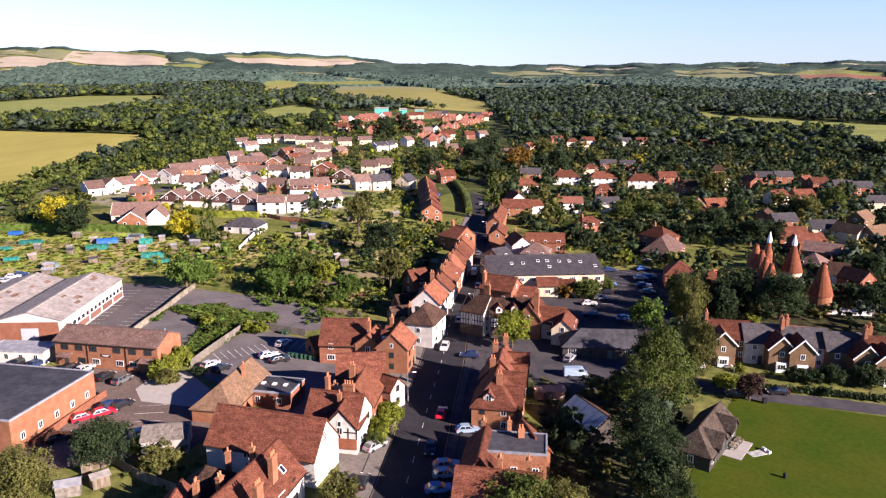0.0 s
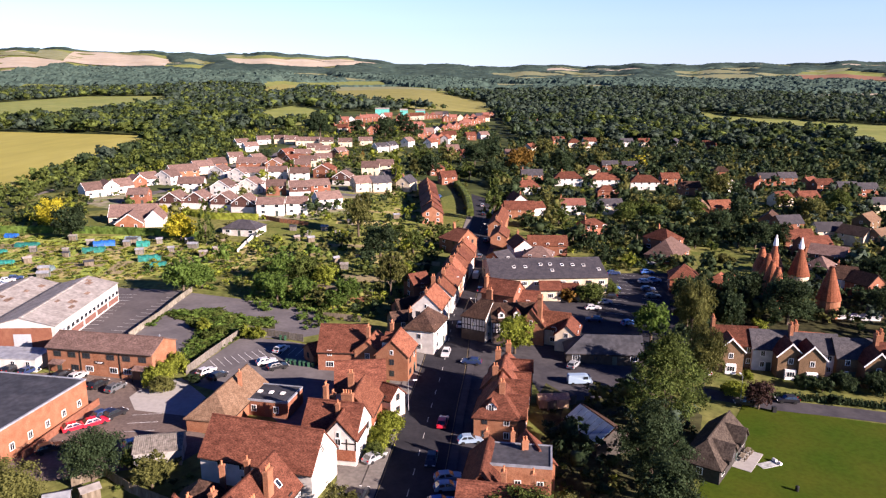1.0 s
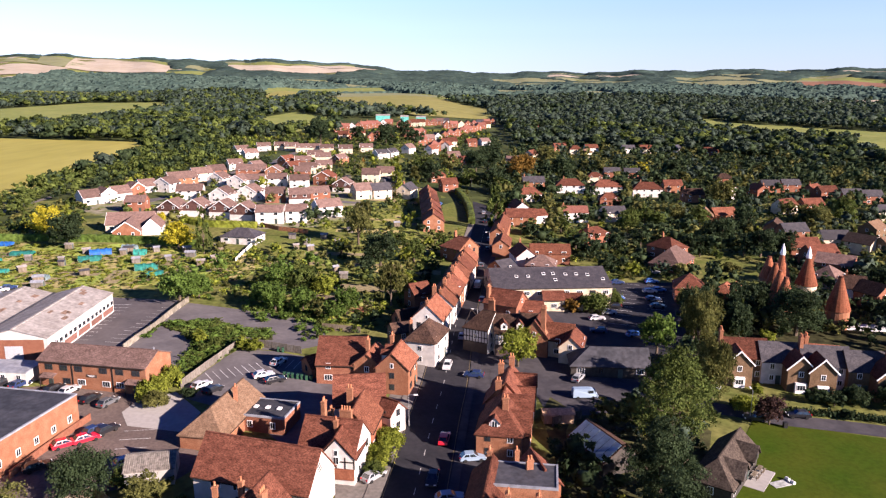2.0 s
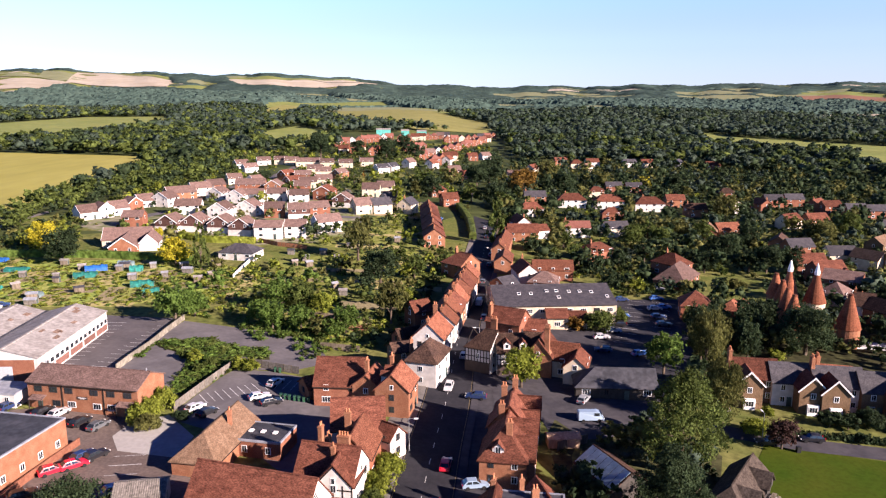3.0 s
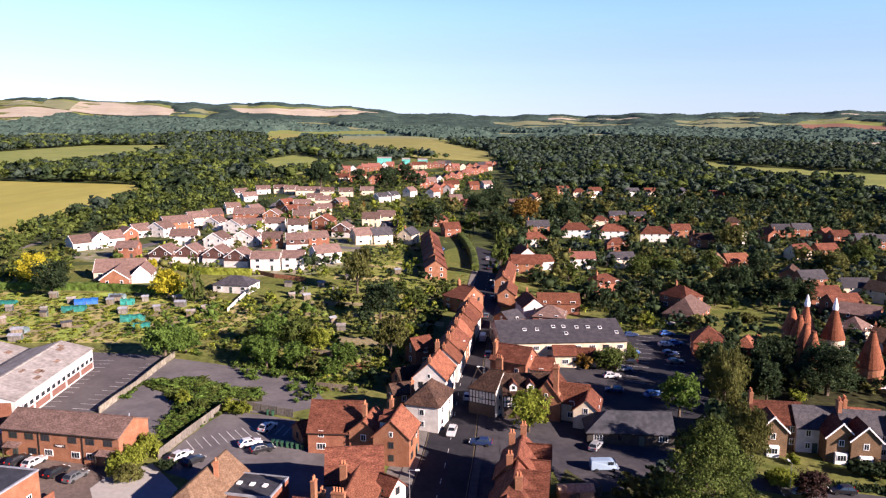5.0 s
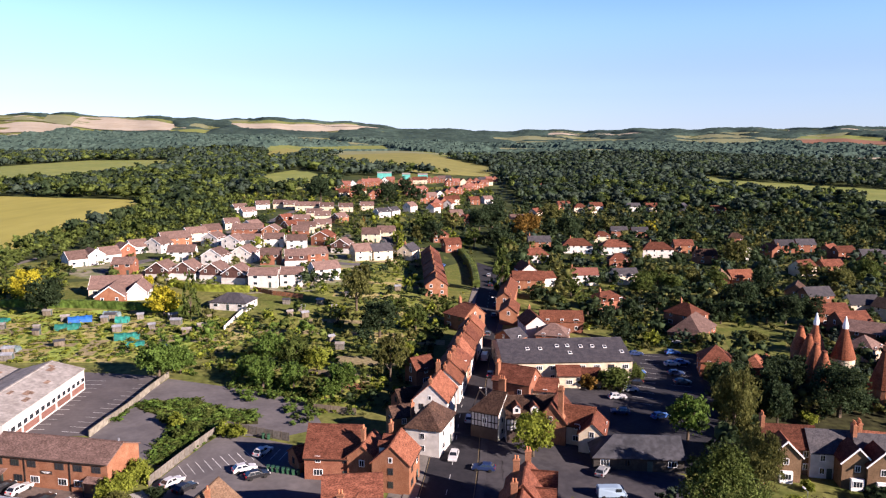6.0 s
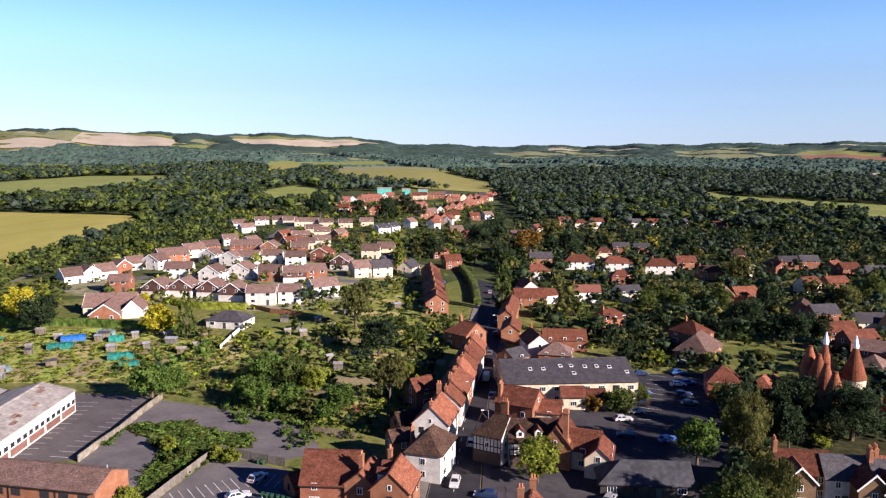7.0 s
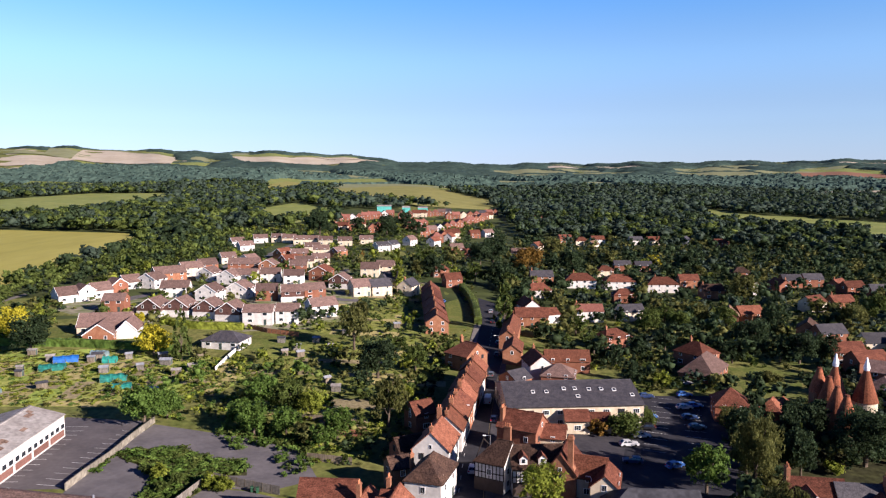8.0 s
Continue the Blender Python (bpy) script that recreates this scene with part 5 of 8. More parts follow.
NETS_AT = [
    (-143.2, 249.7, 5.0, 7, 4, 1.3, "teal"),
    (-117.2, 243.0, 20.0, 7, 4, 1.8, "teal"),
    (-117.5, 251.5, 25.0, 7, 4, 1.9, "blue"),
    (-137.2, 226.9, 10.0, 4, 3, 1.2, "teal"),
    (-104.0, 251.4, 10.0, 4, 3, 2, "teal"),
    (-94.8, 233.5, 20.0, 7, 4, 1.9, "teal"),
    (-89.4, 226.3, 20.0, 5, 4, 1.4, "teal"),
    (-155.1, 261.3, 0.0, 4, 3, 1.5, "blue"),
    (-80.8, 224.7, 0.0, 3, 3, 1.2, "blue"),
    (-146.7, 240.3, 0.0, 3, 2.5, 1.3, "teal"),
    (-110.0, 257.4, 0.0, 5, 3, 2.0, "glass"),
    (-120.5, 219.0, 0.0, 4, 3, 1.8, "glass"),
]
LAMPS_AT = [
    (-6.5, 128.2, 0.0),
    (8.0, 180.3, 180.0),
    (-3.4, 159.0, 0.0),
    (2.7, 200.0, 0.0),
    (16.7, 275.2, 180.0),
    (57.0, 134.3, 90.0),
]
BINS_AT = [
    (-33.1, 149.0, 10.0),
    (-32.2, 148.7, 10.0),
    (-31.3, 148.4, 10.0),
    (-30.2, 148.1, 10.0),
    (-29.3, 147.9, 10.0),
    (-28.3, 147.6, 10.0),
    (-27.3, 147.4, 10.0),
    (-37.5, 163.2, 20.0),
    (-36.4, 162.9, 20.0),
]
POPLARS = [(-424.3, 831.0), (-410.6, 855.5), (-391.8, 871.7), (-382.7, 889.2)]
BAYS = [
    ((-87.2, 162.1), (-88.7, 195.3), -5.0, 12),
    ((-78.3, 164.2), (-74.9, 193.4), -5.0, 11),
    ((-46.8, 145.8), (-36.7, 153.1), 5.0, 8),
    ((-35.6, 153.8), (-30.4, 152.9), 5.0, 3),
    ((42.8, 190.5), (56.3, 230.3), -5, 10),
    ((53.1, 191.3), (63.4, 229.5), -5, 9),
    ((-53.0, 110.9), (-55.3, 123.5), -5, 4),
]
NEW_ROWS = [
    ((-115.3, 788.6), (-62.4, 888.4), 9, 8),
    ((-98.2, 706.7), (-80.0, 737.4), 4, 10),
    ((-70.0, 693.0), (-53.5, 759.0), 4, 10),
    ((-37.5, 727.1), (-22.8, 794.3), 4, 20),
    ((-54.1, 862.9), (5.3, 970.4), 8, 0),
    ((-24.5, 671.1), (57.2, 977.6), 12, 20),
    ((-11.1, 634.1), (9.2, 705.2), 4, 20),
    ((-1.9, 891.5), (70.0, 1036.7), 8, 10),
]
SCAFFOLDS = [(-78.4, 961.8, 18.0), (-50.2, 950.1, 10.0), (-29.6, 956.5, 12.0)]
TREES_A = [
    (38.2, 121.9, 7.5, 17.0, "round", "green", 4),
    (31.4, 104.6, 6.0, 13.6, "round", "deep", 4),
    (31.2, 94.6, 5.0, 11.0, "round", "deep", 3),
    (10.3, 88.1, 5.0, 9.4, "round", "green", 3),
    (16.5, 88.6, 4.1, 7.8, "round", "olive", 3),
    (94.0, 271.0, 4.7, 8.8, "round", "deep", 2),
    (49.0, 167.9, 4.6, 11.5, "round", "fresh", 2),
    (58.8, 169.2, 5.2, 17.0, "weep", "olive", 3),
    (52.2, 141.0, 4.8, 14.0, "weep", "olive", 3),
    (74.8, 184.4, 2.7, 9.2, "cone", "green", 1),
    (88.6, 183.7, 7.5, 14.2, "round", "deep", 3),
    (79.2, 179.1, 2.5, 3.0, "bush", "bright", 1),
    (15.9, 158.4, 4.8, 9.1, "round", "bright", 2),
    (41.0, 199.5, 4.9, 5.9, "bush", "green", 2),
    (47.5, 207.0, 3.7, 4.5, "bush", "green", 2),
    (34.7, 200.0, 3.3, 3.9, "bush", "rust", 1),
    (59.9, 132.8, 3.0, 6.6, "round", "plum", 2),
    (73.7, 142.8, 2.6, 3.2, "bush", "deep", 1),
    (76.6, 141.6, 2.6, 3.2, "bush", "deep", 1),
]
TREES_B = [
    # trees added here to throw shade across the car park
    (68.5, 195.0, 4.2, 10.5, "round", "deep", 2),
    (67.2, 205.0, 2.8, 6.5, "round", "olive", 2),
    (63.5, 187.0, 4.2, 12.5, "round", "deep", 2),
    (71.5, 177.0, 3.8, 11.5, "round", "deep", 2),
    (77.5, 192.5, 4.4, 12.0, "round", "deep", 2),
    (84.0, 199.0, 4.6, 10.5, "round", "deep", 2),
    # two set in front of the oast kilns to cover their feet
    (93.0, 206.5, 3.6, 8.0, "round", "deep", 2),
    (99.0, 206.8, 3.4, 7.0, "round", "deep", 2),
    # one more added to shade the car park
    (61.0, 178.5, 3.8, 11.5, "round", "olive", 2),
    (80.9, 142.1, 3.3, 4.0, "bush", "deep", 2),
    (87.9, 141.1, 4.1, 4.9, "bush", "deep", 2),
    (57.3, 138.4, 2.7, 3.3, "bush", "bright", 2),
    (63.7, 147.2, 1.6, 1.9, "bush", "bright", 1),
    (76.1, 135.8, 1.8, 2.2, "bush", "deep", 1),
    (-52.2, 102.0, 4.5, 8.5, "round", "deep", 3),
    (-42.7, 100.2, 3.0, 5.7, "round", "olive", 2),
    (-58.1, 90.7, 5.2, 9.8, "round", "olive", 3),
    (-48.3, 106.4, 2.2, 2.6, "bush", "green", 2),
    (-14.5, 92.3, 3.2, 6.1, "round", "olive", 2),
    (-9.3, 120.2, 3.3, 3.9, "bush", "bright", 2),
    (-10.7, 114.6, 3.0, 3.6, "bush", "bright", 2),
    (-11.1, 111.1, 2.1, 2.6, "bush", "green", 2),
    (-54.3, 142.7, 2.8, 4.4, "bush", "bright", 2),
    (-55.1, 139.1, 2.7, 4.3, "bush", "bright", 2),
    (-56.0, 136.0, 2.7, 4.0, "bush", "bright", 2),
    (-53.7, 133.6, 2.6, 3.1, "bush", "olive", 2),
    (-49.1, 137.9, 1.9, 2.3, "bush", "deep", 1),
    (-71.6, 197.7, 5.8, 11.0, "round", "fresh", 2),
]
TREES_C = [
    (-68.1, 202.5, 4.1, 7.7, "round", "fresh", 2),
    (-47.5, 210.2, 5.1, 9.7, "round", "fresh", 2),
    (-40.3, 208.7, 4.7, 9.0, "round", "green", 2),
    (-34.1, 205.9, 4.0, 7.6, "round", "bright", 2),
    (-25.7, 191.6, 4.2, 7.9, "round", "fresh", 2),
    (-44.8, 192.8, 4.4, 8.4, "round", "fresh", 2),
    (-49.6, 198.7, 3.6, 6.8, "round", "fresh", 2),
    (-37.4, 192.7, 3.9, 7.4, "round", "fresh", 2),
    (-28.8, 186.0, 3.0, 5.7, "round", "fresh", 1),
    (-14.8, 200.6, 5.3, 13.7, "weep", "olive", 2),
    (-21.1, 241.5, 6.9, 13.0, "round", "deep", 2),
    (-31.7, 271.2, 6.4, 16.6, "weep", "olive", 2),
    (-36.2, 258.5, 3.3, 6.2, "round", "bright", 1),
    (-11.8, 217.3, 3.1, 5.9, "round", "bright", 1),
    (-10.5, 250.6, 4.3, 8.3, "round", "green", 2),
    (-24.0, 228.1, 3.6, 6.9, "round", "deep", 1),
    (-17.4, 267.6, 4.2, 8.0, "round", "green", 1),
    (-93.4, 258.8, 5.8, 11.0, "round", "gold", 2),
    (-147.3, 274.2, 6.5, 12.4, "round", "gold", 2),
]
TREES_D = [
    (-133.3, 260.5, 6.8, 13.0, "round", "deep", 2),
    (-82.8, 253.4, 3.5, 17.7, "tall", "green", 1),
    (139.6, 523.7, 5.5, 10.4, "round", "gold", 1),
    (130.2, 514.3, 4.5, 8.6, "round", "bright", 1),
    (-162.8, 423.5, 3.5, 6.7, "round", "bright", 1),
    (-115.6, 301.0, 3.0, 3.6, "bush", "gold", 1),
    (27.5, 419.6, 7.8, 14.9, "round", "deep", 2),
    (21.4, 506.1, 8.6, 16.4, "round", "deep", 2),
    (21.1, 306.2, 4.8, 23.9, "tall", "green", 1),
    (14.9, 428.2, 6.6, 12.6, "round", "green", 1),
    (50.4, 485.8, 10.2, 19.4, "round", "rust", 2),
    (74.7, 551.0, 9.5, 18.0, "round", "olive", 2),
    (31.4, 532.8, 9.9, 18.8, "round", "deep", 2),
    (32.7, 415.3, 5.8, 11.1, "round", "green", 1),
    (29.6, 355.5, 3.9, 7.4, "round", "green", 1),
    (54.1, 245.8, 3.2, 10.8, "cone", "deep", 1),
    (53.5, 262.9, 3.4, 11.5, "cone", "deep", 1),
    (77.8, 314.6, 6.1, 11.5, "round", "green", 2),
    (64.0, 276.4, 4.5, 8.5, "round", "deep", 1),
]
TREES_E = [
    (75.8, 285.0, 4.6, 8.8, "round", "deep", 1),
    (90.8, 335.8, 5.4, 10.3, "round", "green", 1),
    (91.7, 315.9, 5.6, 10.7, "round", "green", 2),
    (104.0, 336.2, 6.0, 11.5, "round", "olive", 2),
    (61.8, 254.9, 3.3, 4.0, "bush", "green", 1),
    (62.4, 242.4, 3.6, 4.3, "bush", "bright", 1),
    (130.1, 320.7, 6.5, 22.0, "cone", "deep", 2),
    (148.9, 396.9, 7.9, 15.0, "round", "olive", 2),
    (106.0, 285.1, 7.1, 13.6, "round", "deep", 2),
    (116.9, 272.0, 6.0, 11.5, "round", "deep", 2),
    (126.2, 274.6, 5.7, 10.8, "round", "deep", 2),
    (112.6, 326.6, 5.9, 11.3, "round", "green", 2),
    (111.3, 273.9, 4.6, 8.8, "round", "deep", 1),
    (98.9, 274.8, 3.7, 4.4, "bush", "green", 1),
    (98.0, 248.0, 2.5, 3.0, "bush", "olive", 1),
    (166.8, 330.8, 6.9, 13.1, "round", "olive", 2),
    (167.3, 360.4, 4.9, 9.4, "round", "olive", 1),
    (185.6, 344.8, 7.3, 13.9, "round", "green", 2),
    (130.5, 216.9, 6.0, 11.4, "round", "deep", 2),
]
TREES_F = [
    (116.3, 189.0, 5.3, 10.0, "round", "deep", 2),
    (96.9, 189.0, 3.4, 4.1, "bush", "deep", 1),
    (95.8, 248.4, 2.9, 3.5, "bush", "olive", 1),
    (40.9, 294.7, 4.2, 5.0, "bush", "green", 1),
    (48.9, 310.1, 4.9, 9.3, "round", "green", 1),
    (34.9, 303.4, 4.8, 5.7, "bush", "deep", 1),
    (49.9, 280.2, 4.5, 8.5, "round", "green", 1),
    (69.7, 354.8, 3.4, 4.1, "bush", "green", 1),
    (57.0, 404.5, 4.4, 5.3, "bush", "green", 1),
    (67.8, 403.2, 5.1, 6.1, "bush", "green", 1),
    (103.3, 435.6, 5.6, 10.6, "round", "deep", 1),
    (109.7, 525.3, 7.5, 14.2, "round", "olive", 1),
    (148.5, 461.9, 6.0, 11.4, "round", "olive", 1),
    (153.9, 504.6, 8.2, 15.5, "round", "deep", 1),
    (78.4, 493.2, 8.5, 16.1, "round", "deep", 2),
    (-7.7, 438.0, 7.5, 14.2, "round", "deep", 2),
    (-16.1, 437.3, 5.4, 10.3, "round", "olive", 1),
    (-24.9, 390.9, 4.2, 21.2, "tall", "bright", 1),
    (-14.0, 481.5, 7.4, 14.2, "round", "green", 1),
]
TREES_G = [
    (2.7, 492.3, 7.6, 14.5, "round", "olive", 1),
    (-42.2, 764.4, 9.4, 17.9, "round", "deep", 1),
    (-51.5, 658.7, 11.2, 21.3, "round", "deep", 2),
    (-26.5, 658.9, 10.2, 19.3, "round", "deep", 1),
    (-80.4, 692.0, 8.6, 16.3, "round", "deep", 1),
    (-109.1, 659.8, 12.4, 23.5, "round", "deep", 2),
    (-52.7, 481.5, 3.0, 10.2, "cone", "rust", 0),
    (-59.2, 489.4, 3.4, 11.7, "cone", "green", 0),
    (-113.9, 475.2, 4.9, 9.3, "round", "deep", 1),
    (-104.5, 509.6, 3.6, 6.9, "round", "olive", 0),
    (-43.7, 163.3, 1.7, 2.0, "bush", "green", 1),
    (-56.9, 168.2, 2.4, 2.9, "bush", "bright", 1),
    (-59.7, 169.9, 1.8, 2.1, "bush", "green", 1),
    (-42.8, 163.3, 2.3, 2.8, "bush", "bright", 1),
    (-52.6, 165.8, 1.9, 2.3, "bush", "green", 1),
    (-45.6, 164.5, 2.4, 2.9, "bush", "bright", 1),
    (-53.9, 162.3, 1.8, 2.2, "bush", "green", 1),
]
TREES = TREES_A + TREES_B + TREES_C + TREES_D + TREES_E + TREES_F + TREES_G

# ---- setting ----
drape("woodland", [(-1500, 900), (-700, 430), (-215, 280), (-150, 700), (-110, 775), (-150, 1060), (100, 1300), (75, 800), (260, 770), (400, 670), (900, 640), (2600, 4200), (0, 4600), (-2600, 4200)], WOODLAND, "dark floor of the woods beyond the village", "woodland", 0.06, 60)
ribbon("road", STREET, -5.0, 4.8, TARMAC, "dark asphalt high street running through the village", "road", 0.05)
ribbon("pavement", STREET[:9], -7.4, -5.0, FLAGS, "grey flagged pavement along the high street", "pavement", 0.04, 0.12)
# east side laid darker than the west: the houses' shade is in the colour
ribbon("pavement", STREET[:9], 4.8, 6.2, TARMAC_MID, "east pavement kept dark, house shade put into its colour", "pavement", 0.04, 0.12)
for side, mat, word in ((-4.7, YELLOW, "yellow"), (4.5, YELLOW, "yellow")):
    ribbon("road_marking", STREET[:8], side - 0.06, side + 0.06, mat, f"thin {word} painted line on the high street", "road marking", 0.065)
ribbon("road_marking", STREET[:9], -0.3, -0.18, LINE, "broken white centre line on the high street", "road marking", 0.065, step=2.0, dash=3)
ribbon("road", GREEN_LANE, -2.6, 2.6, TARMAC_MID, "grey asphalt lane beside the village green", "road", 0.06)
ribbon("footpath", TRACK, -1.6, 1.6, FLAGS, "pale gravel track along the field edge", "track", 0.05)
drape("car_park", INN_YARD, TARMAC_MID, "grey asphalt yard behind the inn", "yard", 0.04)
drape("car_park", INN_CAR_PARK, TARMAC, "dark asphalt car park with a few parked cars", "car park", 0.035)
drape("car_park", FACTORY_CAR_PARK, material("mid_asphalt", (0.088, 0.080, 0.082), 0.9, 0.09, 6, 9, (0.115, 0.104, 0.104)), "dark empty car park with faded white bays", "car park", 0.04)
drape("car_park", EMPTY_LOT, TARMAC_OLD, "empty grey asphalt lot with worn edges", "car park", 0.04)
drape("brambles_bed", BRAMBLE, SHADE_EARTH, "dark earth under the bramble thicket", "earth", 0.06)
# dark sheets laid where the ground only lies in shade
drape("shrubbery", CAR_PARK_SIDE, SHADE_EARTH, "earth beside the car park, tree shade put into colour", "earth", 0.03)
drape("shrubbery", BEHIND_SHOPS, SHADE_EARTH, "ground behind the shops, shade put into its colour", "earth", 0.045)
drape("shrubbery", NEAR_EAST, SHADE_EARTH, "earth under tall trees, their shade put into its colour", "earth", 0.03)
drape("shrubbery", OAST_WOOD, SHADE_EARTH, "earth round the oast houses, shade put into its colour", "earth", 0.03)
drape("car_park", REAR_CAR_PARK, TARMAC_OLD, "asphalt car park with white bay lines behind the shops", "car park", 0.04)
for c in (ESTATE_ROAD_A, ESTATE_ROAD_B):
    ribbon("road", c, -3.2, 3.2, TARMAC_OLD, "grey asphalt road through the estate", "road", 0.06)
# dark like the east pavement, with shade put into the colour
ribbon("forecourt", STREET[:7], 6.2, 11.0, TARMAC_MID, "worn east forecourts, house shade put into their colour", "forecourt", 0.04)
ribbon("forecourt", STREET[:6], -10.0, -7.4, FLAGS, "worn paved forecourts along the high street", "forecourt", 0.04)
drape("yard", YARD_PAVING, PAVING, "pinkish block-paved yard between brick buildings", "yard", 0.04)
drape("yard", CONCRETE_DRIVE, CONCRETE, "pale concrete drive leading to the yard", "drive", 0.06)
drape("yard", SIDE_FORECOURT, PAVING, "paved forecourt in front of the factory", "yard", 0.05)
drape("yard", INN_BACK, TARMAC_MID, "worn asphalt yard round the inn and the hall", "yard", 0.03)
drape("yard", BACK_YARDS, TARMAC_OLD, "worn asphalt yards behind the shops", "yard", 0.035)
drape("forecourt", FORECOURT, FLAGS, "paved forecourt beside the high street", "forecourt", 0.06)
drape("patio", [(PATIO[0] + 3.2 * math.cos(a * 0.45), PATIO[1] + 3.2 * math.sin(a * 0.45)) for a in range(14)], WALLS["brick"], "round red brick patio in a back garden", "patio", 0.07, 6)
drape("estate_ground", ESTATE_GROUND, material("gardens_and_drives", (0.120, 0.150, 0.040), 0.95, 0.2, 5, 3, (0.250, 0.215, 0.170), bump=0.2), "grass, drives and paths between the estate houses", "ground", 0.035, 14)
drape("allotment_ground", ALLOTMENTS, ROUGH_GRASS, "rough yellow-green grass of the allotments", "grass", 0.03)
drape("garden_ground", GARDENS_WEST, ROUGH_GRASS, "rough grass of the back gardens", "grass", 0.03)
drape("village_green", VILLAGE_GREEN, TURF, "wide mown village green in full sun", "lawn", 0.04)
for c in (HEDGE_LAWN, BUNGALOW_LAWN, STREET_LAWN):
    drape("lawn", c, LAWN, "sunlit green lawn behind a clipped hedge", "lawn", 0.04)
drape("lawn", GARDEN_LAWN, LAWN, "sunlit garden lawn beside the oast houses", "lawn", 0.04)
drape("field", STUBBLE_FIELD, STUBBLE, "golden stubble field beyond the houses", "field", 0.25)
for c in (LEFT_PASTURE, MIDDLE_PASTURE, RIGHT_MEADOW, FAR_RIGHT_MEADOW):
    drape("field", c, PASTURE, "pale green pasture among the woods", "field", 0.6, 40)
    drape("field_edge", [(x * 0.93, y * 0.93) for x, y in c], PASTURE, "grassy near edge of a pasture", "field", 0.45, 40)
for c in (UPPER_PASTURE, SMALL_PASTURE):
    drape("field", c, MEADOW, "dry yellow pasture on the rise", "field", 0.9, 40)
    drape("field_edge", [(x * 0.93, y * 0.93) for x, y in c], MEADOW, "grassy near edge of a pasture", "field", 0.7, 40)
for c in (CHALK_A, CHALK_B, CHALK_C, CHALK_D):
    drape("field", c, CHALK, "pale harvested field on the chalk hills", "field", 3.0, 60)
for c in (PALE_A, PALE_B, PALE_C):
    drape("field", c, PALE, "pale green slope on the chalk hills", "field", 3.0, 60)
drape("field", PLOUGH_A, PLOUGH, "reddish ploughed field in the distance", "field", 2.0, 60)

# ---- houses ----
for r in WEST_SIDE:
    house(*r, near=True, group="houses along the high street", where="by the street", fittings=r is not WEST_SIDE[0])
for r in EAST_SIDE:
    house(*r, near=True, group="houses along the high street", where="by the street")
for r in YARD:
    house(*r, near=True, name="office_building" if r[3] > 15 else "workshop", category="building", where="beside the yard", fittings=r[3] < 15)
for rows, group in ((ESTATE, "houses of the estate"), (UPPER, "houses of the estate"), (MIDDLE, "houses among gardens"), (PINK_ROW, "row of brick houses"), (EAST_GARDENS, "houses among gardens"), (FAR_EAST, "houses among gardens"), (DISTANT, "distant houses")):
    for r in rows:
        house(*r, group=group, where="among gardens")


def factory(x, y, turn, L, W, ze, zr):
    ob = thing("factory", x, y, turn, "low factory with two pale sheeted roofs and brick panels", "factory")
    FOOT.append((x, y, L * 0.5))
    for k in (0, 1):
        o = k * (W + 0.3)
        for bm, mat, word in ((wall_shell(L, W, ze, zr, "gable"), WALLS["white"], "wall"), (roof_shell(L, W, ze, zr, "gable", 0.25, 0.15)[0], ROOFS["sheet"], "roof")):
            bm.transform(Matrix.Translation((0, o, 0)))
            part(word, bm, mat, ob)
    for i in range(5):
        part("brick_panel", boxes((-L / 2 + 0.4 + i * L / 5, -L / 2 + (i + 1) * L / 5 - 0.5, -W / 2 - 0.06, -W / 2 + 0.1, 0.3, 1.7)), material("dusty_brick_panel", (0.150, 0.078, 0.060), 0.9, 0.2, 1.5, 30), ob)
    for i in range(15):
        fit_window(ob, pose(-L / 2 + (i + 0.5) * L / 15, -W / 2 - 0.02, 1.95), (1.7, 1.2, 2), False)
    vents = material("rusty_vent", (0.16, 0.11, 0.08), 0.8, 0.3, 0.5, 20)
    rust = random.Random(2)
    for k in (0, 1):
        part("ridge_cap", boxes((-L / 2, L / 2, k * (W + 0.3) - 0.3, k * (W + 0.3) + 0.3, zr - 0.08, zr + 0.1)), ROOFS["sheet"], ob)
        slope = math.degrees(math.atan2(zr - ze, W / 2))
        for i in range(7):
            u, v = rust.uniform(-0.45, 0.45) * L, rust.uniform(0.15, 0.85)
            b = boxes((-rust.uniform(0.5, 1.3), rust.uniform(0.5, 1.3), -rust.uniform(0.3, 0.7), rust.uniform(0.3, 0.7), 0.0, 0.05))
            b.transform(pose(u, k * (W + 0.3) - W / 2 * (1 - v), ze + (zr - ze) * v + 0.02, slope))
            part("rusty_patch", b, vents, ob, "rusty patched roof sheet")
    part("gutter_strip", boxes((-L / 2, L / 2, W / 2 - 0.15, W / 2 + 0.45, ze - 0.1, ze + 0.22)), ROOFS["felt"], ob)
    front = -L / 2
    part("brick_panel", boxes((front - 0.06, front + 0.1, -W / 2 + 0.8, W / 2 - 0.5, -0.5, 4.5)), WALLS["brick"], ob)
    part("roller_door", boxes((front - 0.12, front - 0.04, -1.9, 1.9, 0.1, 3.1)), material("grey_shutter", (0.35, 0.37, 0.38), 0.5, 0.1), ob)
    return ob


factory(*FACTORY[0])


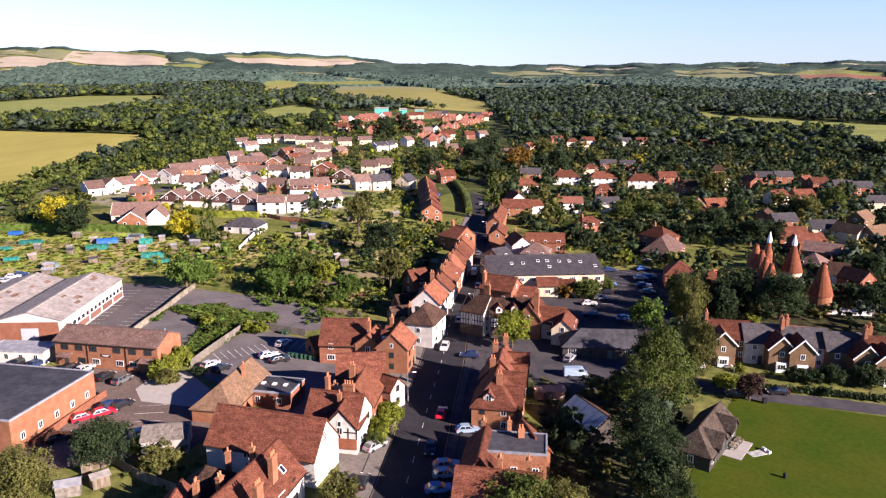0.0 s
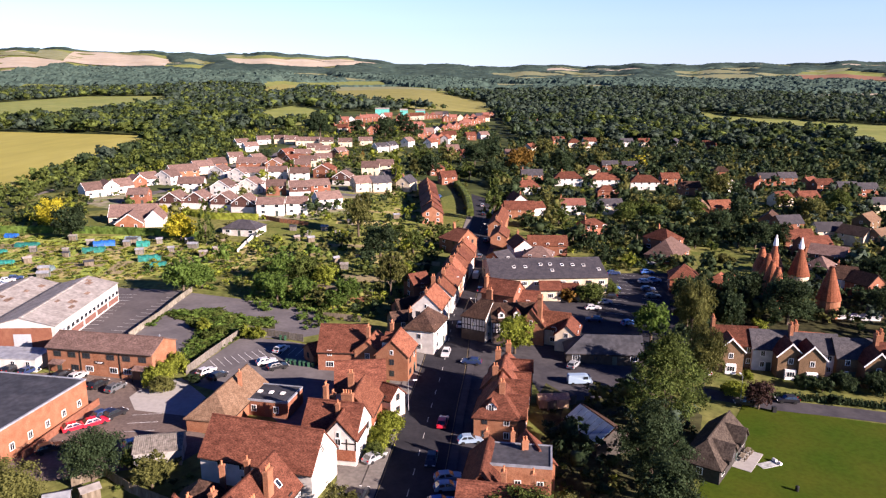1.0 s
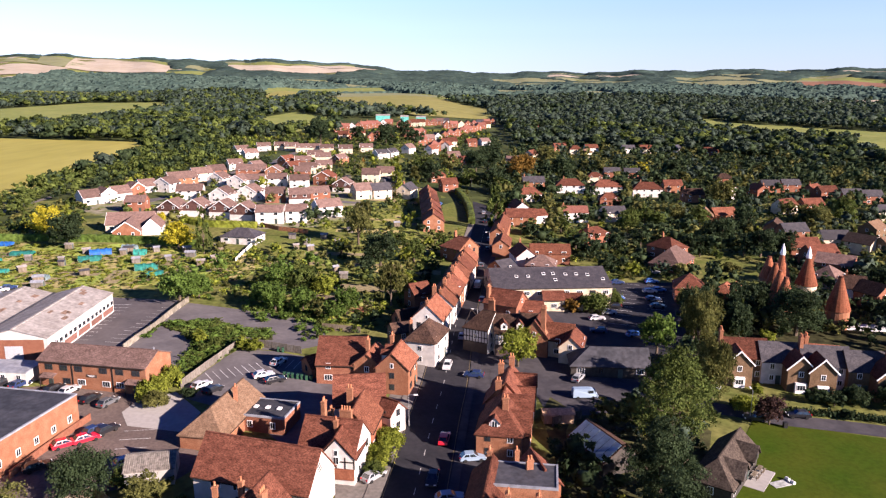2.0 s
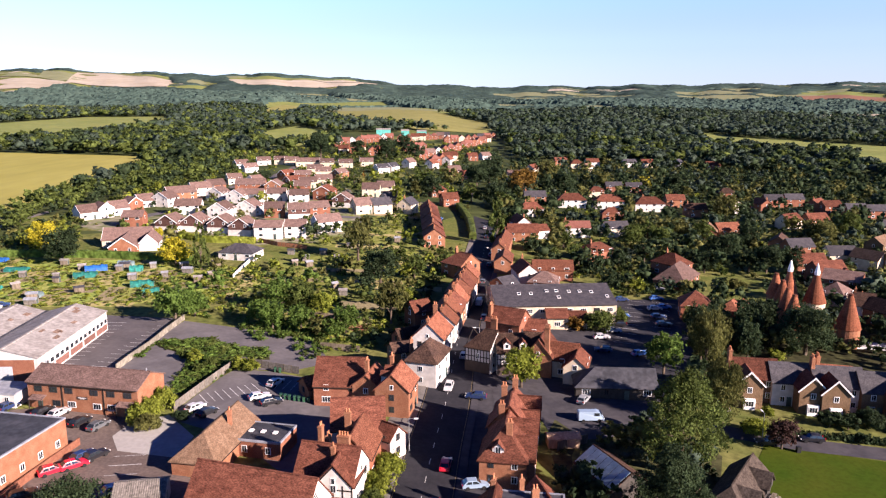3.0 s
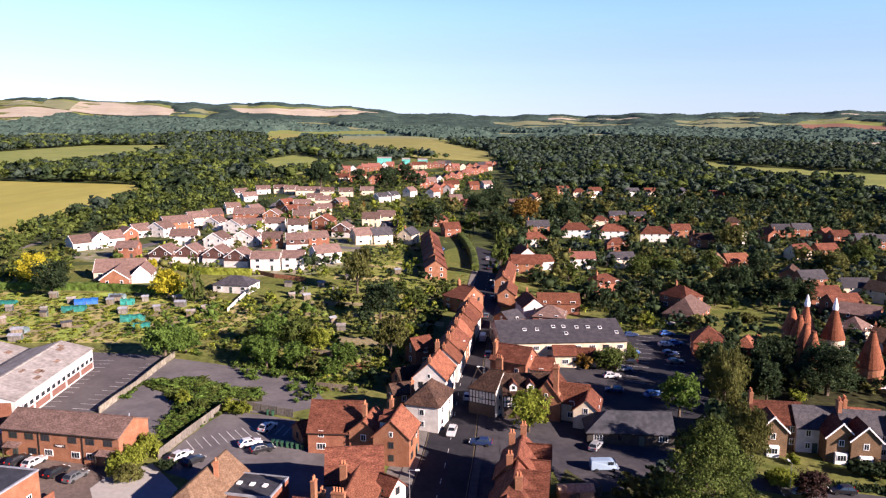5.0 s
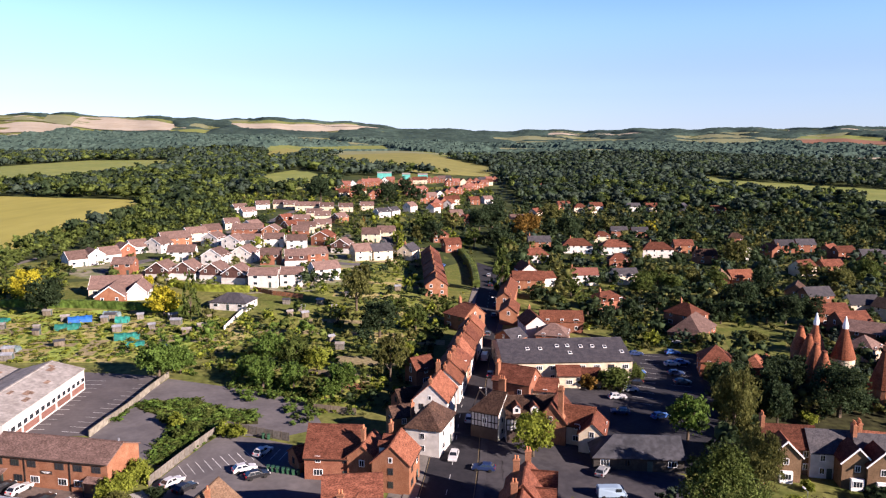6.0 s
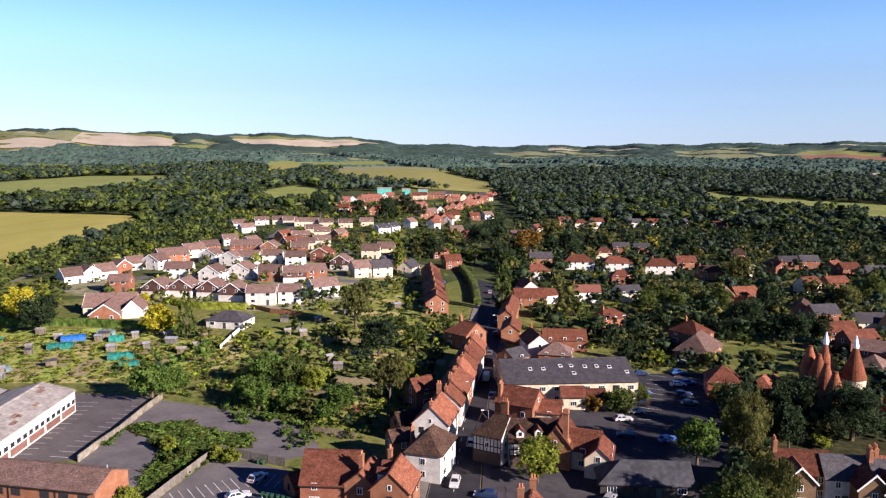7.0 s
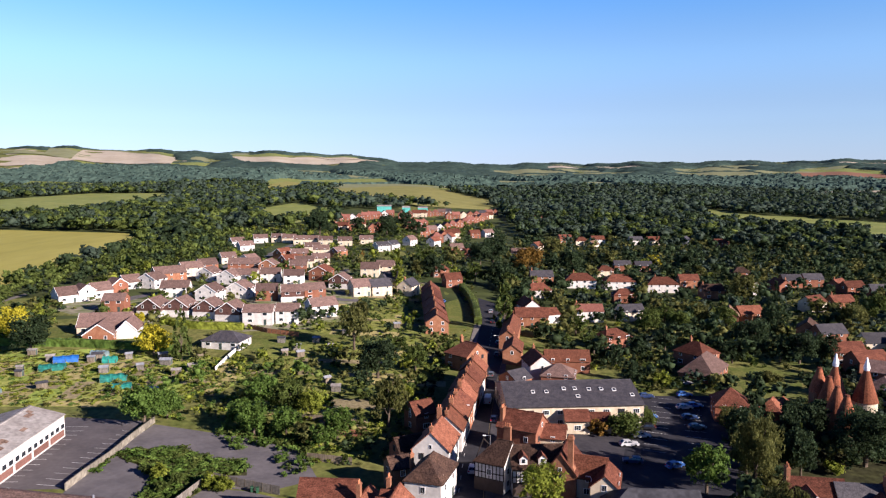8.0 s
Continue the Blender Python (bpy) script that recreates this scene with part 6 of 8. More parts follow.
def depot():
    (ax, ay), (bx, by), (cx, cy) = DEPOT
    u, w = Vector((bx - ax, by - ay)), Vector((cx - ax, cy - ay))
    L = u.length
    turn = math.degrees(math.atan2(-u.y, -u.x))
    n = Vector((-u.y, u.x)).normalized()
    n = n if n.dot(w) > 0 else -n
    W = 24.0
    mid = Vector((ax, ay)) + u / 2 + n * W / 2
    ob = thing("depot", mid.x, mid.y, turn, "large brick depot with a flat dark felt roof", "building")
    FOOT.append((mid.x, mid.y, W * 0.5))
    up = 6.0 - ground(mid.x, mid.y) + ground(ax, ay)
    part("wall", boxes((-L / 2, L / 2, -W / 2, W / 2, -2, up - 0.25)), WALLS["orange"], ob)
    part("roof", boxes((-L / 2 + 0.3, L / 2 - 0.3, -W / 2 + 0.3, W / 2 - 0.3, up - 0.25, up - 0.1)), ROOFS["felt"], ob)
    bm = bmesh.new()
    rim_box(bm, L / 2 + 0.08, W / 2 + 0.08, 0.36, up - 0.25, up)
    part("coping", bm, ROOFS["lead"], ob)
    part("roof_light", boxes((-L / 2 + 5, -L / 2 + 9, 0, 3, up - 0.1, up + 1.3)), PAINT, ob)
    s = -1 if (Matrix.Rotation(radians(turn), 2) @ Vector((0, -1))).dot(n) < 0 else 1
    for i in range(5):
        m = pose(0, 0, 0, 0, 0, 0 if s < 0 else 180) @ pose((i - 2) * L / 5.2, -W / 2 - 0.02, 1.4)
        fit_window(ob, m, (1.0, 1.25, 1))
    return ob


depot()


def oast(x, y, r, wall_h, top, cowl=True):
    ob = thing("oast_house", x, y, 0, "round oast kiln with tall conical orange tiled roof" + (" and white cowl" if cowl else ""), "oast house", "oast kilns")
    FOOT.append((x, y, r))
    bm = bmesh.new()
    tube(bm, 0, 0, -1, wall_h, r, r, 20)
    part("wall", bm, WALLS["cream"] if cowl else WALLS["orange"], ob)
    bm = bmesh.new()
    lathe(bm, [(wall_h - 0.2, r * 1.02), (wall_h - 0.15, r * 1.08)] + [(wall_h + (top - wall_h) * i / 8, (r * 1.06) * (1 - i / 8) + 0.55 * i / 8) for i in range(9)])
    part("roof", bm, ROOFS["kiln"], ob)
    bm = bmesh.new()
    if cowl:
        lathe(bm, [(top - 0.3, 0.7), (top + 0.4, 0.78), (top + 3.0, 0.12)], 12)
        part("cowl", bm, PAINT, ob, "white conical wooden cowl")
    else:
        lathe(bm, [(top - 0.2, 0.64), (top + 0.1, 0.66), (top + 0.2, 0.5)], 12)
        part("cap", bm, ROOFS["tile"], ob, "flat brown tiled cap")
    return ob


oast(*OAST_A, 2.8, 6.0, 14.0)
oast(*OAST_B, 2.9, 6.0, 14.0)
oast(*OAST_C, 3.0, 5.0, 13.6, False)
for p in OAST_ROW:
    oast(*p, 2.3, 6.0, 12.0, False)


def villa(x, y, turn, pale, side, tiles):
    ob = thing("villa", x, y, turn, "buff-brick villa with a gabled bay front and red tiled roof", "house", "villas by the green")
    FOOT.append((x, y + 5, 5))
    w, r = wall_shell(5.0, 5.2, 5.3, 7.9, "gable"), roof_shell(5.0, 5.2, 5.3, 7.9, "gable", 0.3)[0]
    for bm, mat, word in ((w, WALLS["buff"], "front_wall"), (r, ROOFS["tile"], "front_roof")):
        bm.transform(pose(0, 2.5, 0, 0, 0, 90))
        part(word, bm, mat, ob)
    w, r = wall_shell(9.5, 7.0, 5.3, 8.4, "gable"), roof_shell(9.5, 7.0, 5.3, 8.4, "gable")[0]
    for bm, mat, word in ((w, WALLS["white" if pale else "buff"], "wall"), (r, ROOFS[tiles], "roof")):
        bm.transform(pose(2.0 * side, 7.2, 0))
        part(word, bm, mat, ob)
    for s in (-1, 1):
        bm = bmesh.new()
        L = math.hypot(3.1, 3.1)
        box(bm, -0.06, L, -0.06, 0.06, -0.25, 0.0)
        bm.transform(pose(0, -0.3, 7.95) @ pose(0, 0, 0, 0, 0, 0 if s > 0 else 180) @ pose(0, 0, 0, 0, 45, 0))
        part("bargeboard", bm, PAINT, ob, "white bargeboard")
    for z, key in ((3.3, (1.0, 1.25, 1)), (0.7, (1.7, 1.2, 2))):
        fit_window(ob, pose(0, -0.02 if z > 1 else -0.72, z), key)
    part("bay", boxes((-1.1, 1.1, -0.7, 0.1, -1, 2.2)), PAINT, ob, "white bay window surround")
    for x0, z in ((4.6 * side, 0.9), (4.6 * side, 3.4)):
        fit_window(ob, pose(x0, 3.68, z), (1.0, 1.25, 1))
    put("door", DOOR, ob, pose(3.3 * side, 3.68, 0))
    chimney(ob, -2.6 * side, 7.2, 8.3, 3, 90)
    return ob


for i, (x, y) in enumerate(VILLAS):
    villa(x, y, -8, i in (1, 2), (1, -1, 1, -1, 1)[i], "slate" if i in (1, 2, 3) else "tile")


def pavilion(x, y, turn, L, W, ze, zr):
    ob = house(x, y, turn, L, W, ze, zr, "dark shingle half 0", True, "pavilion", "", "pavilion", "on the green")
    for u, wide, peak in ((3.6, 3.4, 2.7), (-3.2, 3.6, 2.7)):
        bm = wall_shell(3.4, wide, 0.9, peak - 0.1, "gable", 0.2)
        bm.transform(pose(u, -2.0, ze - 0.25, 0, 0, 90))
        d = part("dormer", bm, WALLS["dark"], ob)
        bm = roof_shell(3.8, wide, 0.9, peak, "gable", 0.25, 0.12)[0]
        bm.transform(pose(u, -1.9, ze - 0.25, 0, 0, 90))
        part("dormer_roof", bm, ROOFS["shingle"], d)
        part("pane", boxes((u - 0.7, u + 0.7, -3.76, -3.7, ze - 0.1, ze + 0.7)), GLASS, d)
    return ob


pavilion(*PAVILION[0])

# ---- trees named one by one ----
for x, y, r, h, shape, hue, fine in TREES:
    tree(x, y, r, h, shape, hue, fine)


# ---- details on the houses ----
HOMES = [o for o in scene.objects if o.parent is None and o.name.split(".")[0] in ("house", "workshop")]


def nearest_home(x, y):
    return min(HOMES, key=lambda o: (o.matrix_basis.translation.x - x) ** 2 + (o.matrix_basis.translation.y - y) ** 2)


def stack_at(x, y, top, pots):
    h = {1: 1.5, 2: 1.7, 3: 1.8, 4: 2.1}[pots] + 0.58
    home = nearest_home(x, y)
    m = home.matrix_basis.inverted() @ Vector((x, y, ground(x, y) + top - h))
    chimney(home, m.x, m.y, m.z, pots, dice.choice((0, 90)))


for r in STACKS_AT:
    stack_at(*r)
x, y, z = TALL_STACK
home = nearest_home(x, y)
m = home.matrix_basis.inverted() @ Vector((x, y, ground(x, y)))
bm = bmesh.new()
loft(bm, [(-1, 1.0, 0.9), (5.5, 1.0, 0.9), (6.2, 0.6, 0.5), (z - 0.9, 0.6, 0.5), (z - 0.8, 0.72, 0.62), (z - 0.5, 0.72, 0.62), (z - 0.4, 0.6, 0.5), (z, 0.55, 0.45)], m.x, m.y)
part("tall_chimney", bm, WALLS["orange"], home, "tall orange brick chimney")


tall = HOMES[0]
for u in (-5.5, -1.8, 2.0, 5.6):
    fit_window(tall, pose(u, -WEST_SIDE[0][4] / 2 - 0.01, 3.0), (1.7, 1.2, 2))
    fit_window(tall, pose(u, -WEST_SIDE[0][4] / 2 - 0.01, 0.8), (1.0, 1.25, 1), True, True)
for k in range(3):
    b = boxes((-0.05, 0.05, -0.9 + 0.25 * k, -0.1 + 0.25 * k, -0.08, 0.08))
    b.transform(pose(WEST_SIDE[0][3] / 2 + 0.02, -0.3, 7.2 - 0.55 * k, 25))
    part("beam", b, OAK, tall)


def beams(ob, L, W, ze, zr, side, front, gap=1.3):
    """A black oak frame on one wall; side 0 or 180: long wall, 90 or -90: end wall."""
    length, off = (L, W / 2) if side in (0, 180) else (W, L / 2)
    turn = pose(0, 0, 0, 0, 0, side)
    n = max(2, round(length / gap))
    bars = [(-length / 2 + i * length / n - 0.09, -length / 2 + i * length / n + 0.09, 2.6 if front else 0.1, ze - 0.25) for i in range(n + 1)]
    bars += [(-length / 2, length / 2, z, z + 0.2) for z in ((2.5, 3.7) if front else (0.3, 2.5, 3.7))]
    for x0, x1, z0, z1 in bars:
        b = boxes((x0, x1, -off - 0.05, -off + 0.05, z0, z1))
        b.transform(turn)
        part("beam", b, OAK, ob)
    if side in (90, -90):
        for s in (-1, 1):
            run = math.hypot(W / 2, zr - ze)
            b = boxes((0, run, -0.05, 0.05, -0.3, -0.1))
            b.transform(turn @ pose(0, -off - 0.03, zr - 0.15) @ pose(0, 0, 0, 0, 0, 0 if s > 0 else 180) @ pose(0, 0, 0, 0, math.degrees(math.atan2(zr - ze, W / 2)), 0))
            part("bargeboard", b, OAK, ob)


def home_of(r):
    return min(HOMES, key=lambda o: (o.matrix_basis.translation.x - r[0]) ** 2 + (o.matrix_basis.translation.y - r[1]) ** 2 + abs(o.matrix_basis.to_euler().z - math.atan2(math.sin(radians(r[2])), math.cos(radians(r[2])))))


for r, side in ((EAST_SIDE[3], 0), (EAST_SIDE[3], -90), (EAST_SIDE[4], 0)):
    beams(home_of(r), *r[3:7], side, True, 0.75)
# dark panels added where the ground floor lies in shadow
for r, side in ((EAST_SIDE[3], 0), (EAST_SIDE[3], -90), (EAST_SIDE[4], 0)):
    length, off = (r[3], r[4] / 2) if side == 0 else (r[4], r[3] / 2)
    b = boxes((-length / 2 + 0.02, length / 2 - 0.02, -off - 0.14, -off, 0.0, 2.55))
    b.transform(pose(0, 0, 0, 0, 0, side))
    part("inn_front", b, DARKWOOD, home_of(r), "dark panel standing in for the ground floor's shade")
beams(home_of(WEST_SIDE[6]), *WEST_SIDE[6][3:7], -90, True)

GABLE = WEST_SIDE[6]
b = boxes((-GABLE[3] / 2 - 0.16, -GABLE[3] / 2, -GABLE[4] / 2 - 0.02, GABLE[4] / 2 + 0.02, 0.9, 2.7))
part("tile_hanging", b, WALLS["hung"], home_of(GABLE), "orange tile hanging under the timbered gable")
for r in ESTATE:
    if r[7].startswith("umber"):
        home, L, W = home_of(r), r[3] / 2, r[4] / 2
        part("base_wall", boxes((-L - 0.14, L + 0.14, -W - 0.14, W + 0.14, -1.2, 2.3)), WALLS["white"], home, "white-rendered ground floor")

# ---- front of the office ----
row = YARD[0]
office = next(o for o in scene.objects if o.name.startswith("office_building"))
face = 0 if (Matrix.Rotation(radians(row[2]), 2) @ Vector((0, -1))).y < 0 else 180


def on_front(u, z, out=0.01):
    return pose(0, 0, 0, 0, 0, face) @ pose((u - 0.5) * row[3], -row[4] / 2 - out, z)


for u in (0.10, 0.24, 0.38, 0.61, 0.76, 0.91):
    fit_window(office, on_front(u, 3.6), (1.7, 1.2, 2), True, True)
for u in (0.26, 0.40, 0.63, 0.76):
    fit_window(office, on_front(u, 0.9), (1.7, 1.2, 2), True, u < 0.3)
for u in (0.32, 0.695):
    b = boxes((-0.07, 0.07, -0.12, 0.0, 0, 5.3))
    b.transform(on_front(u, 0, 0))
    part("downpipe", b, OAK, office)
for u in (0.11, 0.9):
    b = boxes((-1.5, 1.5, -1.6, 0, 0, 0.1))
    b.transform(on_front(u, 2.9, 0) @ pose(0, 0, 0, 18))
    porch = part("porch_roof", b, ROOFS["brown"], office, "lean-to tiled porch roof")
    for k in (-1.35, 1.35):
        b = boxes((k - 0.06, k + 0.06, -1.5, -1.38, 0, 2.5))
        b.transform(on_front(u, 0, 0))
        part("post", b, OAK, porch)
    put("door", DOOR, office, on_front(u, 0))
b = boxes((-1.1, 1.1, -0.08, 0.0, 0, 0.55))
b.transform(on_front(0.5, 2.65, 0))
sign = part("sign_board", b, DARKWOOD, office, "dark sign board with pale bars of lettering")
for z, w in ((0.32, 0.8), (0.14, 0.5)):
    b = boxes((-w, w, -0.1, -0.08, z, z + 0.1))
    b.transform(on_front(0.5, 2.65, 0))
    part("lettering_bar", b, PAINT, sign)
for u in (0.04, 0.97):
    b = boxes((-0.1, 0.1, -0.1, 0.1, row[6] - 0.2, row[6] + 0.6))
    b.transform(pose((u - 0.5) * row[3], 0, 0))
    part("flue", b, ROOFS["lead"], office)


def roof_window(r, u, v, w=0.9, h=1.2):
    """A skylight on the near slope: u along the ridge, v from eaves (0) to ridge (1)."""
    L, W, ze, zr = r[3:7]
    tilt = math.degrees(math.atan2(zr - ze, W / 2))
    near = -1 if (Matrix.Rotation(radians(r[2]), 2) @ Vector((0, -1))).y < 0 else 1
    m = pose(0, 0, 0, 0, 0, 0 if near < 0 else 180) @ pose(u * (1 if near < 0 else -1), -W / 2 * (1 - v), ze + (zr - ze) * v, tilt)
    f = bmesh.new()
    rim_box(f, w / 2, h / 2, 0.09, 0.0, 0.16)
    f.transform(m)
    ob = part("skylight", f, PAINT, home_of(r))
    g = boxes((-w / 2 + 0.09, w / 2 - 0.09, -h / 2 + 0.09, h / 2 - 0.09, 0.02, 0.11))
    g.transform(m)
    part("pane", g, GLASS, ob)


SLATE_ROW = next(r for r in EAST_SIDE if "slate" in r[7])
for u, v in ((-0.284, 0.55), (-0.183, 0.55), (-0.043, 0.66), (0.04, 0.66), (0.04, 0.35), (0.145, 0.62), (0.238, 0.62), (0.333, 0.58), (0.45, 0.36)):
    roof_window(SLATE_ROW, u * SLATE_ROW[3], v, 0.95, 1.2)
roof_window(WEST_SIDE[1], 3.0, 0.45)
roof_window(WEST_SIDE[2], 0.5, 0.4)


def dormer(r, u, v, side=1):
    """A small gabled dormer with a white window on a roof slope."""
    L, W, ze, zr = r[3:7]
    m = pose(0, 0, 0, 0, 0, 0 if side < 0 else 180) @ pose(u, -W / 2 * (1 - v), ze + (zr - ze) * v)
    home = home_of(r)
    b = wall_shell(2.6, 1.5, 0.9, 1.6, "gable", 0.8)
    b.transform(m @ pose(0, 1.0, 0.2, 0, 0, 90))
    d = part("dormer", b, WALLS["white"], home)
    b = roof_shell(2.7, 1.5, 0.9, 1.6, "gable", 0.18, 0.1)[0]
    b.transform(m @ pose(0, 1.0, 0.2, 0, 0, 90))
    part("dormer_roof", b, ROOFS["tile"], d)
    put("window", WINDOW[(1.0, 1.25, 1)][0], d, m @ pose(0, -0.32, 0.05) @ Matrix.Diagonal((0.9, 1, 0.75, 1)))
    put("pane", WINDOW[(1.0, 1.25, 1)][3], d, m @ pose(0, -0.33, 0.12) @ Matrix.Diagonal((0.9, 1, 0.75, 1)))


END_HOUSE = EAST_SIDE[-8]
m = home_of(END_HOUSE)
b = wall_shell(3.0, 1.8, 1.2, 2.1, "gable", 0.8)
b.transform(pose(-END_HOUSE[3] / 2 + 2.2, 0.8, 5.3, 0, 0, 0))
d = part("dormer", b, WALLS["white"], m)
b = roof_shell(3.1, 1.8, 1.2, 2.1, "gable", 0.2, 0.1)[0]
b.transform(pose(-END_HOUSE[3] / 2 + 2.2, 0.8, 5.3))
part("dormer_roof", b, ROOFS["tile"], d)
w = put("window", WINDOW[(1.0, 1.25, 1)][0], d, pose(-END_HOUSE[3] / 2 + 0.66, 0.8, 5.5, 0, 0, -90))
for x in WINDOW[(1.0, 1.25, 1)][2]:
    put("pane", WINDOW[(1.0, 1.25, 1)][1], w, pose(x, 0, 0.1))
for r, u in ((WEST_SIDE[11], -1.5), (WEST_SIDE[11], 1.5)):
    dormer(r, u, 0.35, 1 if r[2] > 0 else -1)


for u in (-3.0, 0.6):
    dormer(EAST_SIDE[4], u, 0.2, -1)


def flat_block(name, x, y, turn, L, W, h, wall, label, roof="felt", lights=0):
    ob = thing(name, x, y, turn, label, "building")
    FOOT.append((x, y, max(L, W) / 2))
    part("wall", boxes((-L / 2, L / 2, -W / 2, W / 2, -1.5, h - 0.3)), WALLS[wall], ob)
    part("roof", boxes((-L / 2 + 0.2, L / 2 - 0.2, -W / 2 + 0.2, W / 2 - 0.2, h - 0.32, h - 0.12)), ROOFS[roof], ob)
    b = bmesh.new()
    rim_box(b, L / 2 + 0.06, W / 2 + 0.06, 0.28, h - 0.34, h)
    part("parapet", b, ROOFS["lead"], ob)
    for i in range(lights):
        part("roof_light", boxes((-L / 2 + 1.4 + i * 2.2, -L / 2 + 2.1 + i * 2.2, -0.45, 0.45, h - 0.14, h + 0.1)), PAINT, ob)
    for z in ([0.9] if h < 4 else [0.9, 3.4]):
        for i in range(max(1, int(L / 3))):
            fit_window(ob, pose(-L / 2 + (i + 0.5) * L / max(1, int(L / 3)), -W / 2 - 0.01, z), (1.0, 1.25, 1))
    return ob


for r in FLATS:
    flat_block(*r)

# ---- sheds and small buildings ----


def shed(x, y, turn, L, W, h, roof, wall=None, label="small wooden shed with a pitched felt roof beside a garden", name="shed"):
    ob = thing(name, x, y, turn, label, "shed", "garden sheds" if name == "shed" else "")
    part("wall", wall_shell(L, W, h, h + W * 0.22, "gable", 0.5), wall or WOOD, ob)
    part("roof", roof_shell(L, W, h, h + W * 0.22, "gable", 0.15, 0.08)[0], roof, ob)
    part("door", boxes((L / 2, L / 2 + 0.05, -0.4, 0.4, 0.1, 1.8)), DOORS, ob)
    FOOT.append((x, y, max(L, W) / 2))
    return ob


GREYBOARD = material("grey_weathered_boards", (0.125, 0.113, 0.094), 0.9, 0.3, 0.8, 20, (0.165, 0.150, 0.126))
TEAL = material("teal_netting", (0.015, 0.13, 0.105), 0.7, 0.35, 0.6, 10, (0.03, 0.19, 0.15))
BLUE = material("blue_tarpaulin", (0.02, 0.09, 0.30), 0.5, 0.2, 0.6, 10)
CLEAR = material("greenhouse_glass", (0.13, 0.18, 0.19), 0.1, 0.25, 0.8, 6, spec=0.9)
CANVAS = material("white_canvas", (0.6, 0.6, 0.6), 0.7, 0.06)
ob = shed(*CORRUGATED, 7.0, 6.0, 2.6, material("rusty_corrugated_sheet", (0.16, 0.145, 0.125), 0.8, 0.35, 0.4, 20), CONCRETE, "low shed with a pale corrugated sheet roof", "outbuilding")
RIBS = material("rusty_corrugated_sheet", (0.16, 0.145, 0.125))
for s in (0, 180):
    ribs = bmesh.new()
    for i in range(24):
        box(ribs, -3.6 + i * 0.31, -3.6 + i * 0.31 + 0.13, -3.42, 0.0, 0.0, 0.07)
    ribs.transform(pose(0, 0, 0, 0, 0, s) @ pose(0, 0, 2.6 + 6.0 * 0.22 + 0.02, math.degrees(math.atan2(6.0 * 0.22, 3.0)), 0, 0))
    part("ribs", ribs, RIBS, ob)
for x, y, turn, L, W, h in SHEDS_AT:
    shed(x, y, turn, L * 0.8, W * 0.8, h * 0.9, dice.choice((ROOFS["felt"], ROOFS["sheet"], ROOFS["lead"])), dice.choice((GREYBOARD, WOOD)))


def hoop_net(x, y, turn, L, W, h, mat, label, name="net_tunnel"):
    """A low netted hoop over a vegetable plot."""
    ob = thing(name, x, y, turn, label, "net", "allotment nets")
    bm = bmesh.new()
    prev = None
    for i in range(9):
        u = -L / 2 + L * i / 8
        sag = 1 - 0.12 * math.sin(i * 2.1) ** 2
        ring = [bm.verts.new((u, W / 2 * math.cos(a), h * sag * math.sin(a) ** 0.7 if 0 < a < math.pi else 0)) for a in (0, 0.5, 1.0, 1.57, 2.14, 2.64, math.pi)]
        if prev:
            for p, q, s, t in zip(prev, prev[1:], ring[1:], ring):
                bm.faces.new((p, q, s, t))
        else:
            bm.faces.new(ring)
        prev = ring
    bm.faces.new(prev[::-1])
    part("netting", bm, mat, ob)
    for i in (0, 4, 8):
        u = -L / 2 + L * i / 8
        part("post", boxes((u - 0.04, u + 0.04, -W / 2 - 0.06, -W / 2, 0, h * 0.6)), WOOD, ob)


for x, y, turn, L, W, h, hue in NETS_AT:
    hoop_net(x, y, turn, L, W, h, {"teal": TEAL, "blue": BLUE, "glass": CLEAR}[hue], {"teal": "teal netting stretched over an allotment plot", "blue": "bright blue tarpaulin over an allotment frame", "glass": "pale greenhouse tunnel on the allotments"}[hue])

# barn, terrace and things on the green
PALE_SHEET = material("pale_ribbed_sheet", (0.27, 0.36, 0.38), 0.35, 0.2, 0.8, 8, (0.34, 0.43, 0.45), spec=0.6)
x, y, turn = BARN
ob = thing("barn", x, y, turn, "dark boarded barn with pale ribbed sheets on one roof slope", "barn")
part("wall", wall_shell(10.0, 7.1, 2.7, 5.0, "gable"), WALLS["dark"], ob)
part("roof", roof_shell(10.0, 7.1, 2.7, 5.0, "gable", 0.3, 0.15)[0], ROOFS["dark"], ob)
for i in range(7):
    b = boxes((-5.00 + i * 1.43 + 0.06, -5.00 + (i + 1) * 1.43 - 0.06, -4.22, -0.25, 0.03, 0.09))
    b.transform(pose(0, 0, 5.0, 0, 0, 0) @ pose(0, 0, 0, 33.0))
    part("pane", b, PALE_SHEET, ob)
FOOT.append((x, y, 5))
PALE_PINE = material("pale_new_boards", (0.36, 0.25, 0.15), 0.8, 0.2, 0.8, 24, (0.44, 0.32, 0.20), stretch=(1, 1, 0.2))
shed(20.6, 132.2, 4, 5.6, 2.8, 1.9, PALE_PINE, PALE_PINE, "pale new timber shed with a boarded roof beside the barn", "timber_shed")
BINS = material("green_plastic", (0.02, 0.06, 0.03), 0.5, 0.3)
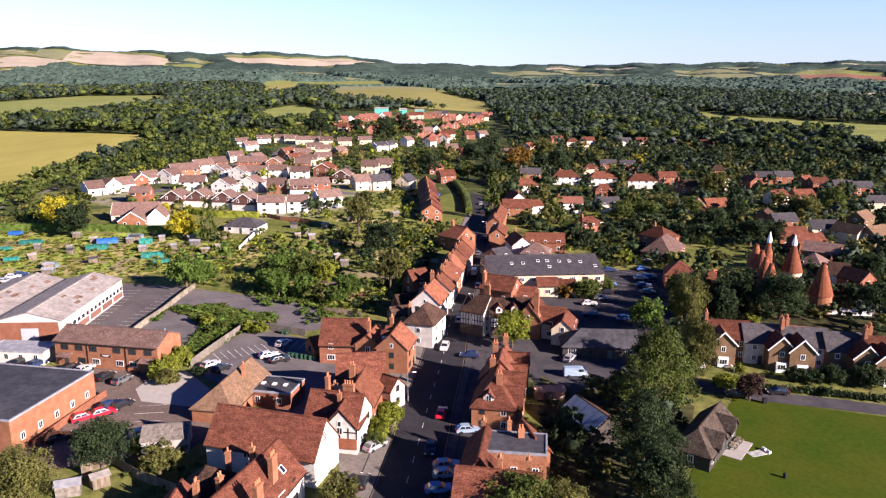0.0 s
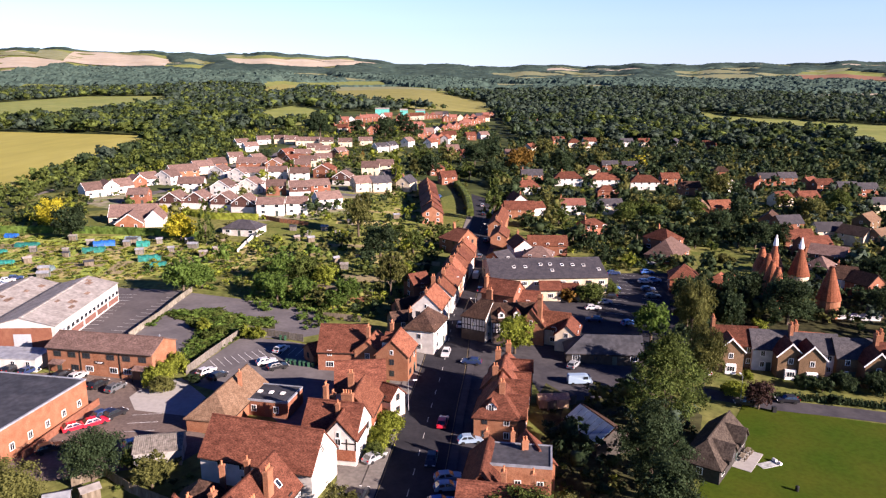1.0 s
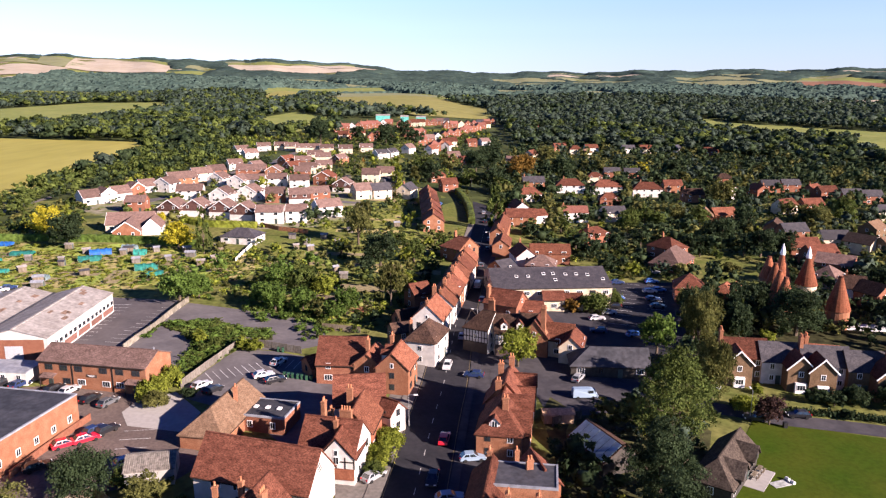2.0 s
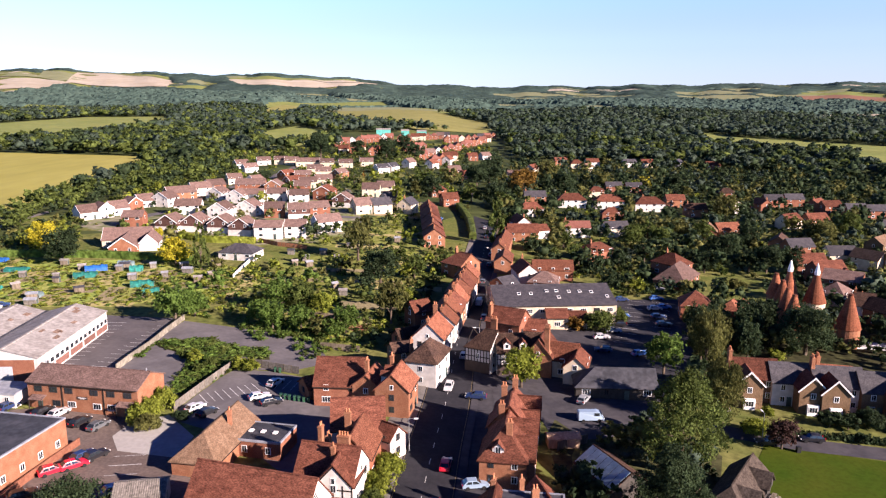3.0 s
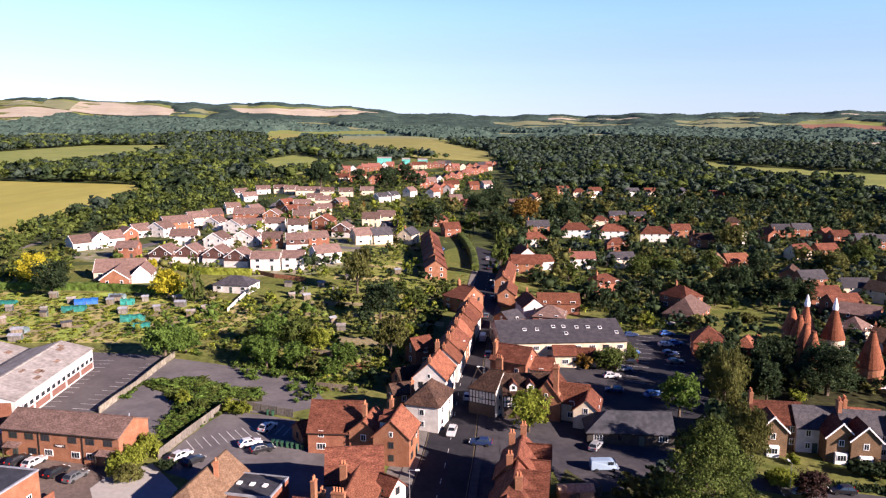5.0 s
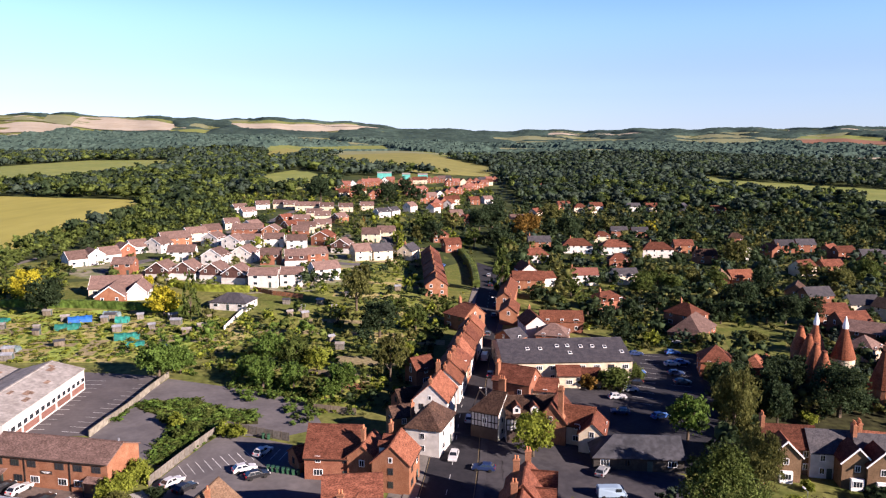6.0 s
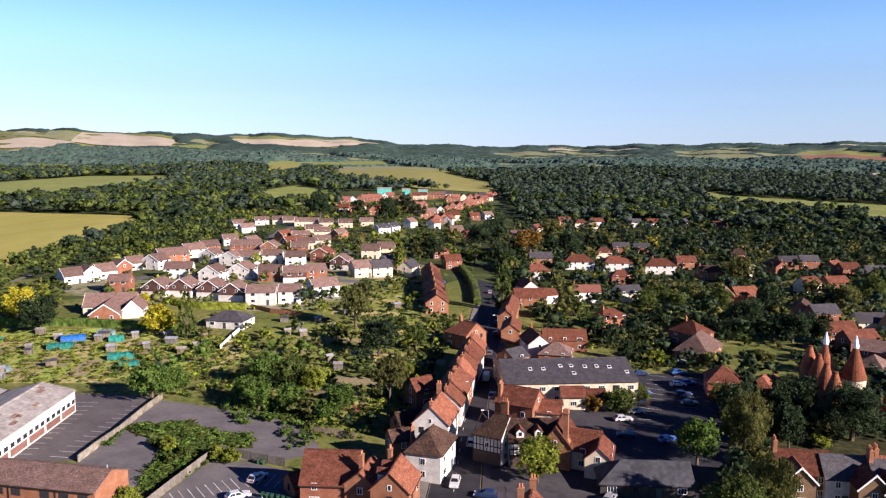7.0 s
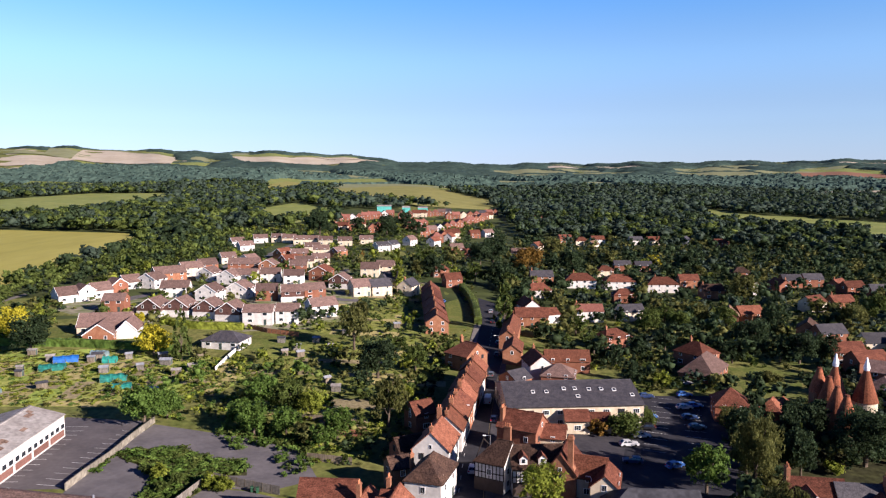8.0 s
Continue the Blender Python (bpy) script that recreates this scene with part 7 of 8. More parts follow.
for x, y, turn in BINS_AT:
    ob = thing("wheelie_bin", x, y, turn, "dark green wheelie bin standing by the fence", "bin", "wheelie bins", up=0.04)
    b = bmesh.new()
    loft(b, [(0.05, 0.24, 0.26), (0.95, 0.29, 0.34), (1.0, 0.31, 0.37)])
    part("body", b, BINS, ob)
    b = bmesh.new()
    loft(b, [(1.0, 0.32, 0.38), (1.07, 0.3, 0.36)])
    part("lid", b, BINS, ob)
x, y, turn = TERRACE
ob = thing("terrace", x, y, turn, "pale concrete terrace slab in front of the pavilion", "terrace")
part("slab", boxes((-3.6, 3.6, -1.7, 1.7, -0.4, 0.14)), CONCRETE, ob)
for k in range(2):
    b = thing("picnic_bench", x - 0.6 + k * 1.6, y + 0.2 + k * 1.9, turn, "brown wooden picnic bench on the terrace", "bench", "picnic benches", up=0.14)
    part("tabletop", boxes((-0.9, 0.9, -0.35, 0.35, 0.7, 0.76)), WOOD, b)
    for s in (-1, 1):
        part("seat", boxes((-0.9, 0.9, s * 0.7 - 0.14, s * 0.7 + 0.14, 0.42, 0.47)), WOOD, b)
        part("leg", boxes((s * 0.65 - 0.05, s * 0.65 + 0.05, -0.75, 0.75, 0.36, 0.42)), WOOD, b)
        for t in (-1, 1):
            part("leg", boxes((s * 0.65 - 0.05, s * 0.65 + 0.05, t * 0.5 - 0.05, t * 0.5 + 0.05, 0, 0.72)), WOOD, b)
x, y = ROLLER
ob = thing("pitch_cover", x, y, 20, "folded pale cover with white rollers lying on the green", "cover")
b = boxes((-1.9, 1.3, -0.8, 0.8, 0.05, 0.16))
part("sheet", b, material("grey_sheeting", (0.28, 0.29, 0.27), 0.7, 0.25, 0.6, 20), ob)
for v in (-0.55, 0.55):
    b = bmesh.new()
    lathe(b, [(-0.35, 0.28), (0.35, 0.28)], 12)
    b.transform(pose(1.6, v, 0.3, 90, 0, 0))
    part("roller", b, CANVAS, ob)
x, y = BIN
ob = thing("litter_bin", x, y, 0, "black litter bin on the village green", "bin")
b = bmesh.new()
lathe(b, [(0, 0.26), (0.08, 0.3), (0.7, 0.27), (0.74, 0.32), (0.82, 0.3), (0.95, 0.12)], 12)
part("body", b, material("black_plastic", (0.015, 0.015, 0.015), 0.5, 0.1), ob)
x, y = LANE_BIN
ob = thing("litter_bin", x, y, 0, "black litter bin beside the lane", "bin")
part("body", boxes((-0.35, 0.35, -0.35, 0.35, 0, 1.1)), material("black_plastic", (0.015, 0.015, 0.015)), ob)
x, y = PITCHED_SHEET
ob = thing("marquee", x, y, -8, "long low white marquee beside the oast kilns", "marquee")
part("wall", boxes((-6, 6, -1.3, 1.3, 0, 1.0)), CANVAS, ob)
part("roof", roof_shell(12, 2.6, 1.05, 1.5, "gable", 0.15, 0.06)[0], CANVAS, ob)

STEEL = material("galvanised_steel", (0.4, 0.41, 0.42), 0.45, 0.1, metal=0.7)
for x, y, turn in LAMPS_AT:
    ob = thing("street_lamp", x, y, turn, "grey steel street lamp beside the pavement", "street lamp", "street lamps", up=0.1)
    b = bmesh.new()
    lathe(b, [(-0.3, 0.1), (1.0, 0.1), (1.1, 0.06), (6.0, 0.045)], 8)
    part("pole", b, STEEL, ob)
    part("arm", boxes((0, 1.3, -0.03, 0.03, 5.94, 6.0)), STEEL, ob)
    part("lantern", boxes((0.9, 1.6, -0.14, 0.14, 5.9, 6.06)), LAMP, ob)

# ---- fences, walls and hedges ----


def fence(line, h, mat, label, name="fence", panel=1.83, wall=False):
    pts = [Vector(p) for p in line]
    x, y = pts[0]
    ob = thing(name, x, y, 0, label, name)
    base = ob.matrix_basis.inverted()
    for a, b in zip(pts, pts[1:]):
        n = max(1, round((b - a).length / panel))
        turn = math.degrees(math.atan2(b.y - a.y, b.x - a.x))
        for i in range(n):
            p = a.lerp(b, (i + 0.5) / n)
            s = (b - a).length / n / 2
            m = base @ pose(p.x, p.y, ground(p.x, p.y), 0, 0, turn)
            q = boxes((-s, s, -0.12, 0.12, -0.3, h)) if wall else boxes((-s + 0.05, s - 0.05, -0.025, 0.025, 0.05, h))
            put("panel", mesh_of(q, mat), ob, m)
            if not wall:
                put("post", mesh_of(boxes((-0.05, 0.05, -0.05, 0.05, -0.2, h + 0.08)), WOOD), ob, m @ pose(-s, 0, 0))


BLOCKS = material("weathered_block_wall", (0.165, 0.148, 0.112), 0.9, 0.3, 1.0, 14, (0.215, 0.195, 0.152))
fence(BOARD_FENCE, 1.8, GREYBOARD, "weathered board fence round the rear car park")
fence(BACK_FENCE, 1.7, WOOD, "weathered board fence behind the houses")
fence(GARDEN_FENCE, 1.8, WOOD, "pale board fence beside a back garden")
fence(SHED_FENCE, 1.7, WOOD, "weathered board fence round a garden")
fence(WHITE_FENCE, 1.3, PAINT, "white painted fence beside the bungalow garden")
fence(RED_FENCE, 1.7, material("red_brown_fence_stain", (0.22, 0.10, 0.05), 0.85, 0.25, 0.6, 20), "red-brown stained board fence below the estate")
fence(LAWN_FENCE, 1.6, WOOD, "pale board fence round a back lawn")
fence(LOT_WALL, 1.5, BLOCKS, "pale concrete block wall between the lots", "boundary_wall", 3.0, True)
fence(YARD_WALL, 1.3, WALLS["brick"], "low brick wall in front of the depot", "boundary_wall", 3.0, True)


def crown_cards(kind, seed, cards, size, core=0.0, cut=1):
    """The corners of a rough crown, for woods and shrubberies."""
    hue = "deep"
    trunk, crown = tree_kind(kind, hue, cards, size, seed)
    v = np.array([c.co for c in crown.vertices])
    f = np.array([p.vertices for p in crown.polygons])
    bpy.data.meshes.remove(crown)
    bpy.data.meshes.remove(trunk)
    if core:
        bm = bmesh.new()
        rnd = random.Random(seed)
        mid = {"round": 1.15, "bush": 0.55, "tall": 1.3, "cone": 1.0, "weep": 1.2}[kind]
        for p in bmesh.ops.create_icosphere(bm, subdivisions=cut, radius=core)["verts"]:
            p.co = p.co * rnd.uniform(0.58, 1.16) + Vector((0, 0, mid))
        bm.verts.index_update()
        cv = np.array([p.co for p in bm.verts])
        cf = np.array([[p.index for p in q.verts] for q in bm.faces])
        bm.free()
        f = np.concatenate([f, cf + len(v)])
        v = np.concatenate([v, cv])
    return v, f


def crowd(name, spots, shapes, mat, label, category):
    """Many crowns as one mesh: spots of x, y, half width, height scale."""
    rnd = random.Random(len(spots))
    V, F, o = [], [], 0
    for x, y, r, h in spots:
        v, f = shapes[rnd.randrange(len(shapes))]
        a = rnd.random() * 6.3
        c, s = math.cos(a), math.sin(a)
        w = np.stack([(v[:, 0] * c - v[:, 1] * s) * r + x, (v[:, 0] * s + v[:, 1] * c) * r + y, v[:, 2] * h + ground(x, y)], 1)
        V.append(w)
        F.append(f + o)
        o += len(v)
    V, F = np.concatenate(V), np.concatenate(F)
    me = bpy.data.meshes.new(name)
    me.vertices.add(len(V))
    me.vertices.foreach_set("co", V.ravel())
    me.loops.add(F.size)
    me.loops.foreach_set("vertex_index", F.ravel().astype(np.int32))
    me.polygons.add(len(F))
    me.polygons.foreach_set("loop_start", np.arange(0, F.size, 3, dtype=np.int32))
    me.update(calc_edges=True)
    me.materials.append(mat)
    return tagged(new(name, me), label, category, kind="stuff")


def inside(x, y, ring):
    hit = False
    for (x0, y0), (x1, y1) in zip(ring, ring[1:] + ring[:1]):
        if (y0 > y) != (y1 > y) and x < (x1 - x0) * (y - y0) / (y1 - y0) + x0:
            hit = not hit
    return hit


RAIL = [p for p, _ in along(TRACK, 4)] + [p for c in (ALLOT_HEDGE, ESTATE_HEDGE) for p, _ in along(c, 3)]
LANE = [p for p, _ in along(STREET, 5)] + [p for c in (ESTATE_ROAD_A, ESTATE_ROAD_B) for p, _ in along(c, 5)]
KEEP = [INN_BACK, BACK_YARDS, FORECOURT, INN_YARD, INN_CAR_PARK, FACTORY_CAR_PARK, EMPTY_LOT, REAR_CAR_PARK, YARD_PAVING, VILLAGE_GREEN, GARDEN_LAWN, SIDE_FORECOURT, HEDGE_LAWN, BUNGALOW_LAWN, STREET_LAWN]
FIELDS = [STUBBLE_FIELD, LEFT_PASTURE, MIDDLE_PASTURE, UPPER_PASTURE, SMALL_PASTURE, RIGHT_MEADOW, FAR_RIGHT_MEADOW]


def hides(x, y, r):
    """Whether a tall crown here would close off the front of a house behind it."""
    d = math.hypot(x, y - 15)
    reach = max(22.0, (1.9 * r - 3.0) * d / 60)
    return any(not clear(x + x / d * (r + 3 + 6 * k), y + (y - 15) / d * (r + 3 + 6 * k), -1.0) for k in range(int(reach / 6) + 1))


def scatter(ring, step, rnd, lo, hi, gap=0.0, lane=8.0, chance=1.0, open_front=0.0):
    xs, ys = [p[0] for p in ring], [p[1] for p in ring]
    out = []
    y = min(ys)
    while y < max(ys):
        x = min(xs)
        while x < max(xs):
            px, py = x + rnd.uniform(-0.6, 0.6) * step, y + rnd.uniform(-0.6, 0.6) * step
            r = lo + (hi - lo) * rnd.random() ** 1.6
            if rnd.random() < chance and inside(px, py, ring) and not any(inside(px, py, k) for k in KEEP) and clear(px, py, r * 0.55 + gap) and all((p.x - px) ** 2 + (p.y - py) ** 2 > (lane + r * 0.5) ** 2 for p in LANE) and all((p.x - px) ** 2 + (p.y - py) ** 2 > (1.5 + r * 0.6) ** 2 for p in RAIL) and not (rnd.random() < open_front and hides(px, py, r)):
                out.append((px, py, r, r * rnd.uniform(0.75, 1.1)))
            x += step
        y += step
    return out


rnd = random.Random(11)
FINE = [crown_cards("round", s, 140, 0.25, 0.48, 1) for s in range(4)]
ROUGH = [crown_cards("round", s + 9, 88, 0.31, 0.60, 1) for s in range(4)]
SHRUB = [crown_cards("bush", s + 20, 38, 0.42, 0.38) for s in range(4)]
THICKET = [crown_cards("bush", s + 60, 96, 0.23, 0.34, 1) for s in range(4)]
NEAR_CROWN = [crown_cards("round", s + 70, 290, 0.168, 0.42, 1) for s in range(4)]
POPLAR = [crown_cards("tall", s + 30, 110, 0.34, 0.35) for s in range(2)]


def split(spots, names, shapes, label, category, name):
    finer = NEAR_CROWN if shapes is FINE else (THICKET if shapes is SHRUB and "allotment" not in name else None)
    near = [s for s in spots if finer and s[1] < 235]
    if near:
        split(near, names, finer, label, category, name)
        spots = [s for s in spots if s[1] >= 235]
    groups = {}
    for s in spots:
        groups.setdefault(rnd.choice(names), []).append(s)
    for hue, part_of in groups.items():
        crowd(name, part_of, shapes, LEAVES[hue], f"{HUES[hue]} {label}", category)


# NEAR_EAST trees packed closer to darken the ground behind the shops
trees = scatter(EAST_GREEN, 9.0, rnd, 2.4, 6.0, 0.3, open_front=0.9) + scatter(NEAR_EAST, 5.2, rnd, 2.4, 4.4, 0.0)
# CAR_PARK_SIDE crowns made large so their shade covers the asphalt
trees += scatter(HALL_BACK, 6.0, rnd, 1.8, 3.6, 0.3) + scatter(CAR_PARK_SIDE, 5.0, rnd, 2.8, 5.2, 0.0)
trees += scatter(OAST_WOOD, 6.2, rnd, 2.4, 4.6, 0.3, chance=0.9) + scatter(STREET_TREES, 7.0, rnd, 2.2, 4.4, 0.4, 5.5, open_front=0.6)
# east hues kept dark: the shaded look is put into leaf colour
split(trees, ["deep", "deep", "deep", "olive", "deep", "far"], FINE, "garden trees, east-side shade put into their leaf colour", "trees", "garden_trees")
trees = scatter(MID_GREEN, 8.0, rnd, 1.6, 3.6, 0.0, chance=0.6)
# brighter hues here put the sunlit look into the leaves
split(trees, ["fresh", "bright", "fresh", "olive", "green"], FINE, "trees behind the lots, sunlight put into leaf colour", "trees", "garden_trees")
trees = scatter(ESTATE_GREEN, 11.0, rnd, 1.8, 4.0, 0.2, open_front=0.85)
trees += scatter(GARDENS_WEST, 11.0, rnd, 1.8, 3.6, 0.4) + scatter(TERRACE_BACK, 7.0, rnd, 1.6, 3.2, 0.3)
strip = scatter(WOOD_STRIP, 6.5, rnd, 3.0, 5.6, 0.5)
split(strip, ["green", "green", "deep", "green"], FINE, "trees along the field edge", "trees", "edge_trees")
# west gardens: front light carried by bright and olive leaf hues
split(trees, ["green", "bright", "olive", "green", "deep", "green"], FINE, "trees round gardens, sunlight put into leaf colour", "trees", "garden_trees")
shrubs = scatter(EAST_GREEN, 5.6, rnd, 0.8, 2.4, 0.2, chance=0.7) + scatter(GARDENS_WEST, 4.2, rnd, 0.5, 1.8, 0.1, chance=0.75) + scatter(ESTATE_GREEN, 7.5, rnd, 0.8, 1.9, 0.2, chance=0.6)
shrubs += scatter(TOWN_EDGE, 2.8, rnd, 0.8, 2.4) + scatter(STREET_GARDENS, 3.6, rnd, 0.5, 1.4, 0.1, 5.5, 0.6) + scatter(TRACK_SIDE, 3.0, rnd, 0.8, 2.2, 0.1) + scatter(HALL_BACK, 3.0, rnd, 0.8, 2.0, 0.1) + scatter(CAR_PARK_SIDE, 3.0, rnd, 0.8, 1.8, 0.1) + scatter(TERRACE_BACK, 2.8, rnd, 0.6, 1.9, 0.1, 7.0, 0.9) + scatter(NEAR_EAST, 4.0, rnd, 0.8, 1.8)
split(shrubs, ["green", "green", "bright", "olive", "deep"], SHRUB, "shrubs and garden plants", "shrubs", "garden_shrubs")


split(scatter(MID_GREEN, 3.1, rnd, 0.7, 1.7, 0.0, chance=0.8), ["fresh", "bright", "fresh", "olive"], SHRUB, "shrubs behind the lots", "shrubs", "garden_shrubs")
plots = [(x, y, r * 1.4, h * rnd.uniform(0.2, 0.8)) for x, y, r, h in scatter(ALLOTMENTS, 1.6, rnd, 0.4, 1.3, 0.0, chance=0.72)]
split(plots, ["bright", "fresh", "bright", "olive"], SHRUB, "vegetables and fruit bushes on the allotments", "plants", "allotment_plants")
KEEP.remove(EMPTY_LOT)
brambles = [(x, y, r * 1.3, h * 0.7) for x, y, r, h in scatter(BRAMBLE, 1.1, rnd, 0.7, 1.5, -9.0, chance=0.97) + scatter(WALL_WEEDS, 1.2, rnd, 0.5, 1.3, -9.0)]
brambles += scatter(LOT_BANK, 2.0, rnd, 0.8, 2.0, -0.5)
split(brambles, ["fresh", "green", "fresh"], THICKET, "bramble thicket between the lots", "brambles", "brambles")
weeds = scatter(NEAR_WEST, 3.2, rnd, 0.7, 1.6, 0.0, chance=0.8) + scatter(BEHIND_SHOPS, 2.2, rnd, 0.7, 1.6, -1.0, chance=0.8)
split(weeds, ["green", "olive", "deep"], SHRUB, "back-garden shrubs", "shrubs", "back_garden_shrubs")


def wooded(x, y):
    if any(inside(x * k, y * k, f) for f in FIELDS for k in (1.0, 1.06)):
        return False
    return not inside(x, y, OUTFIELD + [(700, 300), (0, 120), (-300, 150)])


woods, far = [], []
CHALKS = (CHALK_A, CHALK_B, CHALK_C, CHALK_D, PALE_A, PALE_B, PALE_C, PLOUGH_A)
y = 280.0
while y < 1700:
    step, size = (9.0, 4.8) if y < 560 else ((12.0, 7.2) if y < 1000 else (15.0, 9.5))
    half = 0.66 * y + 60
    x = -half
    while x < half:
        px, py = x + rnd.uniform(-0.8, 0.8) * step, y + rnd.uniform(-0.8, 0.8) * step
        r = size * (0.7 + 0.95 * rnd.random() ** 1.8)
        h = min(r, 6.4) * rnd.uniform(0.7, 1.3)
        x += step
        if (y > 1200 and noise.noise((px * 0.006, py * 0.004, 3.0)) < -0.36) or not wooded(px, py):
            continue
        if y < 1000 and not clear(px, py, 2.0):
            continue
        if y < 1000:
            woods.append((px, py, r, h))
        else:
            far.append((px, py, r, h))
    y += step * 0.9
for side, near_hues, far_hues in ((-1, ["green", "deep", "green", "far", "deep"], ["green", "far", "deep", "far"]), (1, ["deep", "far", "deep", "far", "deep", "far", "green"], ["deep", "far", "far"])):
    split([q for q in woods if (q[0] < 60) == (side < 0)], near_hues, ROUGH, "broadleaf woodland beyond the village", "woodland", "woods")
    split([q for q in far if (q[0] < 60) == (side < 0)], far_hues, [crown_cards("round", s + 40, 48, 0.34, 0.72, 1) for s in range(5)], "woodland on the rising ground", "woodland", "far_woods")


def within(X, Y, ring):
    hit = np.zeros(X.shape, bool)
    for (x0, y0), (x1, y1) in zip(ring, ring[1:] + ring[:1]):
        if y0 != y1:
            hit ^= ((y0 > Y) != (y1 > Y)) & (X < (x1 - x0) * (Y - y0) / (y1 - y0) + x0)
    return hit


PLOTS = np.random.RandomState(8)
SEEDS = np.stack([PLOTS.uniform(-3200, 3200, 330), PLOTS.uniform(1500, 4900, 330)], 1)
USE = PLOTS.choice([-1, -1, -1, -1, -1, -1, -1, 0, 3, 2, 3], 330)
FARMLAND = (PASTURE, MEADOW, CHALK, PALE)


def far_country(y0, y1, step):
    """Woods, hedgerows and fields on the hills: a canopy standing on the land, open where the fields lie."""
    half = 0.68 * y1 + 60
    nx, ny = int(2 * half / step), int((y1 - y0) / step) + 1
    X, Y = np.meshgrid(np.linspace(-half, half, nx), np.linspace(y0, y1, ny))
    G = np.array([ground(x, y) for x, y in zip(X.ravel(), Y.ravel())]).reshape(X.shape)
    gap = np.stack([np.hypot((X - x) * 1.35, Y - y) for x, y in SEEDS], -1)
    own = gap.argmin(-1)
    gap.sort(-1)
    edge = gap[..., 1] - gap[..., 0]
    wood = (USE[own] < 0) | (edge < step * 1.3)
    for ring in CHALKS + tuple(FIELDS):
        for k in (0.92, 0.95, 0.98, 1.0, 1.03):
            wood &= ~within(X * k, Y * k, ring)
    jx, jy, jz = PLOTS.uniform(-0.4, 0.4, (3, *X.shape))
    lump = np.array([noise.noise((x * 0.021, y * 0.021, 1.0)) for x, y in zip(X.ravel(), Y.ravel())]).reshape(X.shape)
    tall = np.where(USE[own] < 0, 8.5 + 5.0 * lump + (13.0 if step < 12 else 8.0) * jz, 4.5 + 5.0 * jz)
    Z = G + np.where(wood, tall, -1.5)
    corner = np.arange(nx * ny).reshape(ny, nx)
    quads = np.stack([corner[:-1, :-1], corner[:-1, 1:], corner[1:, 1:], corner[1:, :-1]], -1).reshape(-1, 4)
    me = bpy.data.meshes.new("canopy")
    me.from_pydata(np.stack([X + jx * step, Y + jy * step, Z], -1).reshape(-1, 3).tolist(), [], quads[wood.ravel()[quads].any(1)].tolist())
    # canopy colour already holds the blue of distant haze
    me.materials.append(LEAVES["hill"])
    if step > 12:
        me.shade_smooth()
    tagged(new("hill_woods", me), "far-hill woods and hedgerows with haze mixed into their colour", "woodland", kind="stuff")
    field = quads[(~wood.ravel()[quads]).any(1)]
    me = bpy.data.meshes.new("farmland")
    me.from_pydata(np.stack([X, Y, G + 0.5], -1).reshape(-1, 3).tolist(), [], field.tolist())
    for m in FARMLAND:
        me.materials.append(m)
    me.polygons.foreach_set("material_index", np.maximum(USE[own.ravel()[field[:, 0]]], 0).astype(np.int32))
    me.shade_smooth()
    tagged(new("farmland", me), "pale and green fields between the far woods", "field", kind="structure")


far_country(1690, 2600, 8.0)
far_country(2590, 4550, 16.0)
split([(p.x + rnd.uniform(-1, 1), p.y, 2.2, 4.6 * rnd.uniform(0.8, 1.2)) for p, _ in along(POPLARS, 6)], ["green"], POPLAR, "row of tall narrow poplars", "trees", "poplars")


def hedge(line, wide, h, hue, label):
    spots = []
    for p, s in along(line, wide * 0.55):
        for k in (-0.3, 0.3):
            spots.append((p.x + s.x * k * wide, p.y + s.y * k * wide, wide * 0.5, h))
    ob = crowd("hedge", spots, SHRUB, LEAVES[hue], label, "hedge")


hedge(VILLA_HEDGE, 1.4, 1.3, "deep", "dark clipped hedge in front of the villas")



def clipped_hedge(line, wide, h, hue, label):
    """A clipped hedge: a solid body with rounded shoulders and uneven faces, covered with small leaves."""
    rnd = random.Random(6)
    V, F, prev = [], [], None
    for p, s in along(line, 0.8):
        g = ground(p.x, p.y)
        ring = []
        for o, z in ((-1, -0.2), (-1.0, 0.5), (-0.96, 0.85), (-0.7, 1.0), (0.0, 1.03), (0.7, 1.0), (0.96, 0.85), (1.0, 0.5), (1, -0.2)):
            ring.append(len(V))
            q = o * wide / 2 + rnd.uniform(-0.1, 0.1)
            V.append((p.x + s.x * q, p.y + s.y * q, g + z * h + rnd.uniform(-0.1, 0.1)))
        if prev:
            F += [(a, b, c, d) for a, b, c, d in zip(prev, prev[1:], ring[1:], ring)]
        else:
            F.append(tuple(ring))
        prev = ring
    F.append(tuple(prev[::-1]))
    for p, s in along(line, 0.16):
        g = ground(p.x, p.y)
        for _ in range(3):
            o, z = rnd.choice(((rnd.uniform(-1, 1), 1.02), (-1.0, rnd.uniform(0.1, 1)), (1.0, rnd.uniform(0.1, 1))))
            c = Vector((p.x + s.x * o * wide / 2, p.y + s.y * o * wide / 2, g + z * h))
            i = len(V)
            V += [tuple(c + Vector((rnd.uniform(-0.2, 0.2), rnd.uniform(-0.2, 0.2), rnd.uniform(-0.15, 0.2)))) for _ in range(3)]
            F.append((i, i + 1, i + 2))
    me = bpy.data.meshes.new("hedge")
    me.from_pydata(V, [], F)
    me.materials.append(LEAVES[hue])
    return tagged(new("hedge", me), label, "hedge", kind="stuff")


clipped_hedge(ALLOT_HEDGE, 2.4, 2.4, "fresh", "long clipped bright green hedge behind the allotments")
clipped_hedge(STREET_HEDGE, 3.0, 3.0, "green", "tall clipped green hedge along the street")
clipped_hedge(ESTATE_HEDGE, 2.4, 2.4, "bright", "clipped bright green hedge below the estate")

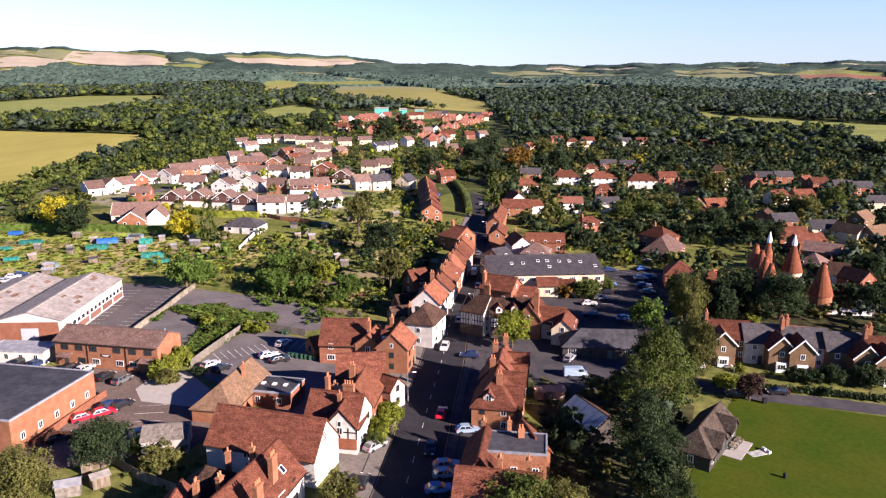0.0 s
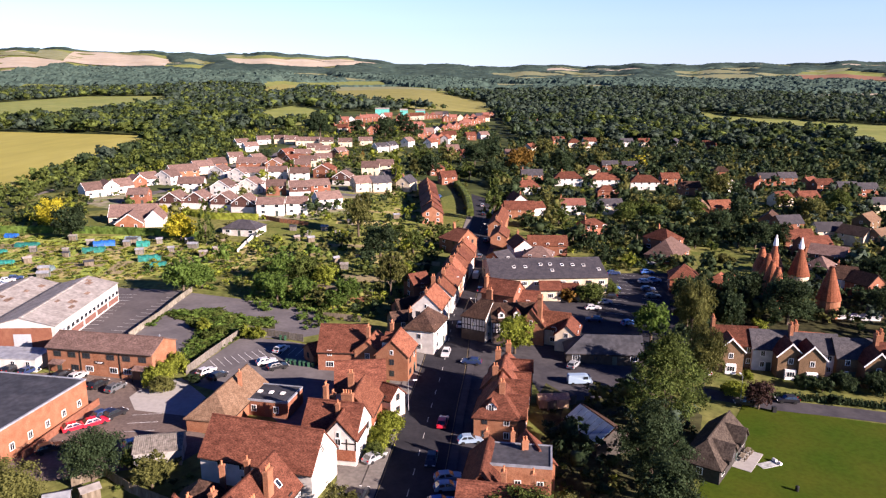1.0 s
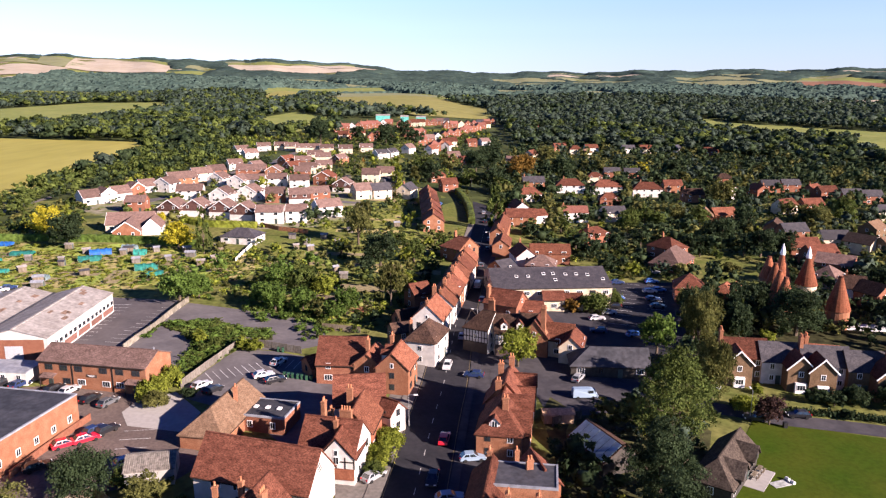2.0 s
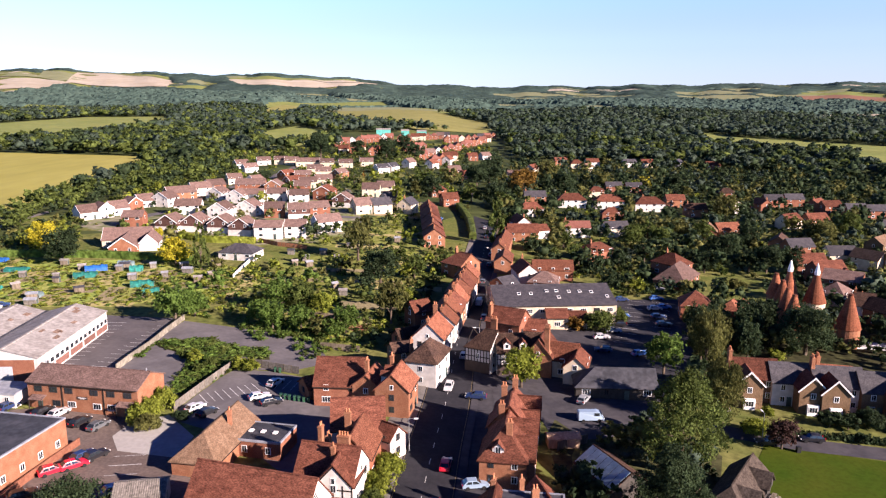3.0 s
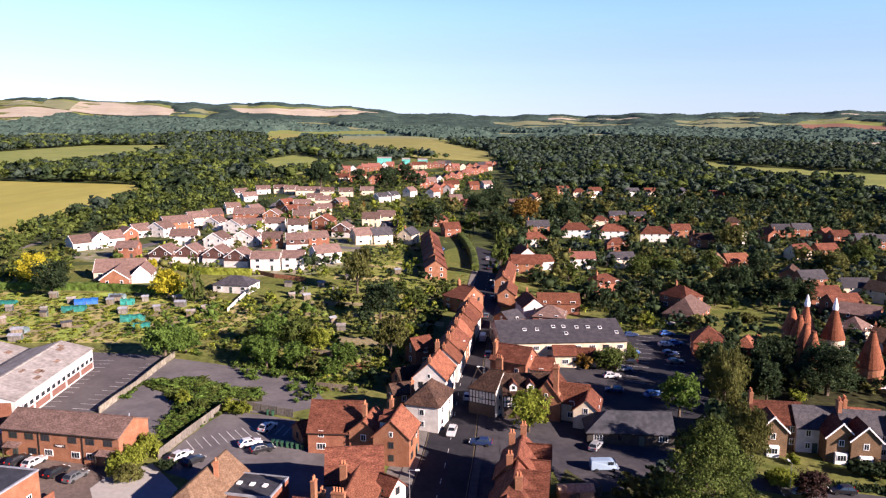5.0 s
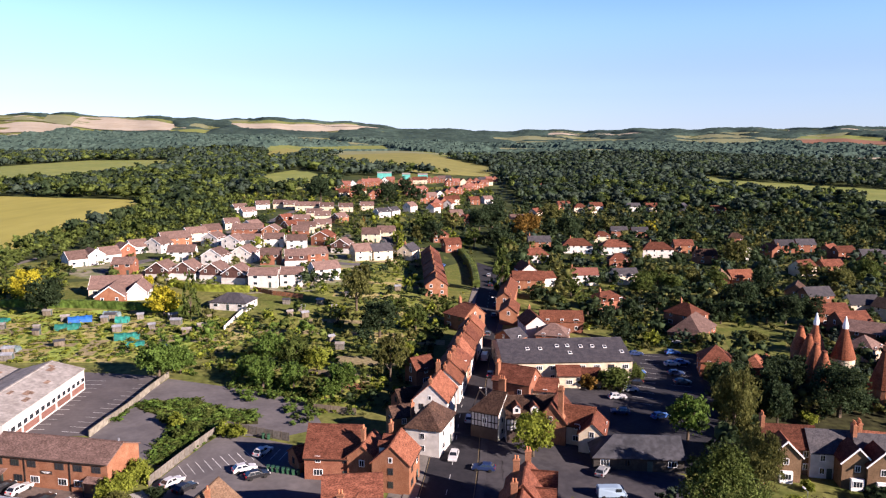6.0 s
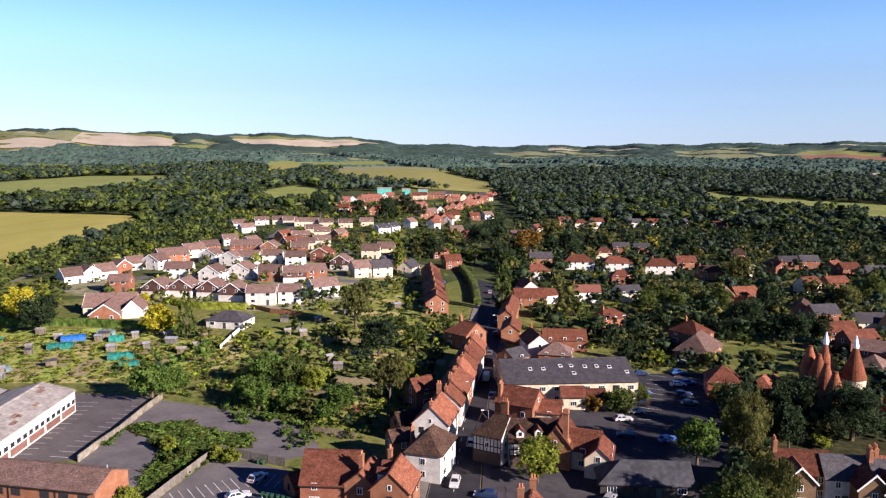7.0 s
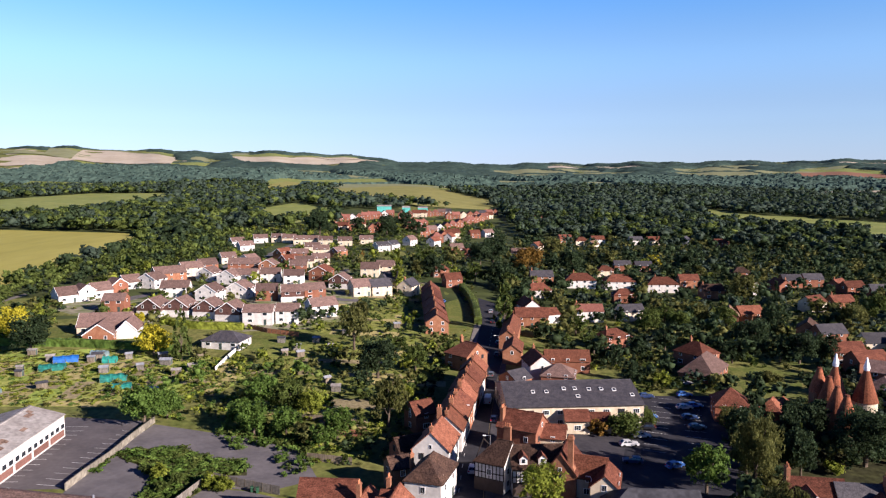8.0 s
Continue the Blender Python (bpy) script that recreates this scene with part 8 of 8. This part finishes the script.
# ---- allotment beds and bay lines ----
rnd = random.Random(5)
BEDS = [material("dug_earth", (0.20, 0.17, 0.09), 0.95, 0.25, 2, 12), material("crop_rows", (0.20, 0.25, 0.045), 0.95, 0.3, 1.2, 10), material("dry_grass_plot", (0.30, 0.26, 0.10), 0.95, 0.2, 3, 8)]
for i in range(70):
    x, y = rnd.uniform(-160, -60), rnd.uniform(210, 262)
    if inside(x, y, ALLOTMENTS):
        a, b, t = rnd.uniform(3, 8), rnd.uniform(1.5, 3.5), radians(rnd.choice((8, 98)))
        c, s = math.cos(t), math.sin(t)
        drape("allotment_bed", [(x + u * c - v * s, y + u * s + v * c) for u, v in ((-a, -b), (a, -b), (a, b), (-a, b))], BEDS[i % 3], "dug and planted allotment bed", "allotment bed", 0.05 + 0.002 * (i % 20), 6)
for i in range(60):
    x, y = rnd.uniform(-60, -5), rnd.uniform(200, 440)
    if inside(x, y, GARDENS_WEST) and clear(x, y, 2):
        a, b = rnd.uniform(5, 14), rnd.uniform(2, 4)
        drape("lawn", [(x - a, y - b), (x + a, y - b), (x + a, y + b), (x - a, y + b)], (LAWN, BEDS[2], BEDS[0])[i % 3], "narrow back garden plot", "lawn", 0.05 + 0.002 * (i % 25), 6)


def bays(start, end, depth, n, label):
    a, b = Vector(start), Vector(end)
    w = (b - a).normalized()
    s = Vector((-w.y, w.x)) * depth
    for i in range(n + 1):
        p = a.lerp(b, i / n)
        drape("bay_line", [tuple(p - w * 0.06), tuple(p + w * 0.06), tuple(p + s + w * 0.06), tuple(p + s - w * 0.06)], LINE, label, "bay line", 0.07, 6)


for r in BAYS:
    bays(*r, "painted white parking bay line on asphalt")

# ---- new estate ----
rnd = random.Random(3)
for (x0, y0), (x1, y1), n, turn in NEW_ROWS:
    for i in range(n):
        u = (i + 0.5) / n
        style = rnd.choice(("brick new gable 1", "brick new gable 0", "white slate gable 0", "brick brown gable 0", "brick new gable 1", "cream tile gable 0", "brick new hip 0"))
        house(round(x0 + (x1 - x0) * u, 1), round(y0 + (y1 - y0) * u, 1), turn + rnd.choice((0, 0, 90)), 9.5, 8, 5.2, 8.6, style, group="houses of the new estate", where="on the new estate")
for x, y, L in SCAFFOLDS:
    ob = thing("scaffold", x, y, 5, "scaffold wrapped in bright turquoise sheeting on the new estate", "scaffold", "scaffolds")
    part("sheet", boxes((-L / 2, L / 2, -4, 4, 0, 7.5)), material("pale_turquoise_sheeting", (0.10, 0.36, 0.31), 0.6, 0.2, 1.0, 5), ob)
    part("roof", roof_shell(L, 8, 7.5, 9.0, "gable", 0.3, 0.1)[0], ROOFS["sheet"], ob)

# ---- white verge boards on the estate ----
for ob in list(scene.objects):
    if ob.parent is None and ob.get("group") == "houses of the estate" and "gabled" in ob["label"]:
        roof = next(c for c in ob.children if c.name.startswith("roof"))
        xs, ys, zs = zip(*(v.co for v in roof.data.vertices))
        for end in (min(xs), max(xs)):
            out = ob.matrix_basis.to_3x3() @ Vector((end, 0, 0))
            if out.y < 0:
                for sgn in (-1, 1):
                    W, rise = max(ys), max(zs) - min(zs) - 0.2
                    b = boxes((0, math.hypot(W, rise), -0.05, 0.05, -0.24, 0.02))
                    b.transform(pose(end, 0, max(zs)) @ pose(0, 0, 0, 0, 0, 90 * sgn) @ pose(0, 0, 0, 0, math.degrees(math.atan2(rise, W)), 0))
                    part("verge_board", b, PAINT, ob)

# ---- cars ----
for x, y, turn, coat, kind in CARS_AT:
    car(x, y, turn, coat, kind == "van", "standing on the road" if abs(x) < 9 else "parked on the asphalt")
